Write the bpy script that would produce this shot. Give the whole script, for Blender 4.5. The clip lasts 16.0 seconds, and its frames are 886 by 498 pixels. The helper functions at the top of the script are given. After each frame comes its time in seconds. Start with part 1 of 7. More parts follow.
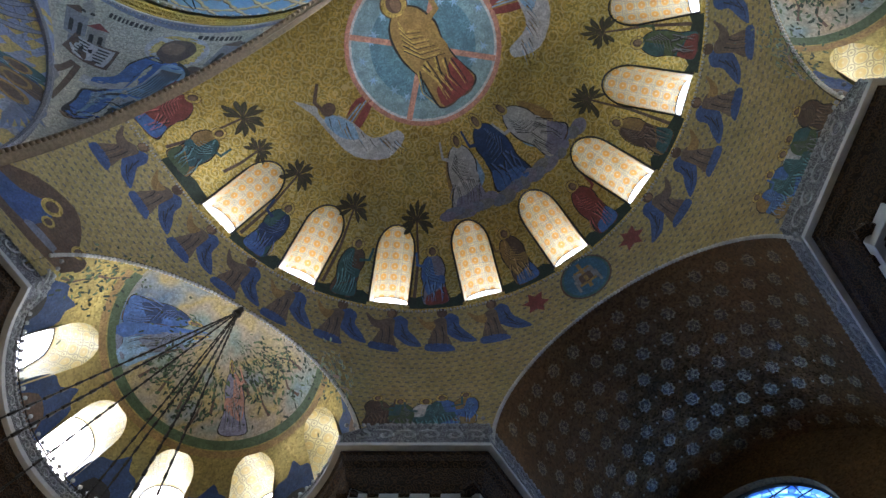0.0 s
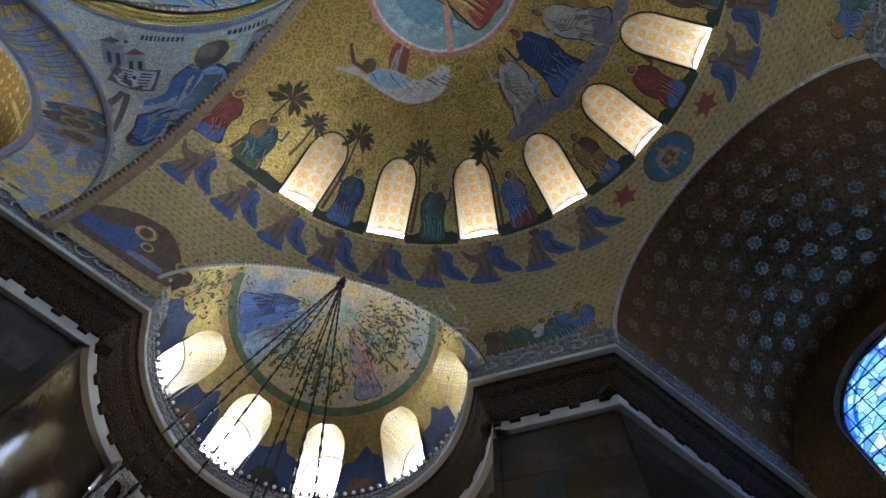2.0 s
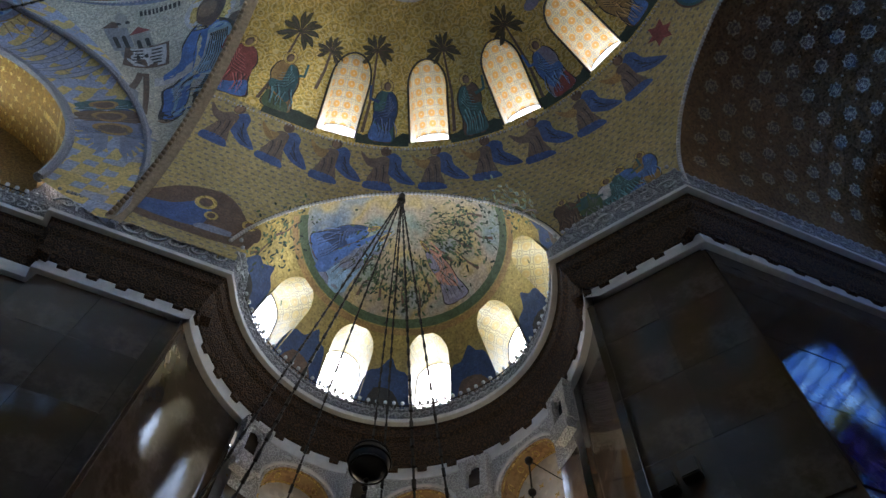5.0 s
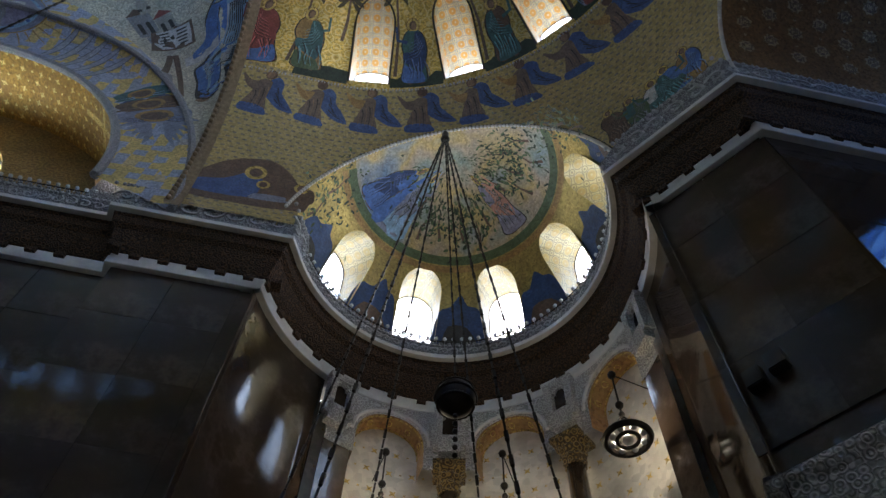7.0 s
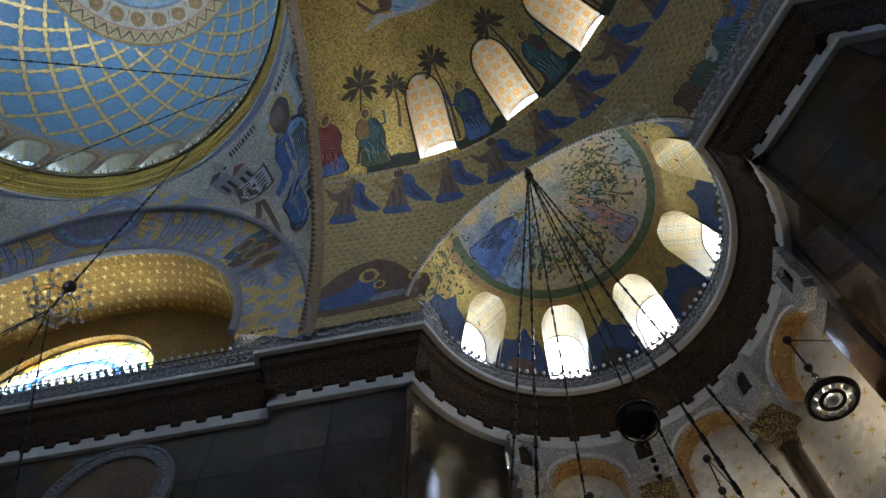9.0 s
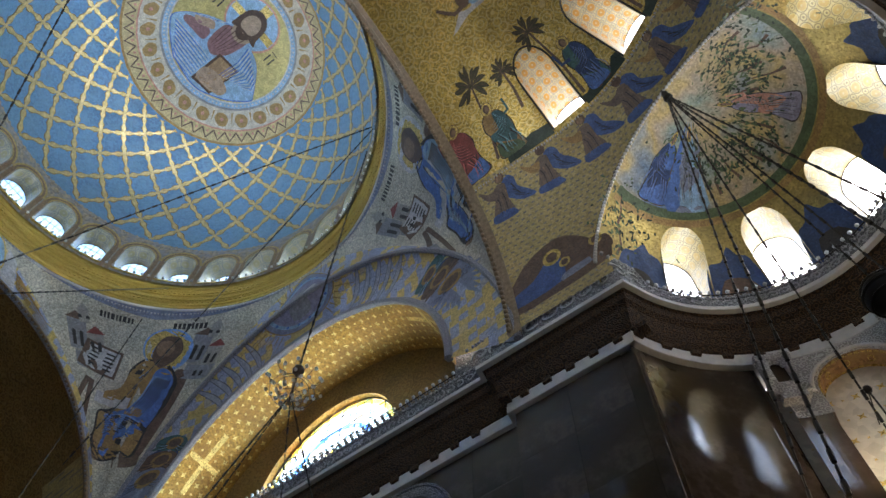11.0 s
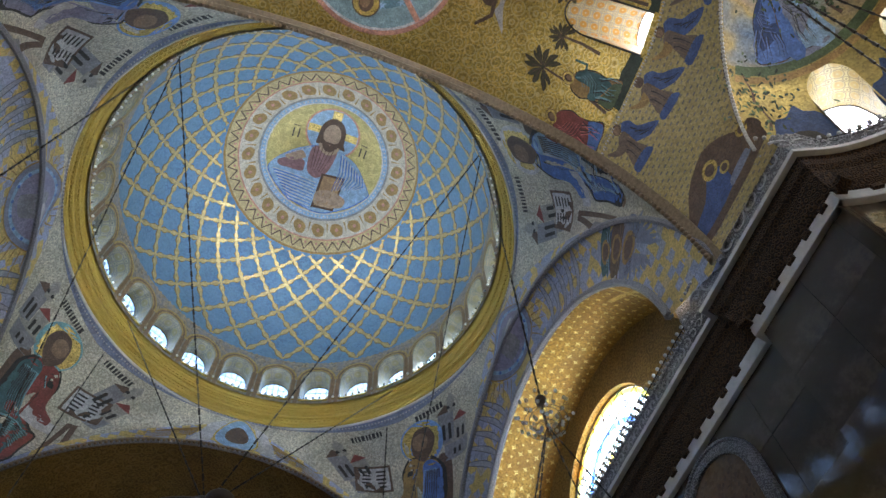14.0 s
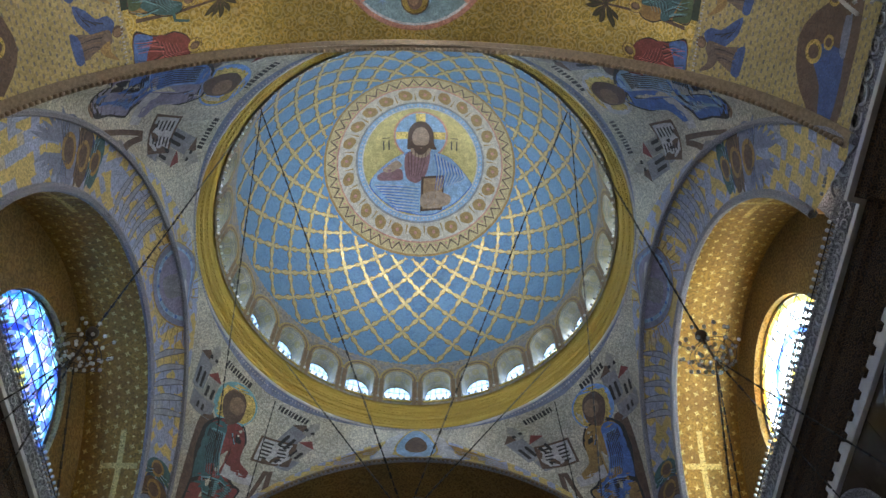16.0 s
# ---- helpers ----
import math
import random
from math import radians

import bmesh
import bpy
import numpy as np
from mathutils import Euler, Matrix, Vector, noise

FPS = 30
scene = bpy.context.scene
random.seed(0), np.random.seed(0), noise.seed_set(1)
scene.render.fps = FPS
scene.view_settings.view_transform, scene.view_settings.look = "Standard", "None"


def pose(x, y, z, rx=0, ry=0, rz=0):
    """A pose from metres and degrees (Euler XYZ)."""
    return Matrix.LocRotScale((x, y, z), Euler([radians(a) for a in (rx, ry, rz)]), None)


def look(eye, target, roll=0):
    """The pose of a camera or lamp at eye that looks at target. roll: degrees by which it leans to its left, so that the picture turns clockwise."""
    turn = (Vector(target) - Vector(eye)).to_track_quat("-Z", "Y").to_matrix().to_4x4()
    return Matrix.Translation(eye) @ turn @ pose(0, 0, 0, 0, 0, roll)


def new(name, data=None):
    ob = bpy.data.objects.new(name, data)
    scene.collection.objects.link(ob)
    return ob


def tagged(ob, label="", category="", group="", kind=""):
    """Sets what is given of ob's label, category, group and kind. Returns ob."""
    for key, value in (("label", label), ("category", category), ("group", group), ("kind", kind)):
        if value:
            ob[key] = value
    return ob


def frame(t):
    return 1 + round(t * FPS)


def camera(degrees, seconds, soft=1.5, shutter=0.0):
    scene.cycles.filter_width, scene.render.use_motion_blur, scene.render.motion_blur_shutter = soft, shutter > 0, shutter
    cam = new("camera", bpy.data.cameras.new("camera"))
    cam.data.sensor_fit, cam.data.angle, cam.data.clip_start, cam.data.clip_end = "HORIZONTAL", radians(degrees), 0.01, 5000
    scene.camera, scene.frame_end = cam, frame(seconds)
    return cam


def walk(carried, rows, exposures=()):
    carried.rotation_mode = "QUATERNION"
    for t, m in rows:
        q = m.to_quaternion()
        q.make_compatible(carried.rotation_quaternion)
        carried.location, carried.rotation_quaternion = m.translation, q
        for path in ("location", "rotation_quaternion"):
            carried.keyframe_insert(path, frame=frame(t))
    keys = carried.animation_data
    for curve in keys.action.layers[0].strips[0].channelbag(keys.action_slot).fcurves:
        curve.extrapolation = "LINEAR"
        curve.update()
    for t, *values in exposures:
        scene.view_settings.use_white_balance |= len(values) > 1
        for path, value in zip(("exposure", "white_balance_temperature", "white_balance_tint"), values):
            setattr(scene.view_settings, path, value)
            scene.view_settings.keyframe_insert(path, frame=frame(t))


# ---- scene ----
cam = camera(61.34, 16.0)
PATH = [
    (0.0, pose(0.77, -20.94, 1.6, 169.25, -0.24, -144.28)),
    (0.5, pose(0.77, -20.94, 1.6, 168.16, -0.30, -140.16)),
    (1.0, pose(0.77, -20.94, 1.6, 166.48, -0.50, -136.26)),
    (1.5, pose(0.77, -20.94, 1.6, 164.19, -1.32, -131.53)),
    (2.0, pose(0.77, -20.94, 1.6, 163.50, -2.92, -127.68)),
    (2.5, pose(0.77, -20.94, 1.6, 161.97, -3.30, -124.68)),
    (3.0, pose(0.77, -20.94, 1.6, 160.73, -2.56, -123.26)),
    (3.5, pose(0.77, -20.94, 1.6, 158.57, -2.23, -121.04)),
    (3.7, pose(0.77, -20.94, 1.6, 157.89, -2.08, -119.75)),
    (5.8, pose(0.77, -20.94, 1.6, 152.31, -2.30, -105.88)),
    (6.0, pose(0.77, -20.94, 1.6, 151.46, -2.39, -104.37)),
    (6.5, pose(0.77, -20.94, 1.6, 150.44, -1.98, -102.95)),
    (7.0, pose(0.77, -20.94, 1.6, 149.68, -1.47, -101.60)),
    (7.5, pose(0.77, -20.94, 1.6, 149.60, -1.43, -100.11)),
    (8.0, pose(0.77, -20.94, 1.6, 151.93, 0.21, -92.45)),
    (8.2, pose(0.77, -20.94, 1.6, 152.62, 0.88, -88.44)),
    (10.3, pose(0.77, -20.94, 1.6, 153.05, -1.48, -66.66)),
    (10.5, pose(0.77, -20.94, 1.6, 152.98, -1.39, -63.00)),
    (11.0, pose(0.77, -20.94, 1.6, 152.73, -0.94, -52.70)),
    (11.5, pose(0.77, -20.94, 1.6, 152.62, -0.11, -44.42)),
    (12.0, pose(0.77, -20.94, 1.6, 152.56, 1.11, -37.73)),
    (12.5, pose(0.77, -20.94, 1.6, 152.73, 0.64, -32.93)),
    (13.0, pose(0.77, -20.94, 1.6, 153.47, 1.13, -28.04)),
    (13.5, pose(0.77, -20.94, 1.6, 154.01, 1.90, -24.61)),
    (14.0, pose(0.77, -20.94, 1.6, 154.34, 1.77, -19.55)),
    (14.5, pose(0.77, -20.94, 1.6, 153.92, 2.30, -14.76)),
    (15.0, pose(0.77, -20.94, 1.6, 153.32, 2.09, -10.62)),
    (15.5, pose(0.77, -20.94, 1.6, 153.16, 1.86, -6.01)),
    (16.0, pose(0.77, -20.94, 1.6, 153.38, 0.78, -0.85)),
]
walk(cam, PATH, [(0.0, 2.9, 6650, 11), (3.5, 2.8, 6600, 11), (6.0, 2.7, 6500, 9), (6.5, 2.54, 6500, 9), (7.2, 2.44, 6500, 9), (8.2, 2.36, 6500, 9), (10.5, 2.58, 7000, 11), (11.5, 2.82, 7150, 12), (16.0, 2.77, 7450, 14)])

# ---- light ----
world = bpy.data.worlds.new("sky")
scene.world = world
world.use_nodes = True
wn = world.node_tree.nodes
sky = wn.new("ShaderNodeTexSky")
sky.sky_type, sky.sun_disc = "NISHITA", False
sky.sun_elevation, sky.sun_rotation = radians(48), radians(112)
world.node_tree.links.new(sky.outputs[0], wn["Background"].inputs[0])
wn["Background"].inputs[1].default_value = 0.36

sun_data = bpy.data.lights.new("sun", "SUN")
sun_data.energy, sun_data.angle, sun_data.color = 1.2, radians(10), (1.0, 0.95, 0.87)
new("sun", sun_data).matrix_world = look((60, -24, 72), (0, 0, 0))


def window_lamp(eye, target, sx, sy, watts, colour=(0.86, 0.93, 1.0), spread=180):
    """Daylight that falls in through one window opening."""
    d = bpy.data.lights.new("window_daylight", "AREA")
    d.shape, d.size, d.size_y, d.energy, d.color = "RECTANGLE", sx, sy, watts, colour
    d.spread = radians(spread)
    new("window_daylight", d).matrix_world = look(eye, target)


# daylight behind the window glass
for k in range(28):
    a = math.tau * (k + 0.5) / 28
    window_lamp((15.0 * math.cos(a), 15.0 * math.sin(a), 44.7), (0, 0, 49.5), 1.9, 2.0, 46, (1.0, 0.93, 0.9), 70)
for k in range(9):
    a = radians(83.3 - 20.75 * k)
    window_lamp((12.8 * math.sin(a), -17.6 - 12.8 * math.cos(a), 35.3), (0, -17.6, 37.0), 1.6, 2.8, 36, spread=80)
for s in (1, -1):
    for az in (131, 93.5, 56.5, 19, -18.5):
        a = radians(az)
        window_lamp((s * (13.55 + 7.2 * math.sin(a)), -23.25 - 7.2 * math.cos(a), 28.3), (s * 13.55, -23.25, 29.5), 1.8, 4.0, 21, spread=85)
    window_lamp((s * 19.4, 0.5, 30), (0, 0, 31), 8, 9, 300 if s > 0 else 14)
window_lamp((0.6, -41.2, 26), (0, 0, 25), 6, 8, 11, (1.0, 0.84, 0.62))

# ---- materials ----
def node_mat(name, rough=0.6, metal=0.0):
    m = bpy.data.materials.new(name)
    m.use_nodes = True
    n, l = m.node_tree.nodes, m.node_tree.links
    b = n["Principled BSDF"]
    b.inputs["Roughness"].default_value = rough
    b.inputs["Metallic"].default_value = metal
    return m, n, l, b


def ramp(n, l, source, stops, mode="LINEAR"):
    r = n.new("ShaderNodeValToRGB")
    r.color_ramp.interpolation = mode
    while len(r.color_ramp.elements) < len(stops):
        r.color_ramp.elements.new(0.5)
    for e, (p, c) in zip(r.color_ramp.elements, stops):
        e.position, e.color = p, (*c, 1)
    l.new(source, r.inputs[0])
    return r.outputs[0]


def mix(n, l, fac, a, b, blend="MIX"):
    x = n.new("ShaderNodeMix")
    x.data_type, x.blend_type = "RGBA", blend
    for i, v in ((0, fac), (6, a), (7, b)):
        if isinstance(v, (float, int)):
            x.inputs[i].default_value = v
        elif isinstance(v, tuple):
            x.inputs[i].default_value = (*v, 1)
        else:
            l.new(v, x.inputs[i])
    return x.outputs[2]


def coords(n, l, scale=1.0, kind="Object"):
    t, mp = n.new("ShaderNodeTexCoord"), n.new("ShaderNodeMapping")
    mp.inputs["Scale"].default_value = (scale, scale, scale) if isinstance(scale, (int, float)) else scale
    l.new(t.outputs[kind], mp.inputs[0])
    return mp.outputs[0]


def noise_tex(n, l, vec, scale, detail=4, rough=0.6):
    x = n.new("ShaderNodeTexNoise")
    x.inputs["Scale"].default_value, x.inputs["Detail"].default_value, x.inputs["Roughness"].default_value = scale, detail, rough
    l.new(vec, x.inputs["Vector"])
    return x.outputs["Fac"]


def cells(n, l, vec, scale, feature="F1", rnd=1.0):
    x = n.new("ShaderNodeTexVoronoi")
    x.feature = feature
    x.inputs["Scale"].default_value, x.inputs["Randomness"].default_value = scale, rnd
    l.new(vec, x.inputs["Vector"])
    return x


def bump(n, l, b, height, strength=0.3, dist=0.02):
    x = n.new("ShaderNodeBump")
    x.inputs["Strength"].default_value, x.inputs["Distance"].default_value = strength, dist
    l.new(height, x.inputs["Height"])
    l.new(x.outputs[0], b.inputs["Normal"])


def tesserae(name, colour, vary=0.35, rough=0.45, metal=0.0, size=14.0, second=None, amount=0.5, scale2=1.2):
    """Glass mosaic: small cells of uneven tone, with broad drifts of a second tone."""
    m, n, l, b = node_mat(name, rough, metal)
    v = coords(n, l)
    c = cells(n, l, v, size)
    tone = n.new("ShaderNodeSeparateColor")
    l.new(c.outputs["Color"], tone.inputs[0])
    lo = tuple(x * (1 - vary) for x in colour)
    hi = tuple(min(1, x * (1 + vary)) for x in colour)
    col = ramp(n, l, tone.outputs[0], [(0, lo), (1, hi)])
    if second:
        f = ramp(n, l, noise_tex(n, l, v, scale2, 5), [(0.5 - 0.12, (0, 0, 0)), (0.62, (amount,) * 3)])
        col = mix(n, l, f, col, second)
    l.new(col, b.inputs["Base Color"])
    rr = n.new("ShaderNodeMapRange")
    rr.inputs[3].default_value, rr.inputs[4].default_value = rough - 0.12, rough + 0.2
    l.new(tone.outputs[1], rr.inputs[0])
    l.new(rr.outputs[0], b.inputs["Roughness"])
    bump(n, l, b, c.outputs["Distance"], 0.35, 0.012)
    return m


def gold_ornament(name, base, line, ring_scale=1.1, rough=0.42, metal=0.4, strength=0.75):
    """Gold mosaic ground with rings, rosettes and small crosses laid in it."""
    m, n, l, b = node_mat(name, rough, metal)
    v = coords(n, l)
    t = cells(n, l, v, 13.0)
    tone = n.new("ShaderNodeSeparateColor")
    l.new(t.outputs["Color"], tone.inputs[0])
    ground = ramp(n, l, tone.outputs[0], [(0, tuple(x * 0.55 for x in base)), (1, tuple(x * 1.3 for x in base))])
    big = cells(n, l, v, ring_scale, "F1", 0.35)
    rings = n.new("ShaderNodeMath")
    rings.operation = "SINE"
    mul = n.new("ShaderNodeMath")
    mul.operation = "MULTIPLY"
    mul.inputs[1].default_value = 26.0
    l.new(big.outputs["Distance"], mul.inputs[0])
    l.new(mul.outputs[0], rings.inputs[0])
    f = ramp(n, l, rings.outputs[0], [(0.55, (0, 0, 0)), (0.75, (strength,) * 3)])
    col = mix(n, l, f, ground, line)
    small = cells(n, l, v, ring_scale * 4, "F1", 0.5)
    f2 = ramp(n, l, small.outputs["Distance"], [(0.16, (strength,) * 3), (0.24, (0, 0, 0))])
    col = mix(n, l, f2, col, line)
    drift = ramp(n, l, noise_tex(n, l, v, 0.35, 3), [(0.3, (0.72,) * 3), (0.7, (1.15,) * 3)])
    col = mix(n, l, 1.0, col, drift, "MULTIPLY")
    l.new(col, b.inputs["Base Color"])
    bump(n, l, b, t.outputs["Distance"], 0.5, 0.012)
    return m


def marble(name, a, b2, vein, rough=0.12, scale=0.5):
    m, n, l, b = node_mat(name, rough)
    v = coords(n, l)
    f = noise_tex(n, l, v, scale, 8, 0.65)
    col = ramp(n, l, f, [(0.3, a), (0.52, b2), (0.6, vein), (0.66, b2), (0.8, a)])
    rnd = n.new("ShaderNodeObjectInfo")
    tone = ramp(n, l, rnd.outputs["Random"], [(0, (0.7,) * 3), (1, (1.25,) * 3)])
    l.new(mix(n, l, 1.0, col, tone, "MULTIPLY"), b.inputs["Base Color"])
    b.inputs["Specular IOR Level"].default_value = 0.3
    rr = ramp(n, l, noise_tex(n, l, v, 3.0, 3), [(0.3, (rough * 0.7,) * 3), (0.7, (rough * 1.8,) * 3)])
    l.new(rr, b.inputs["Roughness"])
    bump(n, l, b, noise_tex(n, l, v, 6.0, 3), 0.12, 0.02)
    return m


def carved(name, light, dark, scale=3.0, rough=0.7, metal=0.0, depth=0.06):
    """Stone or gilded relief: scrolling carving made of rings and leaves, shade of its hollows put into the colour."""
    m, n, l, b = node_mat(name, rough, metal)
    v = coords(n, l)
    w = noise_tex(n, l, v, scale * 0.8, 2)
    c = cells(n, l, v, scale, "F1", 0.7)
    ring = n.new("ShaderNodeMath")
    ring.operation = "SINE"
    mul = n.new("ShaderNodeMath")
    mul.operation = "MULTIPLY"
    mul.inputs[1].default_value = 17.0
    l.new(c.outputs["Distance"], mul.inputs[0])
    l.new(mul.outputs[0], ring.inputs[0])
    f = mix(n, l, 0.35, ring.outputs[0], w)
    # low parts of the relief take the dark tone, as painted shade
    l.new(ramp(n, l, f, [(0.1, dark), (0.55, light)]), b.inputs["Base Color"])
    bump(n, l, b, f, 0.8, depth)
    return m


def plain(name, colour, rough=0.6, metal=0.0, vary=0.25, scale=2.0, grain=18.0):
    m, n, l, b = node_mat(name, rough, metal)
    v = coords(n, l)
    lo, hi = tuple(x * (1 - vary) for x in colour), tuple(min(1, x * (1 + vary)) for x in colour)
    a = ramp(n, l, noise_tex(n, l, v, scale, 6, 0.7), [(0.3, lo), (0.7, hi)])
    l.new(a, b.inputs["Base Color"])
    bump(n, l, b, noise_tex(n, l, v, grain, 3), 0.2, 0.01)
    return m


def pattern_soffit(name, ground, spot, line, scale):
    """Window soffit: pale ground with rosettes on a square net, small rings between them and thin grey lines."""
    m, n, l, b = node_mat(name, 0.5)
    t = n.new("ShaderNodeTexCoord")

    def net(size, shift):
        mp, c = n.new("ShaderNodeMapping"), n.new("ShaderNodeTexVoronoi")
        mp.inputs["Scale"].default_value, mp.inputs["Location"].default_value = (size, size, 1), (shift, shift, 0)
        c.voronoi_dimensions, c.inputs["Scale"].default_value, c.inputs["Randomness"].default_value = "2D", 1.0, 0.0
        l.new(t.outputs["UV"], mp.inputs[0])
        l.new(mp.outputs[0], c.inputs["Vector"])
        return c.outputs["Distance"]
    O, I = (0, 0, 0), (1, 1, 1)
    big, small, fine = net(scale, 0.0), net(scale, 0.5), net(scale * 4, 0.25)
    col = mix(n, l, ramp(n, l, fine, [(0.2, (0.5,) * 3), (0.34, O)]), ground, spot)
    col = mix(n, l, ramp(n, l, big, [(0.06, O), (0.1, I), (0.3, I), (0.34, O)]), col, spot)
    col = mix(n, l, ramp(n, l, big, [(0.36, O), (0.385, I), (0.42, I), (0.45, O)]), col, line)
    col = mix(n, l, ramp(n, l, small, [(0.0, I), (0.07, I), (0.09, O), (0.16, O), (0.19, I), (0.23, I), (0.26, O)]), col, line)
    v = coords(n, l)
    tone = ramp(n, l, noise_tex(n, l, v, 2.5, 5), [(0.3, (0.8,) * 3), (0.7, (1.12,) * 3)])
    l.new(mix(n, l, 1.0, col, tone, "MULTIPLY"), b.inputs["Base Color"])
    bump(n, l, b, cells(n, l, v, 16.0).outputs["Distance"], 0.3, 0.01)
    return m


def checker_band(name, a, b2, scale):
    """Blue and yellow stepped mosaic ground."""
    m, n, l, b = node_mat(name, 0.55)
    v = coords(n, l)
    c = cells(n, l, v, scale, "F1", 0.25)
    c.distance = "CHEBYCHEV"
    s = n.new("ShaderNodeSeparateColor")
    l.new(c.outputs["Color"], s.inputs[0])
    col = ramp(n, l, s.outputs[0], [(0.0, a), (0.52, a), (0.56, b2), (1.0, b2)])
    t = cells(n, l, v, 13.0)
    s2 = n.new("ShaderNodeSeparateColor")
    l.new(t.outputs["Color"], s2.inputs[0])
    col = mix(n, l, 1.0, col, ramp(n, l, s2.outputs[0], [(0, (0.7,) * 3), (1, (1.25,) * 3)]), "MULTIPLY")
    drift = ramp(n, l, noise_tex(n, l, v, 0.5, 4), [(0.3, (0.8,) * 3), (0.7, (1.1,) * 3)])
    l.new(mix(n, l, 1.0, col, drift, "MULTIPLY"), b.inputs["Base Color"])
    bump(n, l, b, t.outputs["Distance"], 0.35, 0.012)
    return m




def hatched(name, axis, ground, mark, mark2, w, h, gap):
    """Mosaic ground with regular offset rows of small marks, wound about one axis."""
    m, n, l, b = node_mat(name, 0.5, 0.15 if axis == "z" else 0.0)
    v = coords(n, l)
    sep, comb = n.new("ShaderNodeSeparateXYZ"), n.new("ShaderNodeCombineXYZ")
    l.new(v, sep.inputs[0])

    def op(kind, a, c):
        x = n.new("ShaderNodeMath")
        x.operation = kind
        for i, s in enumerate((a, c)):
            if isinstance(s, (int, float)):
                x.inputs[i].default_value = s
            else:
                l.new(s, x.inputs[i])
        return x.outputs[0]
    if axis == "z":
        p, q, size = sep.outputs[0], op("ADD", sep.outputs[1], 17.6), 14.0
        up = sep.outputs[2]
    else:
        p, q, size = sep.outputs[1 if axis == "x" else 0], op("SUBTRACT", sep.outputs[2], 25.5), 12.0
        up = op("SQRT", op("ADD", op("MULTIPLY", p, p), op("MULTIPLY", q, q)), 0.0)
    l.new(op("MULTIPLY", op("ARCTAN2", p, q), size), comb.inputs[0])
    l.new(up, comb.inputs[1])
    br = n.new("ShaderNodeTexBrick")
    br.offset = 0.5
    for k, x in (("Scale", 1.0), ("Mortar Size", gap * h), ("Mortar Smooth", 0.1), ("Bias", 0.0), ("Brick Width", w), ("Row Height", h)):
        br.inputs[k].default_value = x
    for k, x in (("Color1", mark), ("Color2", mark2), ("Mortar", ground)):
        br.inputs[k].default_value = (*x, 1)
    l.new(comb.outputs[0], br.inputs["Vector"])
    t = cells(n, l, v, 13.0)
    s2 = n.new("ShaderNodeSeparateColor")
    l.new(t.outputs["Color"], s2.inputs[0])
    col = mix(n, l, 1.0, br.outputs["Color"], ramp(n, l, s2.outputs[0], [(0, (0.72,) * 3), (1, (1.22,) * 3)]), "MULTIPLY")
    drift = ramp(n, l, noise_tex(n, l, v, 0.5, 4), [(0.3, (0.82,) * 3), (0.7, (1.1,) * 3)])
    l.new(mix(n, l, 1.0, col, drift, "MULTIPLY"), b.inputs["Base Color"])
    bump(n, l, b, t.outputs["Distance"], 0.35, 0.012)
    return m


def stained(name, stops, scale, milky=0.45, stretch=(1, 1, 1)):
    """Leaded glass: coloured pieces between dark leads, part clear and part scattering."""
    m = bpy.data.materials.new(name)
    m.use_nodes = True
    n, l = m.node_tree.nodes, m.node_tree.links
    n.remove(n["Principled BSDF"])
    out = n["Material Output"]
    v = coords(n, l, stretch)
    if len(stops) > 1:
        c = cells(n, l, v, scale, "F1", 0.8)
        s = n.new("ShaderNodeSeparateColor")
        l.new(c.outputs["Color"], s.inputs[0])
        col = ramp(n, l, s.outputs[0], stops, "CONSTANT")
        e = cells(n, l, v, scale, "DISTANCE_TO_EDGE", 0.8)
        col = mix(n, l, ramp(n, l, e.outputs["Distance"], [(0.02, (1, 1, 1)), (0.06, (0, 0, 0))]), col, (0.02, 0.02, 0.02))
    else:
        col = ramp(n, l, noise_tex(n, l, v, scale, 4), [(0.2, tuple(x * 0.85 for x in stops[0][1])), (0.8, stops[0][1])])
    tr, tl, mx = n.new("ShaderNodeBsdfTransparent"), n.new("ShaderNodeBsdfTranslucent"), n.new("ShaderNodeMixShader")
    l.new(col, tr.inputs[0])
    l.new(col, tl.inputs[0])
    mx.inputs[0].default_value = milky
    l.new(tr.outputs[0], mx.inputs[1])
    l.new(tl.outputs[0], mx.inputs[2])
    l.new(mx.outputs[0], out.inputs[0])
    return m


GOLD_SEMI = gold_ornament("gold_mosaic_scrolls", (0.62, 0.43, 0.115), (0.84, 0.69, 0.34), 1.5, 0.42, 0.72, 0.6)
GOLD_CONCH = tesserae("gold_mosaic_conch", (0.46, 0.34, 0.11), 0.35, 0.42, 0.6, 13, (0.25, 0.2, 0.08), 0.6, 0.7)
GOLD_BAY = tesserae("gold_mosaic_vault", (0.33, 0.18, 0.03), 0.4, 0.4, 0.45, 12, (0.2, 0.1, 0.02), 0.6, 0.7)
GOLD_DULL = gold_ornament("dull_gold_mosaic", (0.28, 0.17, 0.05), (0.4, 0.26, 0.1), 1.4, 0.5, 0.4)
FRIEZE_GOLD = hatched("frieze_mosaic", "z", (0.47, 0.36, 0.15), (0.2, 0.18, 0.15), (0.3, 0.25, 0.18), 0.34, 0.26, 0.36)
BLUE_BAND = checker_band("blue_yellow_mosaic", (0.36, 0.4, 0.55), (0.66, 0.49, 0.17), 2.1)
SILVER = gold_ornament("silver_gold_mosaic", (0.62, 0.57, 0.45), (0.36, 0.33, 0.28), 1.6, 0.45, 0.25, 0.45)
DOME_BLUE = tesserae("dome_blue_mosaic", (0.1, 0.235, 0.4), 0.2, 0.5, 0.0, 8, (0.15, 0.29, 0.44), 0.5, 0.8)
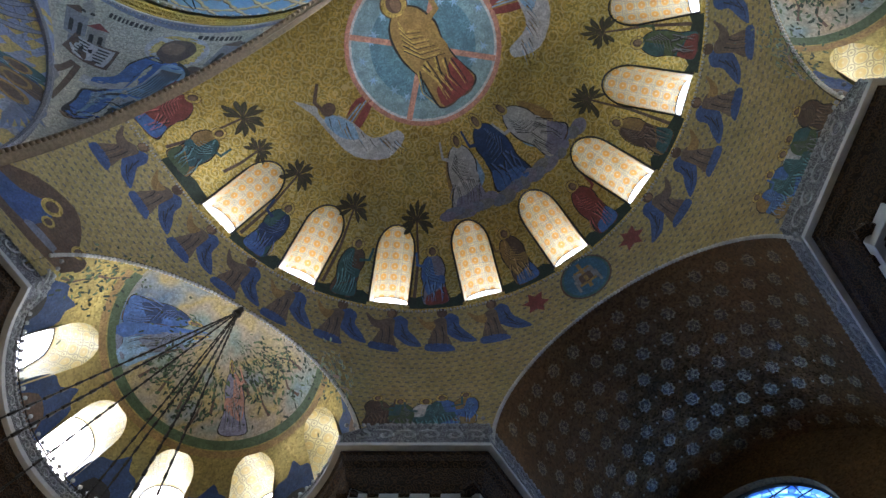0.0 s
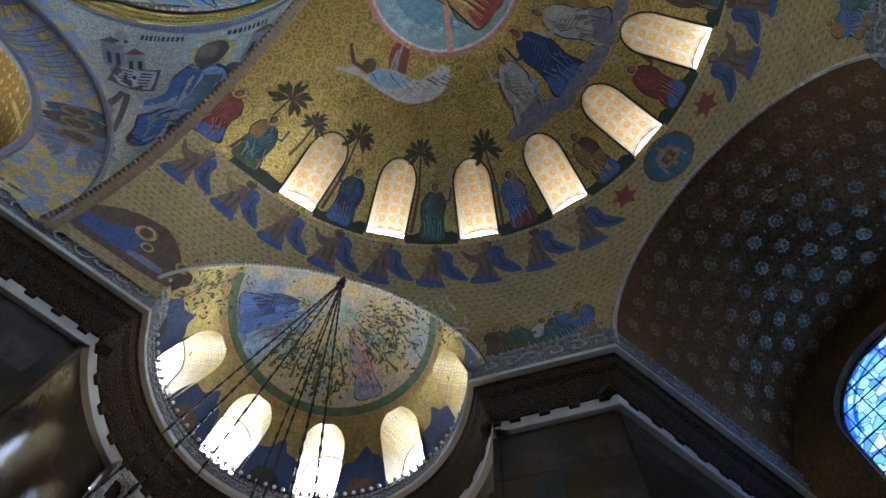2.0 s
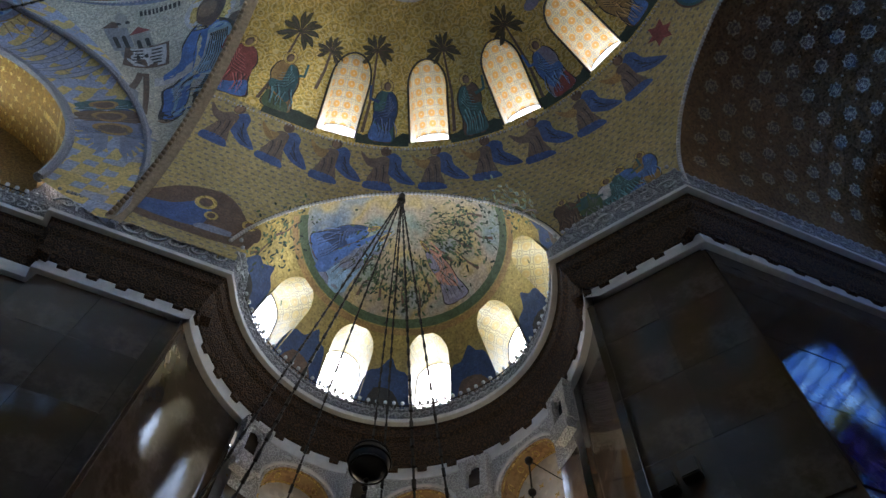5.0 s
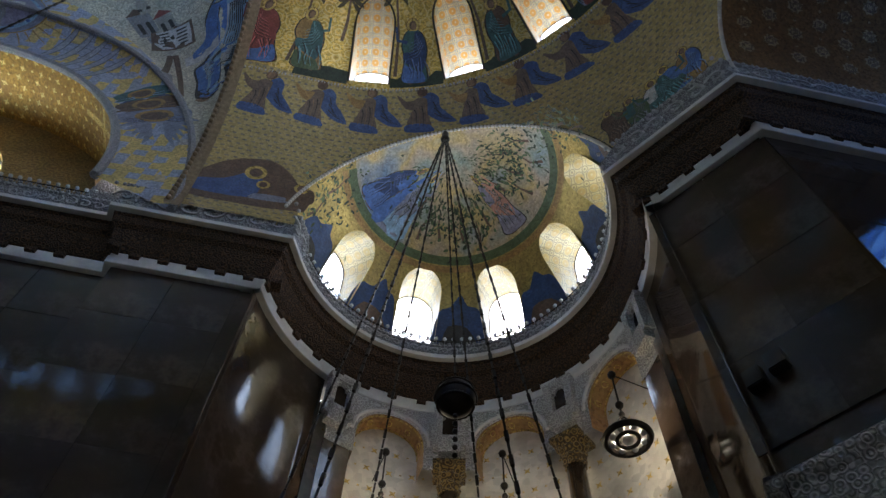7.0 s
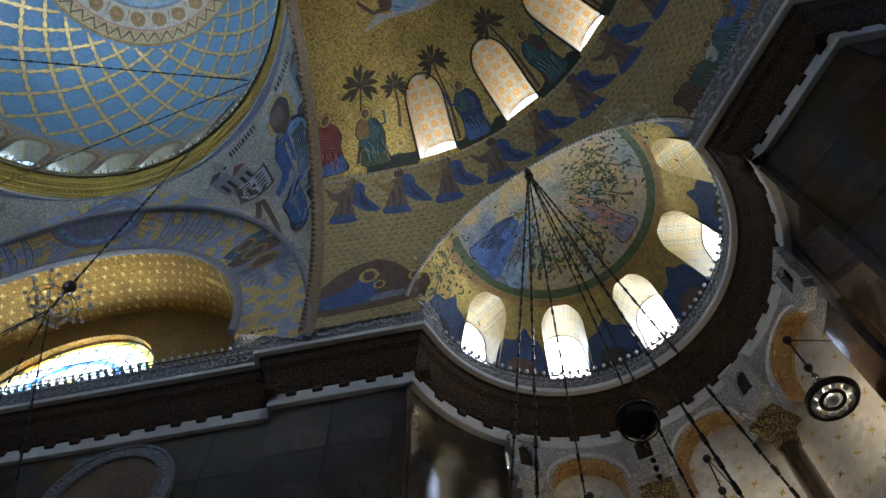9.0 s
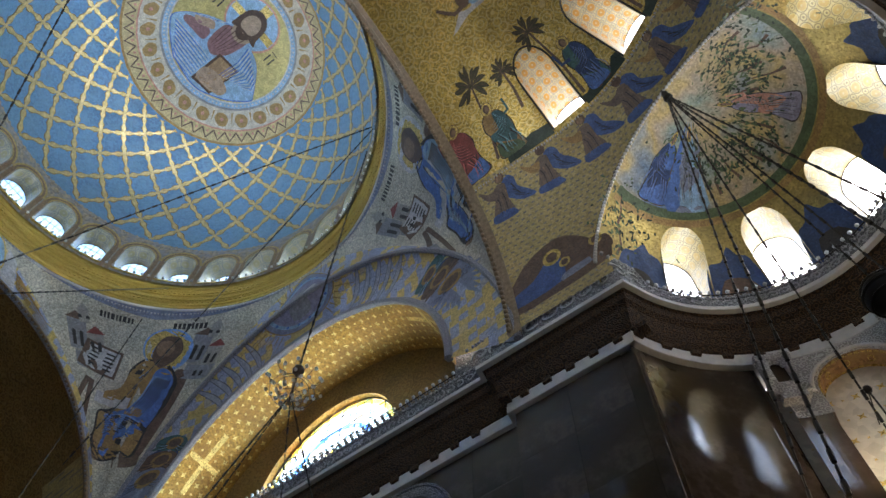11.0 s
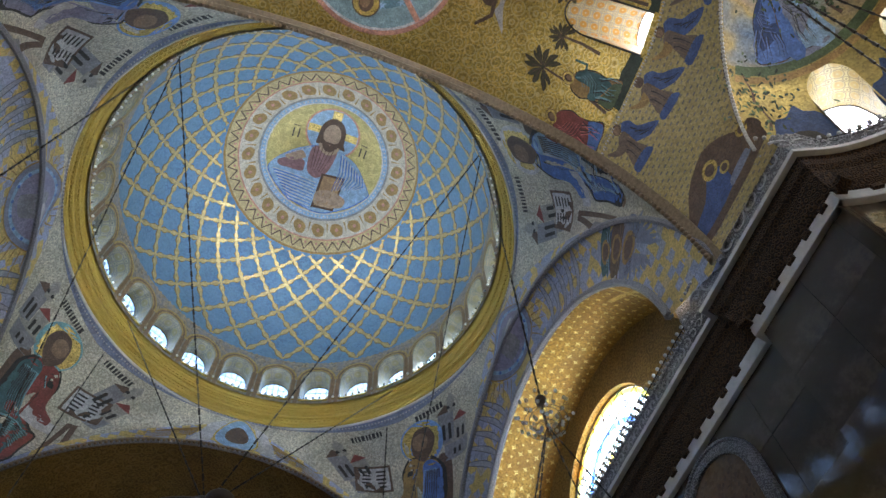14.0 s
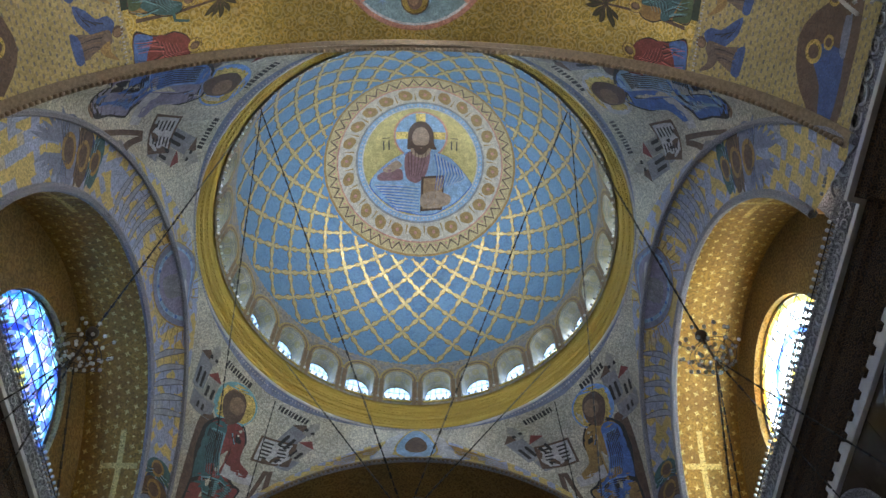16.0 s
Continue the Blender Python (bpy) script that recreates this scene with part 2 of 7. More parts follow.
DOME_GOLD = plain("dome_gold_band", (0.56, 0.41, 0.18), 0.4, 0.55, 0.35, 4.0)
DOME_EDGE = plain("dome_band_edge", (0.26, 0.18, 0.09), 0.5, 0.3, 0.3, 4.0)
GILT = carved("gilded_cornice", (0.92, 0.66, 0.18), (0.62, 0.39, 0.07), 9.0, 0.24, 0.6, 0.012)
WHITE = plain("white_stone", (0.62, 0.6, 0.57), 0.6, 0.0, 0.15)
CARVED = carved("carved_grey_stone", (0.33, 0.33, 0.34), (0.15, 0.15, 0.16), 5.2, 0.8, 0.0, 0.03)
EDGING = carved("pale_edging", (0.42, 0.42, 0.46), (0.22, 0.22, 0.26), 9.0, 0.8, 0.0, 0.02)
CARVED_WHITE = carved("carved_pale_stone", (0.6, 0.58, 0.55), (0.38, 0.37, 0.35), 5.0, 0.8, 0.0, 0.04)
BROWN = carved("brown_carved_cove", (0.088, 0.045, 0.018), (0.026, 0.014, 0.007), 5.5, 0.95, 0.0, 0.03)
MARBLE = marble("dark_marble", (0.036, 0.0245, 0.017), (0.054, 0.038, 0.027), (0.086, 0.062, 0.046), 0.03)
MARBLE_FLOOR = marble("floor_marble", (0.42, 0.38, 0.33), (0.5, 0.46, 0.41), (0.6, 0.56, 0.5), 0.2, 0.8)
VAULT_BROWN = gold_ornament("brown_vault_mosaic", (0.21, 0.115, 0.048), (0.23, 0.14, 0.07), 0.9, 0.85, 0.0, 0.4)
VAULT_BROWN.node_tree.nodes["Principled BSDF"].inputs["Specular IOR Level"].default_value = 0.15
SOFFIT = pattern_soffit("orange_soffit_mosaic", (0.3, 0.25, 0.15), (0.29, 0.13, 0.013), (0.13, 0.13, 0.12), 1.9)
SOFFIT_YELLOW = pattern_soffit("yellow_soffit_mosaic", (0.33, 0.265, 0.12), (0.3, 0.2, 0.055), (0.15, 0.115, 0.05), 1.7)
SOFFIT_DOME = pattern_soffit("dome_niche_mosaic", (0.27, 0.235, 0.165), (0.2, 0.17, 0.08), (0.11, 0.12, 0.11), 1.2)
GLASS = stained("window_glass", [(0, (0.93, 0.96, 1.0))], 0.6, 0.35)
GLASS_DOME = stained("dome_window_glass", [(0, (0.4, 0.56, 0.74))], 0.6, 0.25)
STAINED_BLUE = stained("blue_stained_glass", [(0, (0.08, 0.14, 0.62)), (0.25, (0.2, 0.5, 0.85)), (0.45, (0.55, 0.8, 0.92)), (0.7, (0.3, 0.25, 0.6)), (0.85, (0.1, 0.4, 0.75))], 2.2)
STAINED_WARM = stained("pale_stained_glass", [(0, (0.5, 0.8, 0.9)), (0.3, (0.85, 0.95, 0.98)), (0.6, (0.9, 0.9, 0.75)), (0.82, (0.3, 0.6, 0.8)), (0.93, (0.8, 0.6, 0.3))], 2.2)
STAINED_SKY = stained("sky_stained_glass", [(0, (0.05, 0.14, 0.42)), (0.3, (0.1, 0.24, 0.52)), (0.6, (0.18, 0.34, 0.58)), (0.85, (0.03, 0.09, 0.36))], 2.0)
IRON = plain("dark_iron", (0.04, 0.035, 0.03), 0.45, 0.7)
BRONZE = plain("dark_bronze", (0.08, 0.06, 0.045), 0.4, 0.8)
CRYSTAL = plain("cut_crystal", (0.75, 0.78, 0.8), 0.15, 0.2, 0.1)
OPAL = plain("opal_glass", (0.86, 0.87, 0.86), 0.2, 0.0, 0.05)


# ---- building helpers ----
def part(name, bm, material, parent=None, label="", smooth=False):
    """Links a bmesh as one mesh object, under a thing where one is given."""
    me = bpy.data.meshes.new(name)
    bm.normal_update()
    bm.to_mesh(me)
    bm.free()
    for m in material if isinstance(material, (list, tuple)) else [material]:
        me.materials.append(m)
    if smooth:
        me.polygons.foreach_set("use_smooth", [True] * len(me.polygons))
    ob = new(name, me)
    ob.parent = parent
    if label:
        ob["label"] = label
    return ob


def structure(ob, label, category):
    return tagged(ob, label, category, kind="structure")


def grid(fn, us, vs, bm=None, mat=0, wrap=False):
    """A sheet of quads from fn(u, v)."""
    bm = bm or bmesh.new()
    rows = [[bm.verts.new(fn(u, v)) for u in us] for v in vs]
    for r0, r1 in zip(rows, rows[1:]):
        k = len(us)
        for i in range(k if wrap else k - 1):
            j = (i + 1) % k
            bm.faces.new((r0[i], r0[j], r1[j], r1[i])).material_index = mat
    return bm


def span(a, b, n):
    return [a + (b - a) * i / n for i in range(n + 1)]


def cut_hole(bm, planes, near):
    """Cuts a convex hole, given as planes that face outward, into the faces of bm near it."""
    inside = [f for f in bm.faces if near(f.calc_center_median())]
    for co, no in planes:
        if not inside:
            return
        geom = list({x for f in inside for x in (*f.verts, *f.edges)}) + inside
        res = bmesh.ops.bisect_plane(bm, geom=geom, plane_co=co, plane_no=no)
        inside = [f for f in res["geom"] if isinstance(f, bmesh.types.BMFace) and (f.calc_center_median() - co).dot(no) < 0]
    bmesh.ops.delete(bm, geom=inside, context="FACES")


def keep_side(bm, co, no):
    """Keeps the part of bm that lies on the side no points to."""
    bmesh.ops.bisect_plane(bm, geom=bm.verts[:] + bm.edges[:] + bm.faces[:], plane_co=co, plane_no=no, clear_inner=True)


def arch_outline(half, z0, z1, n=12):
    """A round-headed opening as (across, up), from the sill's one end over the head to the other."""
    zs = z1 - half
    return [(half, z0)] + [(half * math.cos(a), zs + half * math.sin(a)) for a in span(0, math.pi, n)] + [(-half, z0)]


def plane_list(outline, centre, out, side):
    """Planes through an outline's edges, along out, facing away from its middle."""
    pts = [centre + side * a + Vector((0, 0, z)) for a, z in outline]
    mid = sum(pts, Vector()) / len(pts)
    res = []
    for p, q in zip(pts, pts[1:] + pts[:1]):
        no = (q - p).cross(out)
        if no.length < 1e-6:
            continue
        no.normalize()
        res.append((p, no if (p - mid).dot(no) > 0 else -no))
    return res


def bar(bm, p, q, r, sides=6, mat=0):
    """A round rod from p to q."""
    p, q = Vector(p), Vector(q)
    d = (q - p).normalized()
    a = d.orthogonal().normalized()
    b = d.cross(a)
    ring = lambda c: [bm.verts.new(c + (a * math.cos(k * math.tau / sides) + b * math.sin(k * math.tau / sides)) * r) for k in range(sides)]
    u, w = ring(p), ring(q)
    for k in range(sides):
        bm.faces.new((u[k], u[(k + 1) % sides], w[(k + 1) % sides], w[k])).material_index = mat
    bm.faces.new(u[::-1]).material_index = mat
    bm.faces.new(w).material_index = mat


def block(bm, centre, size, turn=0.0, mat=0):
    m = Matrix.Translation(centre) @ Matrix.Rotation(turn, 4, "Z") @ Matrix.Diagonal((*size, 1))
    r = bmesh.ops.create_cube(bm, size=1.0, matrix=m)
    for f in {f for v in r["verts"] for f in v.link_faces}:
        f.material_index = mat


def ball(bm, centre, r, seg=8, squash=1.0, mat=0):
    m = Matrix.Translation(centre) @ Matrix.Diagonal((1, 1, squash, 1))
    res = bmesh.ops.create_uvsphere(bm, u_segments=seg, v_segments=max(4, seg // 2), radius=r, matrix=m)
    for f in {f for v in res["verts"] for f in v.link_faces}:
        f.material_index, f.smooth = mat, True


def round_globe(name, at, r, parent):
    """A small white glass globe; all globes share one mesh."""
    me = bpy.data.meshes.get("glass_globe")
    if not me:
        me = bpy.data.meshes.new("glass_globe")
        bm = bmesh.new()
        ball(bm, (0, 0, 0), 1.0, 8)
        bm.to_mesh(me)
        bm.free()
        me.materials.append(OPAL)
    ob = new(name, me)
    ob.location, ob.scale, ob.parent = at, (r, r, r), parent
    return ob


# ---- plan of the place, in metres ----
SC, SR = Vector((0, -17.6, 25)), 14.7          # half dome over the camera
EC, ER = Vector((13.55, -23.25, 25)), 6.35     # side conch
RING_Z, RING_R = 42.42, 13.27                   # cornice of the main dome
BARREL_Y, BARREL_R = -30.96, 6.13              # end vault
SPRING = 25.0


def around(centre, az, r, z):
    """A point at the bearing az (degrees from -y toward +x) about a centre."""
    a = radians(az)
    return Vector((centre.x + r * math.sin(a), centre.y - r * math.cos(a), z))


def window_in_shell(name, parent, shell, centre, az, half, z0, z1, r_in, r_out, rise, materials, bars):
    """Cuts a round-headed window into a shell and builds its soffit, glass and frame."""
    a = radians(az)
    out, side = Vector((math.sin(a), -math.cos(a), 0)), Vector((math.cos(a), math.sin(a), 0))
    base = Vector((centre.x, centre.y, 0))
    ol = arch_outline(half, z0, z1)
    if shell:
        cut_hole(shell, plane_list(ol, base, out, side), lambda c: (c - base).dot(out) > 2 and abs((c - base).dot(side)) < half + 1.4 and z0 - 1.5 < c.z < z1 + 1.5)
    bm = bmesh.new()
    far = [(x, z0 + (z - z0) * rise) for x, z in ol]
    deep = lambda x, z: base + out * (r_in(x, z) - 0.02) + side * x + Vector((0, 0, z))
    back = lambda x, z: base + out * r_out + side * x + Vector((0, 0, z))
    seg = 4
    rows = []
    for k in range(seg + 1):
        t = k / seg
        rows.append([bm.verts.new(deep(*p).lerp(back(*q), t)) for p, q in zip(ol, far)])
    n = len(ol)
    uv = bm.loops.layers.uv.new("soffit")
    along = [0.0]
    for p, q in zip(ol, ol[1:] + ol[:1]):
        along.append(along[-1] + math.hypot(q[0] - p[0], q[1] - p[1]))
    mid = along[n - 1] / 2
    for k, (r0, r1) in enumerate(zip(rows, rows[1:])):
        for i in range(n):
            j = (i + 1) % n
            f = bm.faces.new((r0[i], r1[i], r1[j], r0[j]))
            for loop, at in zip(f.loops, ((i, k), (i, k + 1), (i + 1, k + 1), (i + 1, k))):
                v = rows[at[1]][at[0] % n].co
                loop[uv].uv = (along[at[0]] - mid, (back(*far[at[0] % n]) - v).length)
    tunnel = part("window_soffit", bm, materials[0], parent, smooth=False)
    bm = bmesh.new()
    bm.faces.new([bm.verts.new(back(*q)) for q in far])
    pane = part("window_pane", bm, materials[1], tunnel)
    bm = bmesh.new()
    for p, q in zip(far, far[1:] + far[:1]):
        bar(bm, back(*p), back(*q), 0.045, 5)
    top = max(z for _, z in far)
    for x in bars[0]:
        bar(bm, back(x * half, z0), back(x * half, top - 0.1), 0.025, 5)
    for f in bars[1]:
        z = z0 + (top - z0) * f
        bar(bm, back(-half, z), back(half, z), 0.025, 5)
    part("window_frame", bm, IRON, tunnel)
    return tunnel

# ---- half domes ----
def half_dome(sign, name, ground, label, windows):
    """A quarter sphere with its arch toward the main dome; sign -1 is the end over the camera."""
    c = Vector((0, sign * 17.6, 25))
    bm = bmesh.new()
    fn = lambda az, el: c + Vector((SR * math.cos(radians(el)) * math.sin(radians(az)), sign * SR * math.cos(radians(el)) * math.cos(radians(az)), SR * math.sin(radians(el))))
    grid(fn, span(-90, 90, 72), span(1.5, 89.6, 36), bm)
    bmesh.ops.remove_doubles(bm, verts=bm.verts[:], dist=0.01)
    if sign < 0:
        for s in (1, -1):
            o = Vector((s * (EC.x), EC.y - SC.y, 0)).normalized()
            keep_side(bm, SC + o * 13.32, -o)
    keep_side(bm, Vector((0, sign * 30.96, 0)), Vector((0, -sign, 0)))
    return c, bm


az_windows = [83.3 - 20.75 * k for k in range(9)]
c, shell = half_dome(-1, "semi_dome", GOLD_SEMI, "", True)
semi = new("semi_dome")
structure(semi, "gold mosaic half dome pierced by nine round-headed windows", "half dome")
for az in az_windows:
    window_in_shell("semi_dome_window", semi, shell, SC, az, 0.84, 33.75, 36.75, lambda x, z: math.sqrt(SR ** 2 - (z - 25) ** 2 - x * x), 12.32, 1.0, (SOFFIT, GLASS), ((-0.33, 0.33), (0.3, 0.62)))
bmesh.ops.bisect_plane(shell, geom=shell.verts[:] + shell.edges[:] + shell.faces[:], plane_co=(0, 0, 33.5), plane_no=(0, 0, 1))
for f in shell.faces:
    f.material_index = int(f.calc_center_median().z < 33.5)
shell_ob = part("vault_shell", shell, [GOLD_SEMI, FRIEZE_GOLD], semi, smooth=True)

# short vault between the half dome and the main arch
def arch_y(y, r, z0=24.8, lo=2.0):
    return lambda a: Vector((r * math.cos(radians(a)), y, z0 + r * math.sin(radians(a))))

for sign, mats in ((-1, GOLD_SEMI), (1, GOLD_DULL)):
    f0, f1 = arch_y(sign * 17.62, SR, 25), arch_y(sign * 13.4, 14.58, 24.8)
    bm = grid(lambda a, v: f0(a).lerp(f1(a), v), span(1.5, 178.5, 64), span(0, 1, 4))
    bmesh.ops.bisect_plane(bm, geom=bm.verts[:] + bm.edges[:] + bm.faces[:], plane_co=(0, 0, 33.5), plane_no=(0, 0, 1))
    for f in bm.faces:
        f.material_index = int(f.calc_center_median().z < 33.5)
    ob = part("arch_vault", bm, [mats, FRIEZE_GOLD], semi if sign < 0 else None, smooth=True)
    if sign > 0:
        structure(ob, "dark gold mosaic arch before the far half dome", "arch")

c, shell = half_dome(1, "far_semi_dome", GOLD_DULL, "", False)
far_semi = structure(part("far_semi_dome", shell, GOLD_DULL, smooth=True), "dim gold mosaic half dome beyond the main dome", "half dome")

# carved strip along the edge of the near and far arches
for sign in (-1, 1):
    bm = bmesh.new()
    f1 = arch_y(sign * 13.4, 14.58, 24.8)
    grid(lambda a, v: Vector((f1(a).x * (1 - 0.018 * v), sign * (13.62 - 0.5 * (v > 0.5)), 24.8 + (f1(a).z - 24.8) * (1 - 0.018 * v))), span(0, 180, 120), (0, 0.5, 0.51, 1), bm)
    structure(part("arch_border", bm, plain("border_mosaic", (0.24, 0.18, 0.12), 0.6, 0.2, 0.4, 6.0), smooth=True), "brown patterned mosaic border along the great arch", "border")
    bm = bmesh.new()
    for k in range(1, 150):
        a = radians(k * 180 / 150)
        r = 14.36
        ball(bm, (r * math.cos(a), sign * 13.2, 24.8 + r * math.sin(a)), 0.11, 6)
    structure(part("bead_moulding", bm, plain("bead_brown", (0.3, 0.21, 0.13), 0.5), None), "row of small brown beads along the arch edge", "moulding")

# ---- side conches ----
def conch(s):
    centre = Vector((s * EC.x, EC.y, 25))
    bm = bmesh.new()
    bmesh.ops.create_uvsphere(bm, u_segments=72, v_segments=36, radius=ER, matrix=Matrix.Translation(centre))
    o = Vector((s * EC.x, EC.y - SC.y, 0)).normalized()
    keep_side(bm, SC + o * 13.30, o)
    keep_side(bm, Vector((0, 0, 25.2)), Vector((0, 0, 1)))
    ob = new("conch")
    structure(ob, "gold mosaic side conch with five windows and painted trees", "conch")
    for az in (131, 93.5, 56.5, 19, -18.5):
        window_in_shell("conch_window", ob, bm, centre, s * az, 0.9, 26.1, 29.5, lambda x, z: math.sqrt(ER ** 2 - (z - 25) ** 2 - x * x), 6.75, 1.28, (SOFFIT_YELLOW, GLASS), ((0.0,), (0.33,)))
    part("conch_shell", bm, GOLD_CONCH, ob, smooth=True)
    # pearl moulding round the opening
    bm = bmesh.new()
    side = Vector((-o.y, o.x, 0))
    r = math.sqrt(SR ** 2 - 13.32 ** 2)
    for k in range(9, 112):
        a = math.pi * k / 120
        p = SC + o * 13.26 + side * (r * math.cos(a)) + Vector((0, 0, r * math.sin(a)))
        ball(bm, p, 0.085, 6)
    for k in range(5, 55):
        a, b = math.pi * k / 60, math.pi * (k + 1) / 60
        f = lambda t: SC + o * 13.3 + side * ((r + 0.16) * math.cos(t)) + Vector((0, 0, (r + 0.16) * math.sin(t)))
        bar(bm, f(a), f(b), 0.07, 5, 1)
    part("pearl_moulding", bm, [WHITE, IRON], ob, "white pearl moulding round the conch arch")
    return ob


conch_right, conch_left = conch(1), conch(-1)

# ---- end vault and its window ----
def wall_with_arch(name, centre, out, side, half_w, z0, z1, win_c, win_r, win_z0, material, depth, round_top=None):
    """A wall facing the room with a round-headed opening, and the opening's reveal."""
    bm = bmesh.new()
    n = 40
    grid(lambda u, v: centre + side * u + Vector((0, 0, v)), span(-half_w, half_w, n), span(z0, z1, n), bm)
    ol = [(x + win_c, z) for x, z in arch_outline(win_r, win_z0, win_z0 + (round_top or 0) + win_r, 20)]
    cut_hole(bm, plane_list(ol, centre - Vector((0, 0, centre.z)), out, side), lambda p: True)
    rows = [[bm.verts.new(centre + side * x + Vector((0, 0, z)) + out * d) for x, z in ol] for d in (0, depth)]
    for i in range(len(ol)):
        j = (i + 1) % len(ol)
        bm.faces.new((rows[0][i], rows[1][i], rows[1][j], rows[0][j]))
    return part(name, bm, material), ol


bm = bmesh.new()
grid(lambda a, y: Vector((BARREL_R * math.cos(radians(a)), y, 25 + BARREL_R * math.sin(radians(a)))), span(0, 180, 48), span(BARREL_Y, -40.4, 12), bm)
end_vault = structure(part("end_vault", bm, VAULT_BROWN, smooth=True), "dark brown barrel vault with rows of pale rosettes", "vault")
bm = bmesh.new()
for k in range(0, 121):
    a = math.pi * k / 120
    ball(bm, (6.0 * math.cos(a), BARREL_Y + 0.02, 25 + 6.06 * math.sin(a)), 0.085, 6)
structure(part("pearl_moulding", bm, WHITE), "white pearl moulding round the end vault arch", "moulding")


def leaded_window(name, centre, out, side, ol, glass, label, spacing=1.0):
    """A stained window: pane, bright border strip, iron grid."""
    holder = tagged(new(name), label, "window", kind="structure")
    base = centre + out * 0.45
    at = lambda x, z, d=0.0: base + side * x + Vector((0, 0, z)) + out * d
    bm = bmesh.new()
    bm.faces.new([bm.verts.new(at(x, z)) for x, z in ol])
    part("stained_pane", bm, glass, holder)
    bm = bmesh.new()
    for p, q in zip(ol, ol[1:] + ol[:1]):
        bar(bm, at(*p, -0.05), at(*q, -0.05), 0.09, 5)
    part("window_frame", bm, BRONZE, holder)
    xs, zs = [x for x, _ in ol], [z for _, z in ol]
    r, cx, zc = (max(xs) - min(xs)) / 2, (max(xs) + min(xs)) / 2, max(zs) - (max(xs) - min(xs)) / 2
    x = min(xs) + spacing
    while x < max(xs) - 0.2:
        top = zc + math.sqrt(max(0, r * r - (x - cx) ** 2))
        bm = bmesh.new()
        bar(bm, at(x, min(zs), -0.06), at(x, top, -0.06), 0.03, 5)
        part("upright_bar", bm, IRON, holder)
        x += spacing
    z = min(zs) + spacing
    while z < max(zs) - 0.1:
        w = r if z < zc else math.sqrt(max(0, r * r - (z - zc) ** 2))
        bm = bmesh.new()
        bar(bm, at(cx - w, z, -0.06), at(cx + w, z, -0.06), 0.03, 5)
        part("cross_bar", bm, IRON, holder)
        z += spacing
    return holder, at, (cx, zc, r)


end_c = Vector((0, -40.0, 0))
end_wall, ol = wall_with_arch("end_wall", end_c, Vector((0, -1, 0)), Vector((1, 0, 0)), 7.2, 16.0, 32.5, 0.6, 3.2, 19.0, VAULT_BROWN, 0.6, 7.2)
structure(end_wall, "dark brown end wall with one tall stained window", "wall")
end_window, end_at, end_dims = leaded_window("end_window", end_c, Vector((0, -1, 0)), Vector((1, 0, 0)), ol, STAINED_SKY, "tall round-headed stained window in blue and white glass", 0.85)

# ---- side bays ----
def side_curve_a(s, a):
    """Edge of the main arch toward the dome."""
    k = math.sin(radians(a))
    return Vector((s * (13.4 + 1.25 * (1 - k)), -13.4 * math.cos(radians(a)), 24.7 + 14.5 * k))


def side_curve_b(s, a):
    return Vector((s * (14.5 + 0.25 * (1 - math.sin(radians(a)))), -10.1 * math.cos(radians(a)), 26.3 + 10.1 * math.sin(radians(a))))


side_windows = []
for s in (1, -1):
    word = "lit" if s > 0 else "shaded"
    bm = bmesh.new()
    def band(a, v, s=s):
        p, q = side_curve_a(s, a), side_curve_b(s, a)
        return p.lerp(q, v) + Vector((s * 0.35, 0, 0.35)) * math.sin(math.pi * v) * math.sin(radians(a))
    grid(band, span(0, 180, 64), span(0, 1, 8), bm)
    ob = structure(part("side_arch_band", bm, BLUE_BAND, smooth=True), "broad arch band of blue and yellow stepped mosaic", "arch")
    bm = bmesh.new()
    for edge, w in ((side_curve_b, 0.2), (side_curve_a, 0.16)):
        for k in range(64):
            bar(bm, edge(s, k * 180 / 64) - Vector((s * 0.02, 0, 0)), edge(s, (k + 1) * 180 / 64) - Vector((s * 0.02, 0, 0)), w, 6)
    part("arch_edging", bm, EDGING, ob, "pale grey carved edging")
    bm = bmesh.new()
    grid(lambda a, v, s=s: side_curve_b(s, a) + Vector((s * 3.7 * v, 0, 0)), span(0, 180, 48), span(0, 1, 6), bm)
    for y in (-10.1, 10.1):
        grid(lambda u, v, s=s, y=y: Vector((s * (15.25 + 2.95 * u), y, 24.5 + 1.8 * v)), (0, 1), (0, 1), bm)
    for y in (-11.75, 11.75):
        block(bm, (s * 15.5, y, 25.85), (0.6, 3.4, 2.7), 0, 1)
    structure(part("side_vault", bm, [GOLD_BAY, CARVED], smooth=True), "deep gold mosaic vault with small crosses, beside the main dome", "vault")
    cc = Vector((s * 18.1, 0, 0))
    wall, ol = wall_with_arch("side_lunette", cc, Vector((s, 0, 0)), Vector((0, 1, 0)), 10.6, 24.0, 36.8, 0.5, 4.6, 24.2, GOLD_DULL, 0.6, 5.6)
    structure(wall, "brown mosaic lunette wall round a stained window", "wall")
    w, at, dims = leaded_window("side_window", cc, Vector((s, 0, 0)), Vector((0, 1, 0)), ol, STAINED_WARM if s > 0 else STAINED_BLUE, "large round-headed stained window in " + ("pale turquoise and white glass" if s > 0 else "deep blue and violet glass"), 1.05)
    side_windows.append((w, at, dims))

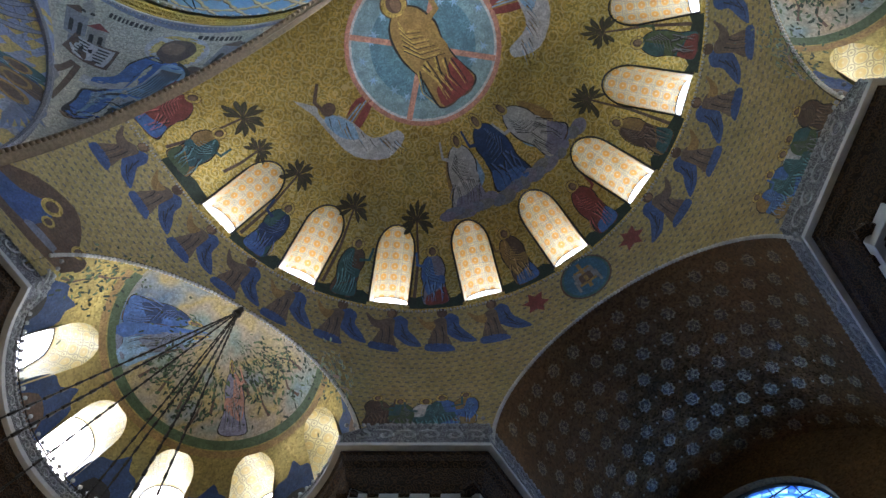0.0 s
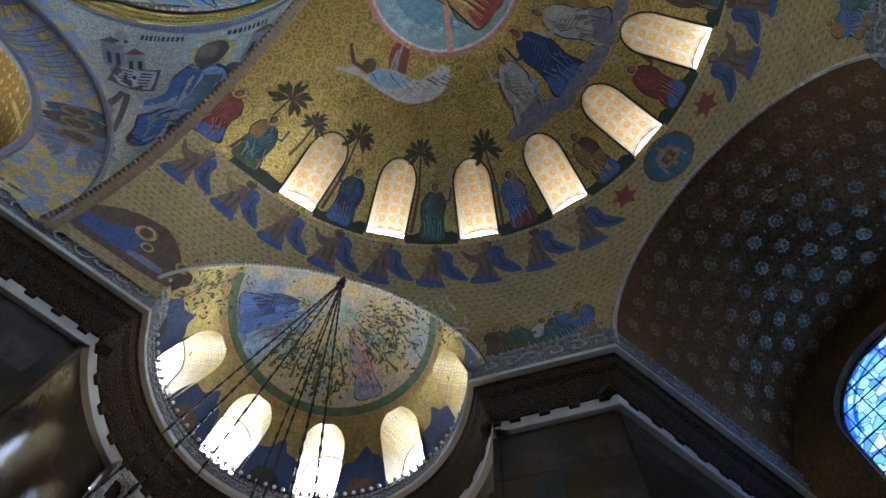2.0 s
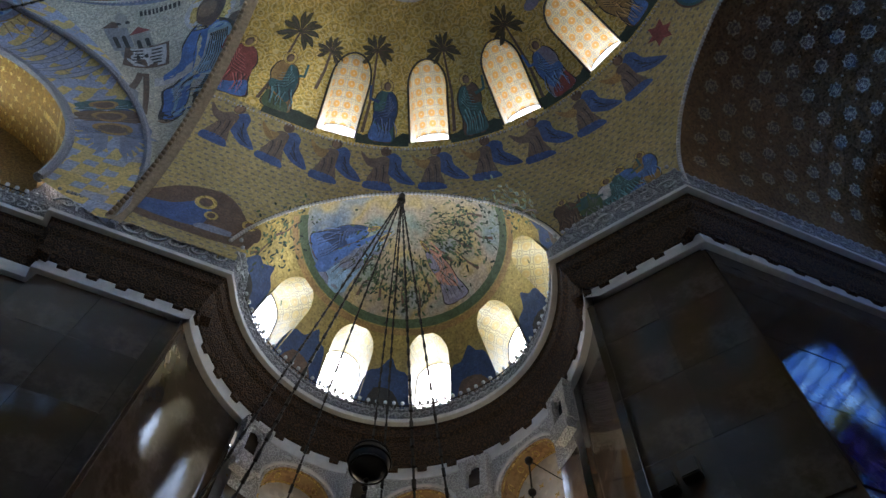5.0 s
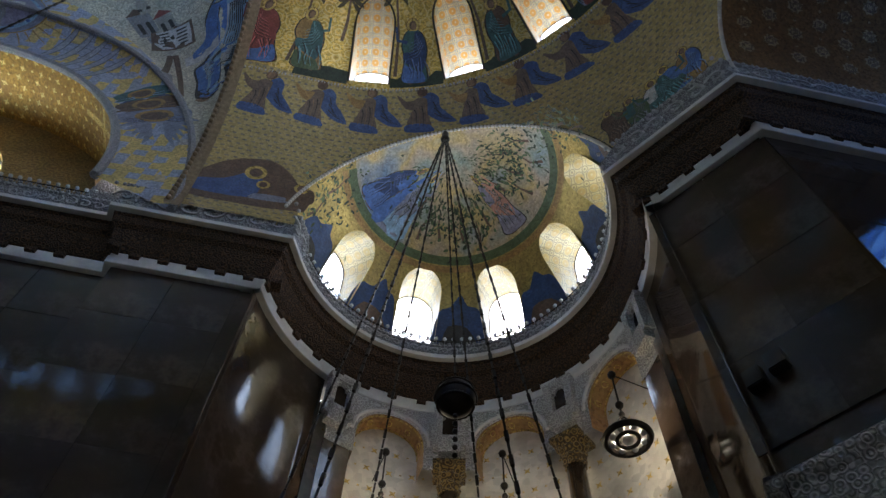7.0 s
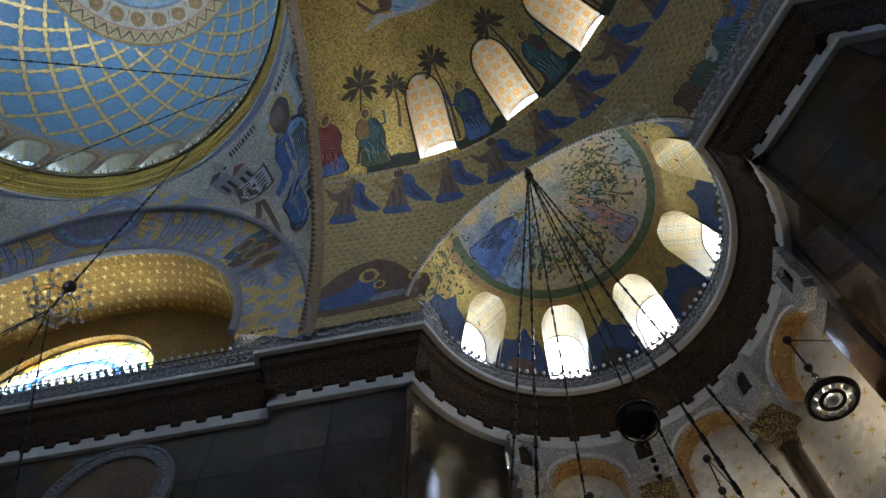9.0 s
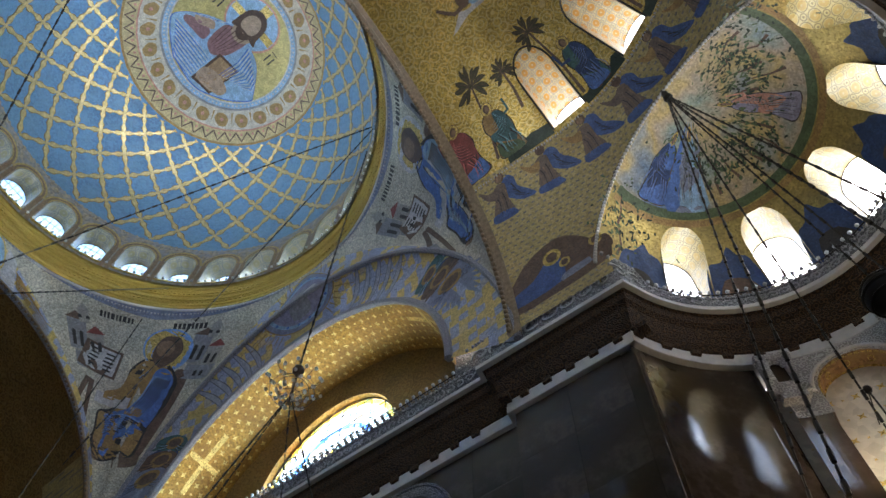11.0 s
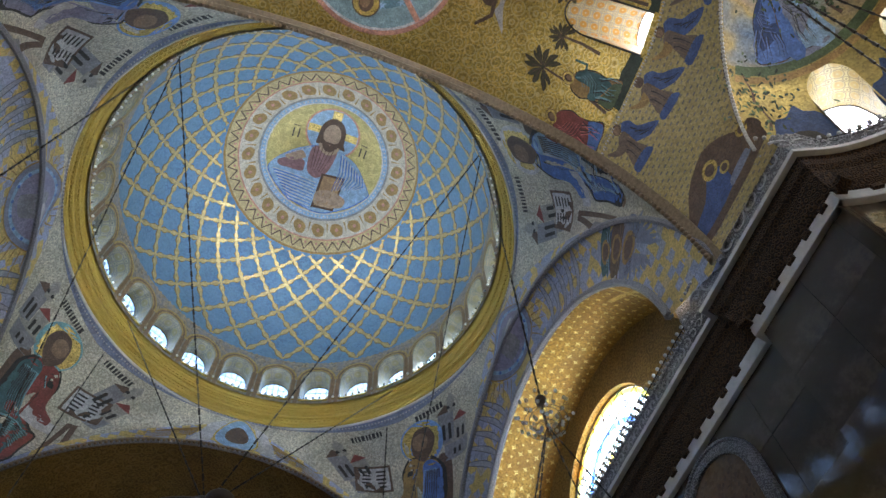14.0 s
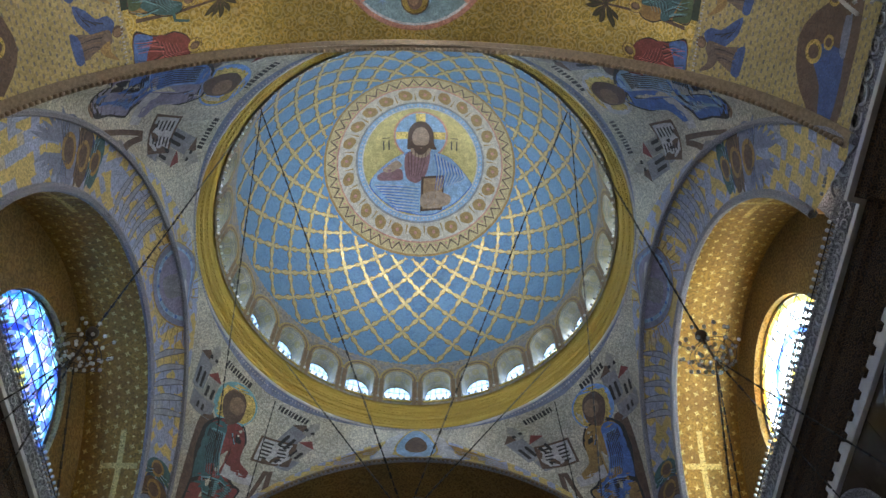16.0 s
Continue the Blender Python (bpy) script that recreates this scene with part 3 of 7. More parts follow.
# ---- pendentives ----
def pendentive_lower(th):
    """Lower edge of the vault under the dome at the bearing th."""
    q = round(th / 90)
    u = (th - q * 90) * 2 + 90
    q %= 4
    k, cs = math.sin(radians(u)), math.cos(radians(u))
    if q % 2 == 0:
        s = 1 if q == 0 else -1
        return Vector((s * (13.4 + 1.25 * (1 - k)), -s * 13.4 * cs, 24.7 + 14.5 * k))
    s = 1 if q == 1 else -1
    return Vector((s * 14.65 * cs, s * 13.4, 24.7 + 14.5 * k))


def pendentive(th, v):
    top = Vector((RING_R * math.cos(radians(th)), RING_R * math.sin(radians(th)), RING_Z - 0.3))
    low = pendentive_lower(th)
    p = top.lerp(low, v)
    out = Vector((math.cos(radians(th)), math.sin(radians(th)), 0.25))
    return p + out * math.sin(math.pi * v) * 0.085 * (top - low).length


for q in range(4):
    a0 = q * 90
    bm = grid(pendentive, span(a0, a0 + 90, 60), span(0, 1, 24))
    structure(part("pendentive", bm, SILVER, smooth=True), "silvery gold mosaic pendentive under the main dome", "pendentive")

# ---- main dome ----
def turned(profile, n=144, bm=None, mat=0):
    bm = bm or bmesh.new()
    return grid(lambda a, k: Vector((profile[k][0] * math.cos(a), profile[k][0] * math.sin(a), profile[k][1])), [math.tau * i / n for i in range(n)], range(len(profile)), bm, mat, True)


cornice = [(13.45, 42.0), (13.26, 42.12), (13.24, 42.34), (13.17, 42.4), (13.14, 42.52), (13.15, 42.78), (13.04, 42.84), (13.0, 42.96), (13.03, 43.14), (12.94, 43.2), (12.92, 43.5), (12.84, 43.6), (12.86, 43.72), (12.76, 43.8), (12.69, 43.98), (12.7, 44.12), (12.6, 44.2), (12.58, 44.34), (12.62, 44.42), (13.1, 44.42)]
dome = new("main_dome")
structure(dome, "great blue dome with gold lattice over a ring of windows", "dome")
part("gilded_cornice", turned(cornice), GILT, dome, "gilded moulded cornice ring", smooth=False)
part("white_moulding", turned([(13.46, 41.98), (13.36, 41.94), (13.3, 42.0), (13.28, 42.1), (13.34, 42.16)]), WHITE, dome, "thin white moulding under the gilded cornice", smooth=True)
for k in range(168):
    a = math.tau * k / 168
    round_globe("globe_lamp", (12.52 * math.cos(a), 12.52 * math.sin(a), 44.44), 0.1, dome)
bm = bmesh.new()
for k in range(260):
    a = math.tau * k / 260
    block(bm, (13.13 * math.cos(a), 13.13 * math.sin(a), 42.66), (0.12, 0.16, 0.16), a)
    block(bm, (12.91 * math.cos(a + 0.01), 12.91 * math.sin(a + 0.01), 43.36), (0.1, 0.2, 0.1), a)
tagged(part("dentils", bm, GILT, dome), kind="stuff")

BAYS, DRUM_R = 28, 12.6
step = 360 / BAYS
DOME_Z, DOME_H = 45.6, 14.2


def dome_point(a, v):
    """The inner face of the dome; v 0 at the top of the drum, 1 at the crown."""
    g = v * math.pi / 2
    return Vector((DRUM_R * math.cos(g) * math.cos(a), DRUM_R * math.cos(g) * math.sin(a), DOME_Z + DOME_H * math.sin(g)))


bm = grid(lambda a, v: dome_point(a, v), [math.tau * i / 168 for i in range(168)], span(0.125, 0.995, 40), None, 0, True)
part("dome_shell", bm, DOME_BLUE, dome, "blue mosaic inner shell", smooth=True)
drum_mat = tesserae("drum_mosaic", (0.34, 0.27, 0.18), 0.4, 0.5, 0.2, 7, (0.22, 0.25, 0.3), 0.7, 2.2)
for k in range(BAYS):
    az = (k + 0.5) * step
    bm = bmesh.new()
    def drum(u, v):
        a = radians(az - 90 + u)
        r = DRUM_R if v < 45.6 else DRUM_R * math.cos(math.asin(min(1, (v - 45.6) / DOME_H)))
        return Vector((r * math.sin(radians(az + u)), -r * math.cos(radians(az + u)), v))
    grid(drum, span(-step / 2, step / 2, 8), [43.9, 44.4, 45.0, 45.6, 46.1, 46.7, 47.3, 47.9, 48.5], bm)
    window_in_shell("dome_window", dome, bm, Vector((0, 0, 0)), az, 1.0, 44.1, 47.55, lambda x, z: math.sqrt(DRUM_R ** 2 - x * x) - max(0, z - 45.6) ** 2 * 0.032, 13.95, 1.0, (SOFFIT_DOME, GLASS_DOME), ((-0.6, -0.2, 0.2, 0.6), (0.2, 0.4, 0.6, 0.8)))
    part("drum_bay", bm, drum_mat, dome, smooth=True)

# ---- cornice, walls and floor, following the plan ----
EX = Vector((13.27, -23.2, 25))


def plan_line(s):
    """Edge of the cornice on one side, from the end vault to the far end."""
    pts = [Vector((5.9, -40.2, 0)), Vector((5.9, -30.62, 0))]
    for k in range(1, 4):
        pts.append(Vector((5.9, -30.62, 0)).lerp(around(EX, -36, 5.52, 0), k / 4))
    for az in span(-36, 160, 50):
        pts.append(around(EX, az, 5.52, 0))
    pts += [Vector((14.68, -17.8, 0)), Vector((14.68, -11.4, 0)), Vector((15.15, -11.3, 0)), Vector((15.15, 0, 0))]
    full = pts + [Vector((p.x, -p.y, 0)) for p in pts[-2::-1]]
    return [Vector((s * p.x, p.y, 0)) for p in full]


def sweep(line, profile, s, bm=None, mat=0, low=None, push=None):
    """Carries a profile of (outward, height) along a plan line, mitred at its corners."""
    bm = bm or bmesh.new()
    rows = []
    for i, p in enumerate(line):
        d0 = (p - line[i - 1]).normalized() if i else (line[1] - p).normalized()
        d1 = (line[i + 1] - p).normalized() if i + 1 < len(line) else d0
        n0, n1 = (Vector((d.y, -d.x, 0)) * s for d in (d0, d1))
        nn = (n0 + n1)
        nn = nn / max(0.5, nn.length_squared / 2) if nn.length > 0.1 else n0
        lift = lambda z: low[0] + (z - low[0]) * low[1](p) if low else z
        rows.append([bm.verts.new(p + nn * (d + (push(p) if push else 0)) + Vector((0, 0, lift(z)))) for d, z in profile])
    for r0, r1 in zip(rows, rows[1:]):
        for k in range(len(profile) - 1):
            bm.faces.new((r0[k], r1[k], r1[k + 1], r0[k + 1])).material_index = mat
    return bm


def in_arcade(p):
    """The wall stands back behind the arcade of the near side bays."""
    d = Vector((abs(p.x) - EX.x, p.y - EX.y))
    az = math.degrees(math.atan2(d.x, -d.y))
    return 1.1 if p.y < 0 and abs(d.length - 5.52) < 0.03 and 1 < az < 117 else 0.0


def band_height(p):
    """Share of the full parapet height: lower before the side windows and round the conches."""
    if abs(p.y) < 11.35:
        return 0.55
    near = (Vector((abs(p.x), -abs(p.y), 25)) - EX).length < 5.6 and abs(p.x) > 9.5 and abs(p.y) > 18.2
    return 0.42 if near else 1.0


RELIEF = plain("pale_relief_stone", (0.4, 0.4, 0.41), 0.75, 0.0, 0.3, 6.0)
for s in (1, -1):
    line = plan_line(s)
    cor = new("great_cornice")
    structure(cor, "deep dark carved cornice between two pale stone ledges", "cornice")
    part("upper_ledge", sweep(line, [(0.3, 24.4), (0.01, 24.4), (0.0, 24.42), (0.0, 24.6), (0.02, 24.63), (0.5, 24.63)], s), WHITE, cor, "pale stone upper ledge")
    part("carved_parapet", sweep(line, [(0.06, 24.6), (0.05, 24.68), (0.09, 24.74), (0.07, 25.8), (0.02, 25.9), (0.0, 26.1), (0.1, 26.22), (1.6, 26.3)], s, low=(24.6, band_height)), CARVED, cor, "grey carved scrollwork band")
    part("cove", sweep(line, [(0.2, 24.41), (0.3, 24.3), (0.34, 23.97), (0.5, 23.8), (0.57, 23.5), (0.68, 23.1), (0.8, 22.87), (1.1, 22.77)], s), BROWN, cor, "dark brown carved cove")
    part("lower_ledge", sweep(line, [(2.5, 22.84), (0.87, 22.84), (0.85, 22.82), (0.85, 22.27), (0.87, 22.25), (1.4, 22.25)], s), WHITE, cor, "pale stone lower ledge")
    # scrolls in relief on the parapet, a row of pearls above them
    bm, acc = bmesh.new(), 0.0
    for p, q in zip(line, line[1:]):
        L = (q - p).length
        if L < 0.05 or p.y > 12:
            continue
        d = (q - p) / L
        nrm = Vector((d.y, -d.x, 0)) * s
        while acc < L:
            m = p + d * acc
            f = band_height(m)
            r = 0.43 * f ** 0.8
            c = m + nrm * 0.06 + Vector((0, 0, 24.6 + 0.66 * f))
            spiral = [c + d * (r * (1 - 0.085 * k) * math.cos(0.62 * k + acc)) + Vector((0, 0, r * (1 - 0.085 * k) * math.sin(0.62 * k + acc))) for k in range(11)]
            for k, (a, b) in enumerate(zip(spiral, spiral[1:])):
                bar(bm, a, b, 0.055 * f ** 0.5, 4)
            for k in range(3):
                ball(bm, m + d * (0.3 * k * f ** 0.5) + nrm * 0.02 + Vector((0, 0, 24.6 + 1.4 * f)), 0.085 * f ** 0.5, 5)
            acc += 1.8 * r
        acc -= L
    tagged(part("scroll_relief", bm, RELIEF, cor, "raised pale grey scrolls and pearls"), kind="stuff")
    # small blocks under the cove
    bm = bmesh.new()
    acc = 0.0
    for p, q in zip(line, line[1:]):
        L = (q - p).length
        if L < 0.05:
            continue
        d = (q - p) / L
        nrm = Vector((d.y, -d.x, 0)) * s
        while acc < L:
            block(bm, p + d * acc + nrm * 0.93 + Vector((0, 0, 22.7)), (0.34, 0.4, 0.22), math.atan2(d.y, d.x))
            acc += 0.95
        acc -= L
    part("ledge_blocks", bm, BROWN, cor)
    wall = part("wall_side", sweep(line, [(1.1, 22.45), (1.1, 12.0), (1.1, 0.0)], s, push=in_arcade), MARBLE)
    for f in wall.data.polygons:
        f.use_smooth = abs((Vector((abs(f.center.x), -abs(f.center.y), 0)) - Vector((EX.x, EX.y, 0))).length - 6.62) < 0.12
    structure(wall, "tall wall of polished dark marble slabs", "wall")

bm = grid(lambda u, v: Vector((u, v, 0)), span(-24, 24, 8), span(-41, 41, 10))
structure(part("floor", bm, MARBLE_FLOOR), "polished stone floor", "floor")
for y in (-40.9, 40.9):
    bm = grid(lambda u, v: Vector((u, y, v)), span(-8, 8, 4), span(0, 26 if y > 0 else 19.2, 4))
    structure(part("wall_end", bm, MARBLE), "dark marble end wall", "wall")
bm = grid(lambda u, v: Vector((u * 7, 30.96 + v * 10, 25 + 6.2 * (1 - u * u) ** 0.5 if abs(u) < 1 else 25)), span(-1, 1, 24), span(0, 1, 2))
structure(part("far_vault", bm, VAULT_BROWN), "dark vault at the far end", "vault")
bm = grid(lambda u, v: Vector((u, 40.8, v)), span(-8, 8, 2), span(24, 33, 2))
structure(part("wall_far_end", bm, GOLD_DULL), "dim far end wall", "wall")

# ---- mosaics: flat plain shapes laid on the curved surfaces ----
from mathutils.geometry import tessellate_polygon


class Sheet:
    """A place on a curved surface P(u, v), with metres to the right and up from it, seen from the room."""

    def __init__(self, surface, u, v, up=1.0, turn=0.0, centre=(0, -6, 12)):
        self.p, self.u, self.v, self.t = surface, u, v, radians(turn)
        e = 0.02
        self.du = (surface(u + e, v) - surface(u - e, v)).length / (2 * e)
        self.dv = (surface(u, v + e) - surface(u, v - e)).length / (2 * e) * up
        self.centre, self.lift = Vector(centre), 0.0
        pu, pv = surface(u + e, v) - surface(u - e, v), (surface(u, v + e) - surface(u, v - e)) * up
        inward = self.centre - surface(u, v)
        self.flip = 1.0 if pu.cross(pv).dot(inward) > 0 else -1.0

    def __call__(self, a, b, h=0.0):
        c, s = math.cos(self.t), math.sin(self.t)
        a, b = a * c - b * s, a * s + b * c
        u, v = self.u + self.flip * a / self.du, self.v + b / self.dv
        p, e, h = self.p(u, v), 0.05, h + self.lift
        n = (self.p(u + e, v) - self.p(u - e, v)).cross(self.p(u, v + e) - self.p(u, v - e))
        if n.length < 1e-9:
            return p
        n.normalize()
        return p + n * (h if n.dot(self.centre - p) > 0 else -h)


def lay(bm, sheet, pts, h, mat, fine=0.7):
    """Lays a flat outline of (right, up) on a sheet, h proud of it."""
    tri = tessellate_polygon([[Vector((*p, 0)) for p in pts]])
    t = bmesh.new()
    vs = [t.verts.new((*p, 0)) for p in pts]
    for f in tri:
        try:
            t.faces.new([vs[i] for i in f])
        except ValueError:
            pass
    for _ in range(5):
        long = [e for e in t.edges if e.calc_length() > fine]
        if not long:
            break
        bmesh.ops.subdivide_edges(t, edges=long, cuts=1)
        bmesh.ops.triangulate(t, faces=t.faces[:])
    m = {v: bm.verts.new(sheet(v.co.x, v.co.y, h)) for v in t.verts}
    for f in t.faces:
        bm.faces.new([m[v] for v in f.verts]).material_index = mat
    t.free()


def oval(x, y, rx, ry, n=18, turn=0.0):
    c, s = math.cos(turn), math.sin(turn)
    return [(x + rx * math.cos(a) * c - ry * math.sin(a) * s, y + rx * math.cos(a) * s + ry * math.sin(a) * c) for a in span(0, math.tau * (n - 1) / n, n - 1)]


def strip(pts, w0, w1=None):
    """A ribbon of the given widths along points."""
    w1 = w0 if w1 is None else w1
    left, right = [], []
    k = len(pts) - 1
    for i, (x, y) in enumerate(pts):
        ax, ay = pts[max(0, i - 1)]
        bx, by = pts[min(k, i + 1)]
        d = math.hypot(bx - ax, by - ay) or 1
        w = (w0 + (w1 - w0) * i / k) / 2
        nx, ny = -(by - ay) / d * w, (bx - ax) / d * w
        left.append((x + nx, y + ny))
        right.append((x - nx, y - ny))
    return left + right[::-1]


def flowing(pts, cuts=4):
    """A closed smooth curve through the given corners."""
    out, n = [], len(pts)
    for i in range(n):
        p0, p1, p2, p3 = (pts[(i + d) % n] for d in (-1, 0, 1, 2))
        for k in range(cuts):
            t = k / cuts
            w = (-0.4 * t + 0.8 * t * t - 0.4 * t ** 3, 1 - 2.6 * t * t + 1.6 * t ** 3, 0.4 * t + 2.2 * t * t - 1.6 * t ** 3, -0.4 * t * t + 0.4 * t ** 3)
            out.append(tuple(sum(a * p[c] for a, p in zip(w, (p0, p1, p2, p3))) for c in (0, 1)))
    return out


def wavy(rng, pts, amount, cuts=3):
    """A smooth, slightly uneven outline through the given corners."""
    return flowing([(a + rng.uniform(-amount, amount) * 0.5, b + rng.uniform(-amount, amount) * 0.5) for a, b in pts], cuts)


def tint(name, c, rough=0.5, metal=0.0):
    return tesserae(name, c, 0.3, rough, metal, 16, tuple(x * 0.55 for x in c), 0.6, 2.4)


M_BLUE, M_NAVY, M_TEAL = tint("mosaic_blue", (0.09, 0.2, 0.55)), tint("mosaic_navy", (0.035, 0.075, 0.2)), tint("mosaic_teal", (0.06, 0.15, 0.16))
M_RED, M_BROWN, M_OCHRE = tint("mosaic_red", (0.28, 0.065, 0.055)), tint("mosaic_brown", (0.15, 0.09, 0.06)), tint("mosaic_ochre", (0.4, 0.24, 0.08))
M_WHITE, M_PALE, M_LILAC = tint("mosaic_white", (0.6, 0.58, 0.58)), tint("mosaic_pale_blue", (0.3, 0.48, 0.68)), tint("mosaic_lilac", (0.3, 0.28, 0.4))
M_GREEN, M_DARKGREEN, M_PINK = tint("mosaic_green", (0.1, 0.15, 0.07)), tint("mosaic_dark_green", (0.03, 0.05, 0.03)), tint("mosaic_pink", (0.6, 0.28, 0.2))
M_GOLD, M_FLESH, M_GREY = tint("mosaic_bright_gold", (0.7, 0.5, 0.16), 0.35, 0.5), tint("mosaic_tan", (0.3, 0.18, 0.11)), tint("mosaic_grey", (0.28, 0.28, 0.3))
M_LINE, M_GREYBLUE = tint("mosaic_dark_line", (0.035, 0.03, 0.028)), tint("mosaic_grey_blue", (0.24, 0.27, 0.38))


LIGHTER = {m.name: tint(m.name + "_light", tuple(min(0.8, 0.06 + 1.7 * x) for x in c)) for m, c in ((M_BLUE, (0.09, 0.2, 0.55)), (M_NAVY, (0.05, 0.1, 0.28)), (M_TEAL, (0.08, 0.22, 0.25)), (M_RED, (0.36, 0.07, 0.06)), (M_BROWN, (0.15, 0.09, 0.06)), (M_OCHRE, (0.4, 0.24, 0.08)))}


def robed(parent, sheet, rng, height, robe, mantle, under=None, halo=True, lean=0.0, wide=1.0, name="mosaic_figure", light=None):
    """A standing robed form as plain shapes: dark outline, robe, mantle, folds, round halo and plain oval."""
    under = under or robe
    mats = [robe, mantle, under, M_LINE, M_GOLD, M_FLESH, M_BROWN, light or LIGHTER.get(mantle.name, M_GREY)]
    bm = bmesh.new()
    H, W = height, height * 0.2 * wide
    x = lambda b: lean * b
    P = lambda l: [(a * W + x(b * H), b * H) for a, b in l]
    turn = rng.choice((-1, 1))
    T = lambda l: P([(turn * a, b) for a, b in l])
    body = T([(-0.62, 0.0), (0.66, 0.0), (0.8, 0.1), (0.72, 0.3), (0.92, 0.5), (0.86, 0.68), (0.62, 0.8), (0.2, 0.87), (-0.25, 0.87), (-0.68, 0.79), (-0.9, 0.62), (-0.76, 0.46), (-0.8, 0.25), (-0.98, 0.07)])
    for a in (-0.35, 0.4):
        lay(bm, sheet, oval(a * W + x(0), -0.005 * H, 0.3 * W, 0.02 * H, 12), 0.013, 6)
    mid = x(H * 0.45)
    lay(bm, sheet, wavy(rng, [(mid + (a - mid) * 1.09, b * 1.02 - 0.008 * H) for a, b in body], 0.005 * H), 0.012, 3)
    lay(bm, sheet, wavy(rng, body, 0.005 * H), 0.018, 0)
    lay(bm, sheet, wavy(rng, T([(-0.95, 0.07), (-0.6, 0.0), (0.62, 0.0), (0.5, 0.16), (0.0, 0.2), (-0.75, 0.3)]), 0.006 * H), 0.022, 2)
    lay(bm, sheet, wavy(rng, T([(0.62, 0.8), (0.86, 0.66), (0.9, 0.5), (0.72, 0.3), (0.45, 0.17), (0.1, 0.22), (-0.78, 0.36), (-0.76, 0.5), (-0.1, 0.52), (0.12, 0.82)]), 0.006 * H), 0.024, 1)
    # folds: hanging from the hip, and slanting from the shoulder across the body
    k = 0
    for a0 in span(-0.68, 0.6, 6):
        a0, d = a0 + rng.uniform(-0.08, 0.08), rng.uniform(-0.3, 0.3)
        top = rng.uniform(0.3, 0.46)
        for off, m, w in ((0.0, 3, rng.uniform(0.008, 0.016)), (0.1, 7, rng.uniform(0.012, 0.024))):
            lay(bm, sheet, strip(T([(a0 + off, top), (a0 * 1.04 + off + d, top * 0.55), (a0 * 1.0 + off + d * 0.5, rng.uniform(0.02, 0.08))]), w * H, 0.004 * H), 0.029 + 0.0003 * k, m)
            k += 1
    for q in span(0.0, 1.0, 5):
        b1 = 0.34 + 0.26 * q
        for off, m, w in ((0.0, 3, 0.011), (0.018, 7, 0.012)):
            lay(bm, sheet, strip(T([(0.25 + 0.5 * (1 - q) * 0.9, 0.78 - 0.2 * (1 - q) + off), (0.25, b1 + 0.08 + off), (-0.55 + 0.3 * q, b1 + off + 0.02)]), w * H, 0.004 * H), 0.029 + 0.0003 * k, m)
            k += 1
    hx, hy = x(H * 0.93), H * 0.93
    if halo:
        lay(bm, sheet, oval(hx, hy, 0.115 * H, 0.115 * H), 0.014, 6)
        lay(bm, sheet, oval(hx, hy, 0.105 * H, 0.105 * H), 0.019, 4)
    lay(bm, sheet, oval(hx, hy, 0.062 * H, 0.075 * H), 0.026, 6)
    lay(bm, sheet, oval(hx + 0.01 * H, hy - 0.012 * H, 0.042 * H, 0.055 * H), 0.031, 5)
    if rng.random() < 0.75:
        sgn = rng.choice((-1, 1))
        lay(bm, sheet, strip(P([(sgn * 0.5, 0.66), (sgn * 1.25, 0.7), (sgn * 1.35, 0.92)]), 0.06 * H, 0.04 * H), 0.027, 1)
    return part(name, bm, mats, parent)


M_OLIVE = tint("mosaic_olive", (0.075, 0.065, 0.03))


def palm(parent, sheet, rng, height, crown):
    bm = bmesh.new()
    lay(bm, sheet, strip([(0, 0), (0.03 * height, height * 0.5), (0, height)], 0.16, 0.12), 0.01, 0)
    for k in range(11):
        a = math.pi * (k - 1.5) / 7 + rng.uniform(-0.08, 0.08)
        L = crown * rng.uniform(0.8, 1.1)
        c, q = math.cos(a), math.sin(a)
        leaf = [(0, 0), (0.3, 0.07), (0.62, 0.15), (0.85, 0.1), (1.0, -0.06), (0.8, -0.1), (0.55, -0.12), (0.28, -0.06)]
        bend = -0.16 * c
        lay(bm, sheet, flowing([(L * (x * c - (y + bend * x * x) * q), height + L * (x * q + (y + bend * x * x) * c)) for x, y in leaf], 3), 0.012 + 0.002 * k, 1)
        lay(bm, sheet, strip([(0.1 * L * c, height + 0.1 * L * q), (L * (0.5 * c - bend * 0.25 * q), height + L * (0.5 * q + bend * 0.25 * c)), (L * (0.9 * c - bend * 0.8 * q), height + L * (0.9 * q + bend * 0.8 * c))], 0.04, 0.015), 0.0132 + 0.002 * k, 0)
    return part("mosaic_palm", bm, [M_BROWN, M_OLIVE], parent)


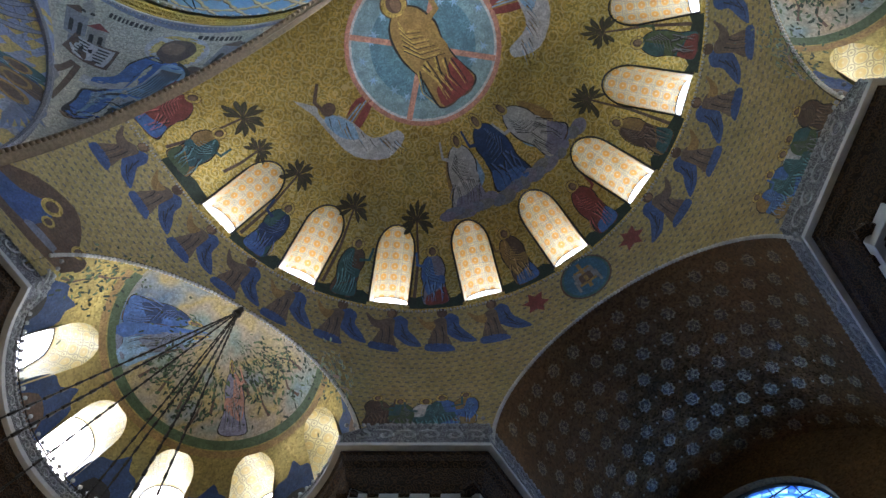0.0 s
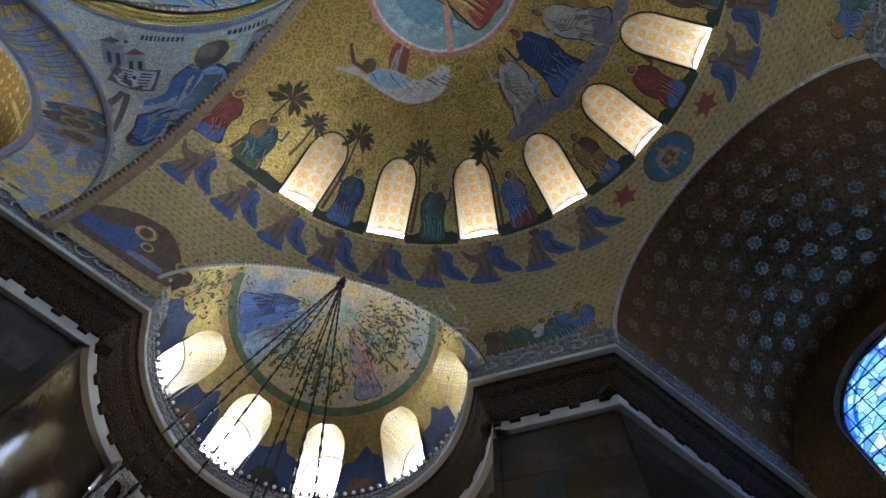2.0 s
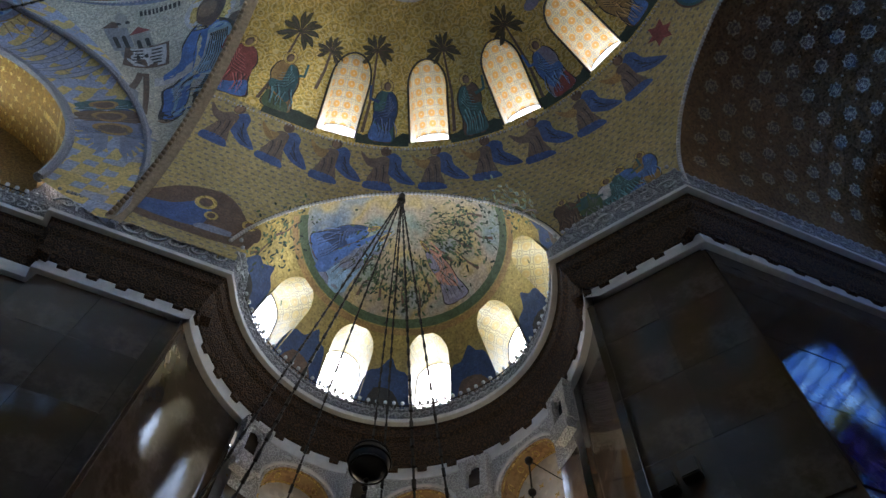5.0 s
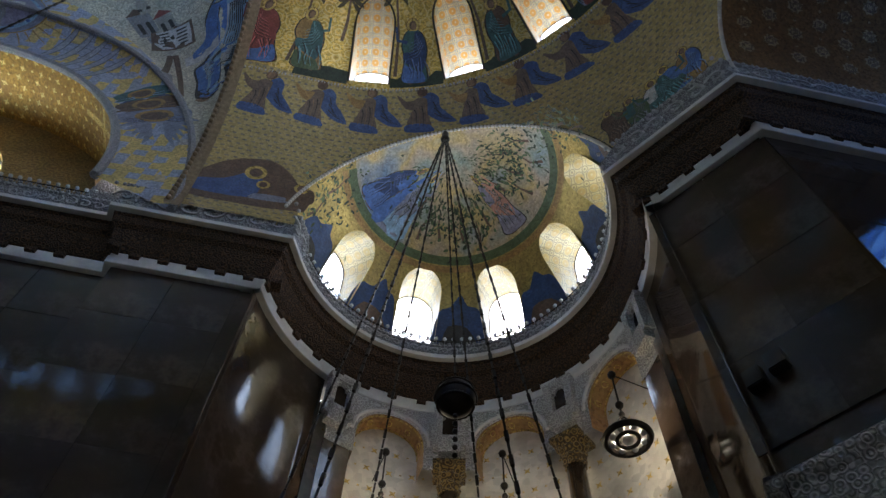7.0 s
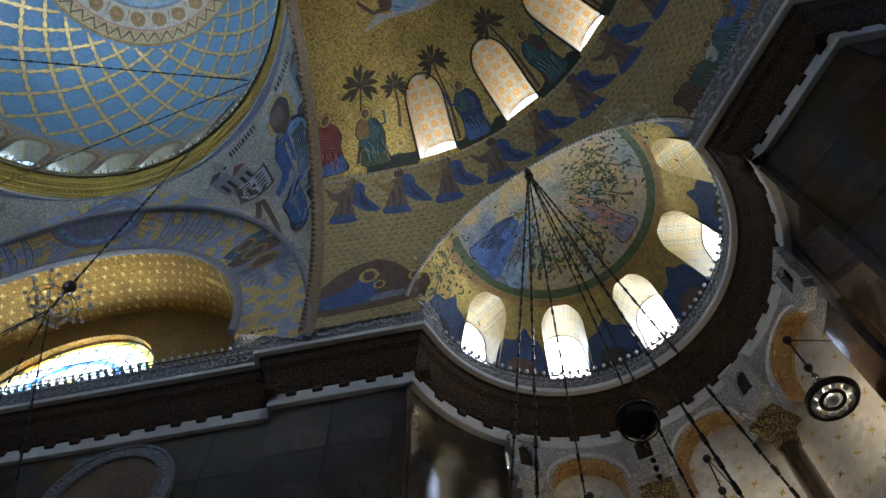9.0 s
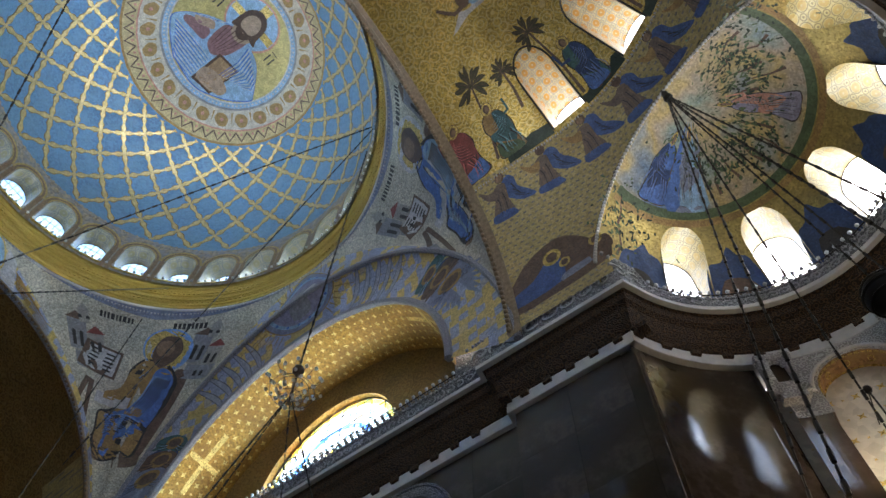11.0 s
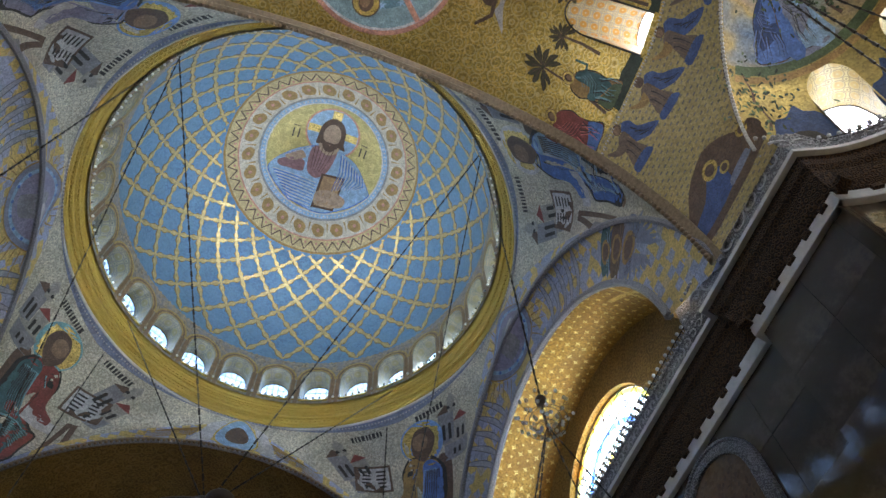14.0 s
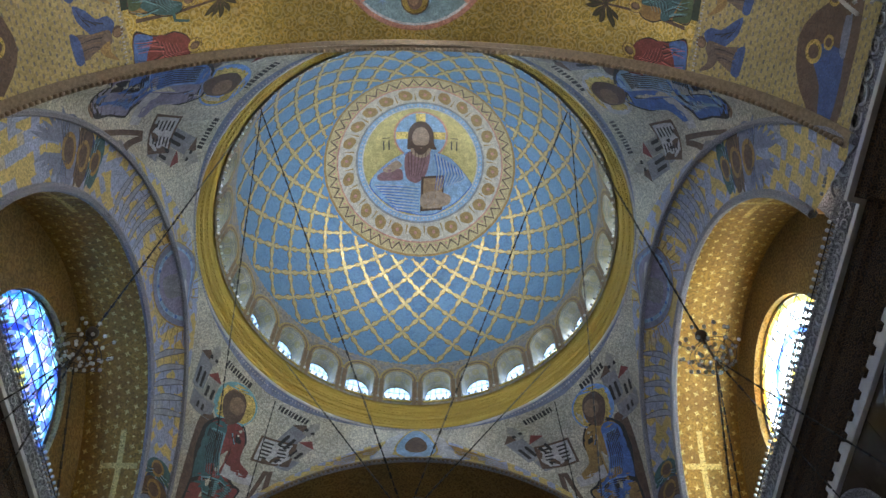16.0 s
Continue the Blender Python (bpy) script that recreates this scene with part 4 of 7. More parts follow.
def winged(parent, sheet, rng, size, robe, wing, side=1):
    """A flying winged form as plain shapes."""
    bm = bmesh.new()
    P = lambda l: [(side * a * size, b * size) for a, b in l]
    lay(bm, sheet, wavy(rng, P([(0.1, 0.12), (0.25, 0.6), (-0.05, 0.95), (-0.2, 0.5), (-0.15, 0.1)]), 0.04), 0.012, 1)
    for k in range(5):
        lay(bm, sheet, strip(P([(-0.02 + 0.04 * k, 0.2), (0.0 + 0.03 * k, 0.75 - 0.05 * k)]), 0.03 * size), 0.016, 2 if k % 2 else 5)
    lay(bm, sheet, wavy(rng, P([(0.95, -0.25), (0.5, 0.12), (0.0, 0.22), (-0.5, 0.1), (-0.95, 0.35), (-1.15, 0.2), (-0.85, -0.2), (-0.3, -0.35), (0.2, -0.22), (0.6, -0.15)]), 0.05), 0.018, 0)
    lay(bm, sheet, wavy(rng, P([(0.45, 0.08), (0.0, 0.2), (-0.25, 0.0), (0.05, -0.15), (0.4, -0.1)]), 0.04), 0.022, 4)
    for k in range(22):
        a0 = rng.uniform(-1.0, 0.45)
        b0 = rng.uniform(0.0, 0.16)
        lay(bm, sheet, strip(P([(a0, b0), (a0 - 0.1, b0 - 0.08), (a0 - 0.24, b0 - 0.18)]), 0.018 * size, 0.006), 0.026 + 0.0003 * k, (3, 7, 5, 2)[k % 4])
    lay(bm, sheet, strip(P([(0.45, 0.02), (0.75, 0.02), (1.0, 0.3)]), 0.1 * size, 0.05 * size), 0.0255, 7)
    lay(bm, sheet, oval(side * 0.5 * size, 0.12 * size, 0.2 * size, 0.2 * size), 0.02, 6)
    lay(bm, sheet, oval(side * 0.5 * size, 0.12 * size, 0.12 * size, 0.14 * size), 0.028, 7)
    return part("mosaic_winged_form", bm, [robe, wing, M_PALE, M_LINE, M_PALE, M_OCHRE, M_GOLD, M_BROWN], parent)


def disc_rings(parent, sheet, rings, name, label="", h0=0.012):
    """Concentric discs; rings are (radius, material)."""
    bm = bmesh.new()
    for k, (r, _) in enumerate(rings):
        lay(bm, sheet, oval(0, 0, r, r, 40), h0 + 0.006 * k, k, 0.8)
    return part(name, bm, [m for _, m in rings], parent, label)


def semi_at(az, el):
    a, e = radians(max(-90, min(90, az))), radians(el)
    over = radians(abs(az) - 90) if abs(az) > 90 else 0.0
    if over:
        d = min(4.6, SR * over * max(0.3, math.cos(e)))
        r, z0 = SR - 0.12 * d / 4.2, SC.z - 0.2 * d / 4.2
        return Vector((r * math.cos(e) * math.sin(a), SC.y + d, z0 + r * math.sin(e)))
    return Vector((SR * math.cos(e) * math.sin(a), SC.y - SR * math.cos(e) * math.cos(a), SC.z + SR * math.sin(e)))


def crown_at(x, y):
    """The half dome near its crown, in plan."""
    d, k = x * x + (y * y if y < 0 else 0), max(0.0, y) / 4.2
    return Vector((x, SC.y + y, SC.z - 0.2 * k + math.sqrt(max(1, (SR - 0.12 * k) ** 2 - d))))


ON = lambda az, el, turn=0.0: Sheet(semi_at, az, el, 1, turn, (0, -17, 14))
rng = random.Random(5)
# dark green ground under the row of figures, with a line of lettering below it
bm = bmesh.new()
for k in range(10):
    lo, hi = (83.3 - 20.75 * (k - 1) - 4.6, 83.3 - 20.75 * k + 4.6)
    lo, hi = min(lo, 112), max(hi, -112)
    n = 8
    top = [(a, 38.0 + rng.uniform(-0.5, 0.7)) for a in span(hi, lo, n)]
    vs0 = [bm.verts.new(semi_at(a, 35.7) * 1.0 + (SC - semi_at(a, 35.7)).normalized() * 0.01) for a, _ in top]
    vs1 = [bm.verts.new(semi_at(a, e) + (SC - semi_at(a, e)).normalized() * 0.01) for a, e in top]
    for i in range(n):
        bm.faces.new((vs0[i], vs0[i + 1], vs1[i + 1], vs1[i]))
part("mosaic_ground", bm, M_DARKGREEN, semi, "dark green ground strip")
bm = bmesh.new()
for k in range(330):
    az = -112 + 224 * k / 329
    bar(bm, semi_at(az, 35.02), semi_at(az + rng.uniform(-0.2, 0.2), rng.uniform(35.3, 35.5)), rng.uniform(0.025, 0.05), 4)
tagged(part("lettering_bars", bm, CARVED_WHITE, semi, "ring of small pale bars of lettering"), kind="stuff")
# dark outline of the window heads
bm = bmesh.new()
for az in az_windows:
    ol = arch_outline(0.9, 33.72, 36.82)
    a = radians(az)
    pt = lambda x, z: Vector((math.cos(a) * x, math.sin(a) * x, 0)) + Vector((SC.x + math.sin(a) * math.sqrt(SR ** 2 - (z - 25) ** 2 - x * x), SC.y - math.cos(a) * math.sqrt(SR ** 2 - (z - 25) ** 2 - x * x), z))
    for p, q in zip(ol, ol[1:]):
        bar(bm, pt(*p), pt(*q), 0.05, 5)
part("window_edging", bm, M_LINE, semi, "dark outline round the window openings")

robes = [(M_TEAL, M_NAVY, M_BLUE), (M_BROWN, M_TEAL, M_TEAL), (M_LILAC, M_BLUE, M_RED), (M_BROWN, M_OCHRE, M_BLUE), (M_RED, M_RED, M_BLUE), (M_OCHRE, M_BROWN, M_TEAL), (M_TEAL, M_GREEN, M_RED), (M_OCHRE, M_GREEN, M_BROWN)]
for k, r3 in enumerate(robes):
    az = 83.3 - 20.75 * k - 10.2
    robed(semi, ON(az, 36.6), rng, 3.15, *r3, lean=rng.uniform(-0.08, 0.08), wide=1.05)
    if k not in (3, 4):
        palm(semi, ON(az + (4.6 if k < 4 else -4.2), 38), rng, 4.3, 1.05)
for s in (1, -1):
    robed(semi, ON(s * 107.5, 36.8, 4 * s), rng, 3.2, M_RED, M_RED, M_BLUE, lean=-0.18 * s, wide=1.3)
    robed(semi, ON(s * 96.8, 37.2, 3 * s), rng, 3.0, M_OCHRE, M_TEAL, M_GREEN, lean=-0.18 * s, wide=1.25)
    palm(semi, ON(s * 101.5, 38), rng, 4.0, 1.15)
    palm(semi, ON(s * 91.0, 44), rng, 2.1, 0.75)
    winged(semi, ON(s * 75, 67.5, 8 * s), rng, 2.7, M_WHITE, M_RED, -s)
    robed(semi, ON(s * 18.5, 55.6, -8 * s), rng, 3.9, M_WHITE, M_WHITE, M_LILAC, wide=1.25)
    bm = bmesh.new()
    for j in (0, 1):
        lay(bm, ON(s * (22 - 9 * j), 59), wavy(rng, [(0, 0), (0.5, 0.5), (0.45, 1.6), (0.1, 2.3), (-0.25, 1.5), (-0.3, 0.5)], 0.08), 0.01, j)
    part("mosaic_wing", bm, [M_OCHRE, M_PALE], semi)
robed(semi, ON(0.2, 56.0), rng, 4.2, M_NAVY, M_NAVY, M_BLUE, wide=1.3)
bm = bmesh.new()
for k in range(22):
    az = -26 + 52 * k / 21
    lay(bm, ON(az, 55.2 + rng.uniform(-0.8, 0.9)), oval(0, 0, rng.uniform(0.3, 0.55), rng.uniform(0.25, 0.4), 14), 0.008 + 0.0015 * k, k % 3)
part("mosaic_cloud", bm, [M_LILAC, M_GREY, M_GREYBLUE], semi, "grey lilac bank of cloud")
# round medallion at the crown
ms = Sheet(crown_at, 0.0, -0.3, 1, 0, (0, -17, 14))
disc_rings(semi, ms, [(3.85, M_PINK), (3.62, M_WHITE), (3.5, tint("medallion_sky", (0.24, 0.36, 0.4))), (2.6, tint("medallion_teal", (0.13, 0.26, 0.33)))], "crown_medallion", "round medallion with a pink rim and starry blue field")
bm = bmesh.new()
for k in range(20):
    a, r = math.tau * k / 20 + rng.uniform(-0.1, 0.1), rng.uniform(2.2, 3.3)
    cx, cy = r * math.cos(a), r * math.sin(a)
    pts = [(cx + (0.28 if j % 2 else 0.09) * math.cos(math.tau * j / 12), cy + (0.28 if j % 2 else 0.09) * math.sin(math.tau * j / 12)) for j in range(12)]
    lay(bm, ms, pts, 0.04, 0)
for a in (0.75, 2.4, 3.9, 5.5):
    lay(bm, ms, strip([(1.1 * math.cos(a), 1.1 * math.sin(a)), (3.6 * math.cos(a), 3.6 * math.sin(a))], 0.28), 0.042, 1)
part("medallion_stars", bm, [M_PALE, M_PINK], semi)
seat = Sheet(crown_at, 0.0, -3.3, 1, 0, (0, -17, 14))
seat.lift = 0.05
robed(semi, seat, rng, 6.0, M_OCHRE, M_OCHRE, M_RED, wide=1.05, light=M_GOLD)
# procession on the frieze below the windows: wing, robe, hem, raised arms
# the second, darker blue has the shade on the frieze put into its colour
M_UMBER, M_SHADED = tint("mosaic_umber", (0.19, 0.13, 0.1)), tint("mosaic_shaded_blue", (0.065, 0.12, 0.32))
for k in range(21):
    az = 83.3 + 20.75 - 10.375 * k
    if abs(az) < 17:
        continue
    s = 1 if az > 0 else -1
    sh = ON(az, 25.9, -7 * s)
    bm = bmesh.new()
    P = lambda l: [(-s * a * 1.12, b * 1.12) for a, b in l]
    lay(bm, sh, wavy(rng, P([(0.0, 1.65), (-0.35, 1.95), (-0.7, 1.75), (-0.78, 1.3), (-1.15, 0.95), (-1.5, 0.5), (-0.95, 0.5), (-0.5, 0.75), (-0.1, 1.1)]), 0.07), 0.01, 0)
    lay(bm, sh, wavy(rng, P([(-0.2, 1.65), (0.12, 1.72), (0.38, 1.5), (0.32, 1.0), (0.42, 0.3), (-0.5, 0.25), (-0.3, 0.9)]), 0.05), 0.014, 1)
    lay(bm, sh, wavy(rng, P([(-0.62, 0.05), (0.42, 0.0), (0.5, 0.34), (0.0, 0.42), (-0.45, 0.36)]), 0.05), 0.016, 0)
    lay(bm, sh, wavy(rng, P([(0.2, 1.55), (0.62, 1.5), (1.05, 1.75), (1.0, 1.6), (0.66, 1.2), (0.3, 1.1)]), 0.04), 0.015, 3 if k % 3 else 1)
    for q in range(5):
        x0 = -0.28 + 0.14 * q
        lay(bm, sh, strip(P([(x0 + 0.1, 1.4 - 0.1 * q), (x0, 0.9), (x0 - 0.05, 0.35)]), 0.05, 0.02), 0.0182 + 0.0002 * q, 4 if q % 2 else 5)
        lay(bm, sh, strip(P([(-0.5 - 0.02 * q, 1.5 - 0.14 * q), (-0.7 - 0.06 * q, 1.1 - 0.1 * q), (-0.9 - 0.1 * q, 0.75 - 0.04 * q)]), 0.05, 0.015), 0.0182 + 0.0002 * q, 6 if q % 2 else 4)
    lay(bm, sh, oval(0, 1.98 * 1.12, 0.26, 0.26, 14), 0.017, 2)
    lay(bm, sh, oval(-s * 0.03, 1.96 * 1.12, 0.17, 0.2, 12), 0.0192, 2 if k % 2 else 5)
    part("mosaic_angel", bm, [M_SHADED, M_UMBER, M_BROWN, M_OCHRE, M_LINE, M_FLESH, M_NAVY], semi)
bm = bmesh.new()
for az in (11.3, -11.0):
    pts = [((0.62 if j % 2 else 0.34) * math.cos(math.tau * j / 12 + 0.3), (0.62 if j % 2 else 0.34) * math.sin(math.tau * j / 12 + 0.3)) for j in range(12)]
    lay(bm, ON(az, 31.5), wavy(rng, pts, 0.06, 2), 0.01, 0)
part("mosaic_seraph", bm, M_RED, semi, "red star-shaped winged emblems")
disc_rings(semi, ON(0.4, 31.2), [(1.16, M_BROWN), (1.08, M_TEAL), (0.98, tint("mosaic_medallion_blue", (0.05, 0.16, 0.28)))], "throne_medallion", "round blue medallion on the vault's axis")
bm = bmesh.new()
sh = ON(0.4, 31.2)
for x0, y0, w, h, m in ((0, 0.05, 0.95, 0.75, 0), (0, -0.05, 0.6, 0.5, 1), (0, 0.1, 0.16, 1.5, 2), (0, 0.42, 0.75, 0.12, 2), (-0.5, -0.3, 0.12, 0.7, 0), (0.5, -0.3, 0.12, 0.7, 0), (0, -0.32, 0.8, 0.14, 2)):
    lay(bm, sh, [(x0 - w / 2, y0 - h / 2), (x0 + w / 2, y0 - h / 2), (x0 + w / 2, y0 + h / 2), (x0 - w / 2, y0 + h / 2)], 0.035 + 0.002 * m, m)
part("throne_shape", bm, [M_GREY, M_BROWN, M_OCHRE], semi)
# groups of figures between the arches
for s in (1, -1):
    for k, (dx, hh, r3) in enumerate(((7.6, 1.9, (M_BROWN, M_BROWN, M_BROWN)), (3.2, 2.1, (M_TEAL, M_GREEN, M_BROWN)), (-0.6, 2.3, (M_WHITE, M_TEAL, M_TEAL)), (-4.2, 2.2, (M_BLUE, M_TEAL, M_BLUE)), (-7.2, 2.0, (M_OCHRE, M_BLUE, M_OCHRE)))):
        robed(semi, ON(s * 34.0 + s * dx * 0.85, 5.6 + abs(dx) * 0.28), rng, hh, *r3, lean=rng.uniform(-0.12, 0.12), wide=1.35, name="mosaic_figure")
    bm = bmesh.new()
    sh = ON(s * 98.5, 9.6)
    lay(bm, sh, wavy(rng, [(-2.6, -1.2), (2.4, -1.2), (1.6, 0.8), (0.4, 1.7), (-1.2, 1.1)], 0.18), 0.008, 0)
    lay(bm, sh, wavy(rng, [(-1.9, -0.9), (0.2, -0.9), (0.5, 0.3), (-0.1, 0.75), (-0.9, 0.1), (-1.9, -0.2)], 0.12), 0.014, 1)
    lay(bm, sh, wavy(rng, [(0.3, -0.9), (1.7, -0.75), (1.5, -0.45), (0.4, -0.5)], 0.08), 0.016, 2)
    for x0, y0, r in ((0.1, 0.75, 0.42), (0.55, 0.1, 0.26), (2.0, 0.3, 0.3)):
        lay(bm, sh, oval(x0, y0, r, r), 0.02, 3)
        lay(bm, sh, oval(x0, y0, r * 0.6, r * 0.65), 0.026, 4)
    lay(bm, sh, wavy(rng, [(1.6, -0.7), (2.6, -0.6), (2.5, 0.3), (1.8, 0.2)], 0.1), 0.018, 4)
    part("mosaic_scene", bm, [M_BROWN, M_SHADED, M_GREYBLUE, M_GOLD, M_BROWN], semi)
# ---- paintings in the side conches ----
def hazy_paint(name, tones, scale):
    """Mosaic picture seen from afar: broad soft fields of several tones over a gold ground."""
    m, n, l, b = node_mat(name, 0.5, 0.2)
    v = coords(n, l)
    col = ramp(n, l, noise_tex(n, l, v, scale, 3, 0.5), [(0.28 + 0.45 * k / (len(tones) - 1), c) for k, c in enumerate(tones)])
    t = cells(n, l, v, 13.0)
    tone = n.new("ShaderNodeSeparateColor")
    l.new(t.outputs["Color"], tone.inputs[0])
    col = mix(n, l, 1.0, col, ramp(n, l, tone.outputs[0], [(0, (0.7,) * 3), (1, (1.25,) * 3)]), "MULTIPLY")
    l.new(col, b.inputs["Base Color"])
    bump(n, l, b, t.outputs["Distance"], 0.35, 0.012)
    return m


CONCH_PAINT = hazy_paint("conch_picture_mosaic", [(0.14, 0.22, 0.34), (0.3, 0.32, 0.31), (0.5, 0.37, 0.15), (0.45, 0.36, 0.26), (0.28, 0.34, 0.29), (0.2, 0.28, 0.37)], 0.42)


def conch_mosaic(s, ob):
    centre = Vector((s * EC.x, EC.y, 25))

    def at(az, el):
        a, e = radians(az), radians(el)
        return centre + Vector((ER * math.cos(e) * math.sin(a), -ER * math.cos(e) * math.cos(a), ER * math.sin(e)))
    C = lambda az, el, turn=0.0: Sheet(at, s * az, el, 1, turn, tuple(centre + Vector((0, 0, 0.2))))
    r = random.Random(8)
    n, lo, hi = 80, -48, 172
    o = Vector((s * EC.x, EC.y - SC.y, 0)).normalized()
    trim = lambda b: keep_side(b, SC + o * 13.34, o)
    bm = grid(lambda a, e: at(s * a, e) + (centre - at(s * a, e)).normalized() * 0.008, span(-60, 300, 90), span(50.5, 89.5, 16))
    trim(bm)
    part("painted_field", bm, CONCH_PAINT, ob, "hazy blue, green and gold mosaic picture", smooth=True)
    for name, e0, e1, mat, label in (("green_arc", 47.5, 51.0, M_GREEN, "dark green band round the picture"), ("gold_arc", 44.5, 47.0, M_OCHRE, "")):
        bm = bmesh.new()
        rows = [[bm.verts.new(at(s * a, e) + (centre - at(s * a, e)).normalized() * 0.012) for a in span(lo, hi, n)] for e in (e0, e1)]
        for i in range(n):
            bm.faces.new((rows[0][i], rows[0][i + 1], rows[1][i + 1], rows[1][i]))
        trim(bm)
        part(name, bm, mat, ob, label)
    for k in range(6):
        az = -37 + 37.4 * k
        bm = bmesh.new()
        lay(bm, C(az, 10), wavy(r, [(-1.1, 0), (1.1, 0), (0.95, 2.0), (0.45, 2.3), (0.1, 2.75), (-0.4, 2.2), (-0.95, 2.0)], 0.12), 0.012, 0)
        lay(bm, C(az, 10), wavy(r, [(-0.8, 0), (0.8, 0), (0.4, 1.2), (-0.5, 1.3)], 0.15), 0.02, 1)
        trim(bm)
        part("mosaic_hill", bm, [M_NAVY, M_LINE if k % 2 else M_BROWN], ob)
    # rays, trees and robed forms inside the band
    bm = bmesh.new()
    for a0, w, m in ((128, 1.9, 0), (120, 1.0, 1), (136, 0.7, 2)):
        lay(bm, C(a0, 53), wavy(r, [(-w / 2, 0), (w / 2, 0), (w * 0.1, 3.2), (-w * 0.1, 3.2)], 0.06), 0.012 + 0.004 * m, m)
    part("mosaic_light_rays", bm, [M_GREYBLUE, M_PALE, M_BLUE], ob)
    robed(ob, C(150, 52), r, 3.0, M_BLUE, M_NAVY, M_BLUE, wide=1.25)
    robed(ob, C(124, 53), r, 3.2, M_PALE, M_GREYBLUE, M_PALE, wide=1.1)
    robed(ob, C(30, 53), r, 3.0, M_LILAC, M_PINK, M_LILAC, wide=1.15)
    for az, el in ((5, 56), (-20, 54), (70, 56), (88, 57), (104, 55), (-35, 58), (48, 60), (-6, 62), (16, 66), (60, 52), (-28, 66), (161, 24), (164, 36), (-43, 27), (-44, 38), (112, 64), (140, 62)):
        bm = bmesh.new()
        sh = C(az, el)
        trunk = [(0, 0), (r.uniform(-0.2, 0.2), 0.6), (r.uniform(-0.4, 0.4), 1.3)]
        lay(bm, sh, strip(trunk, 0.14, 0.06), 0.012, 0)
        for k in range(64):
            lay(bm, sh, oval(r.gauss(0, 0.75), 1.0 + r.gauss(0, 0.6), r.uniform(0.06, 0.16), r.uniform(0.03, 0.07), 6, r.uniform(0, 3)), 0.014 + 0.0003 * k, 1 + k % 2)
        part("mosaic_tree", bm, [M_BROWN, M_GREEN, M_DARKGREEN], ob)


conch_mosaic(1, conch_right)
conch_mosaic(-1, conch_left)

# ---- main dome: lattice, medallion, arches round the windows ----
def lattice(sign, k):
    g0, g1 = 0.21, 0.915
    bm = bmesh.new()
    n = 72
    gd = lambda g: math.log(math.tan(math.pi / 4 + g / 2))
    left, right = [], []
    half_cell = math.pi / BAYS
    for i in range(n + 1):
        g = g0 + (g1 - g0) * i / n
        phi = gd(g) - gd(g0)
        a = math.tau * (k + 0.5) / BAYS + sign * phi
        t = (phi / half_cell) % 1.0
        w = 0.045 + 0.2 * abs(math.sin(math.tau * t)) ** 1.8 + (0.08 if t < 0.08 or t > 0.92 else 0.05 if abs(t - 0.5) < 0.06 else 0)
        w *= 0.45 + 0.55 * math.cos(g) + 0.1
        p = dome_point(a, g / (math.pi / 2))
        q = dome_point(a + sign * 0.01, (g + 0.01) / (math.pi / 2))
        side = (q - p).cross(p - Vector((0, 0, 46))).normalized() * w
        inn = (Vector((0, 0, 46)) - p).normalized()
        left.append((bm.verts.new(p + side + inn * 0.02), bm.verts.new(p + side * 0.68 + inn * (0.05 + 0.004 * sign))))
        right.append((bm.verts.new(p - side + inn * 0.02), bm.verts.new(p - side * 0.68 + inn * (0.05 + 0.004 * sign))))
    for i in range(n):
        for m, (A, B) in enumerate((((left, 0), (left, 1)), ((left, 1), (right, 1)), ((right, 1), (right, 0)))):
            bm.faces.new((A[0][i][A[1]], A[0][i + 1][A[1]], B[0][i + 1][B[1]], B[0][i][B[1]])).material_index = int(m != 1)
    return part("lattice_band", bm, [DOME_GOLD, DOME_EDGE], dome)


for k in range(BAYS):
    lattice(1, k)
    lattice(-1, k)
# scalloped arches round each dome window
arch_gold = tint("drum_gold_arch", (0.5, 0.36, 0.14), 0.45, 0.3)
arch_brown = tint("drum_brown_arch", (0.26, 0.17, 0.1))
for k in range(BAYS):
    a = math.tau * (k + 0.5) / BAYS
    def drum_at(u, v):
        r = DRUM_R if v < 45.6 else DRUM_R * math.sqrt(max(0.01, 1 - ((v - 45.6) / DOME_H) ** 2))
        return Vector((r * math.cos(u), r * math.sin(u), v))
    sh = Sheet(drum_at, a, 46.55, 1, 0, (0, 0, 46))
    bm = bmesh.new()
    for r0, r1, h, m in ((1.28, 1.42, 0.02, 0), (1.12, 1.28, 0.03, 1), (1.03, 1.12, 0.05, 0)):
        pts0 = [(r0 * math.cos(t), r0 * math.sin(t)) for t in span(0, math.pi, 16)]
        pts1 = [(r1 * math.cos(t), r1 * math.sin(t)) for t in span(0, math.pi, 16)]
        for i in range(16):
            q = [pts0[i], pts1[i], pts1[i + 1], pts0[i + 1]]
            bm.faces.new([bm.verts.new(sh(*p, h)) for p in q]).material_index = m
    for x in (-1.22, 1.22):
        lay(bm, sh, [(x - 0.14, -2.7), (x + 0.14, -2.7), (x + 0.14, 0), (x - 0.14, 0)], 0.02, 1)
    part("window_arch", bm, [arch_gold, arch_brown], dome)


def dome_plan(x, y):
    d = min(0.999, (x * x + y * y) / DRUM_R ** 2)
    return Vector((x, -y, DOME_Z + DOME_H * math.sqrt(1 - d)))


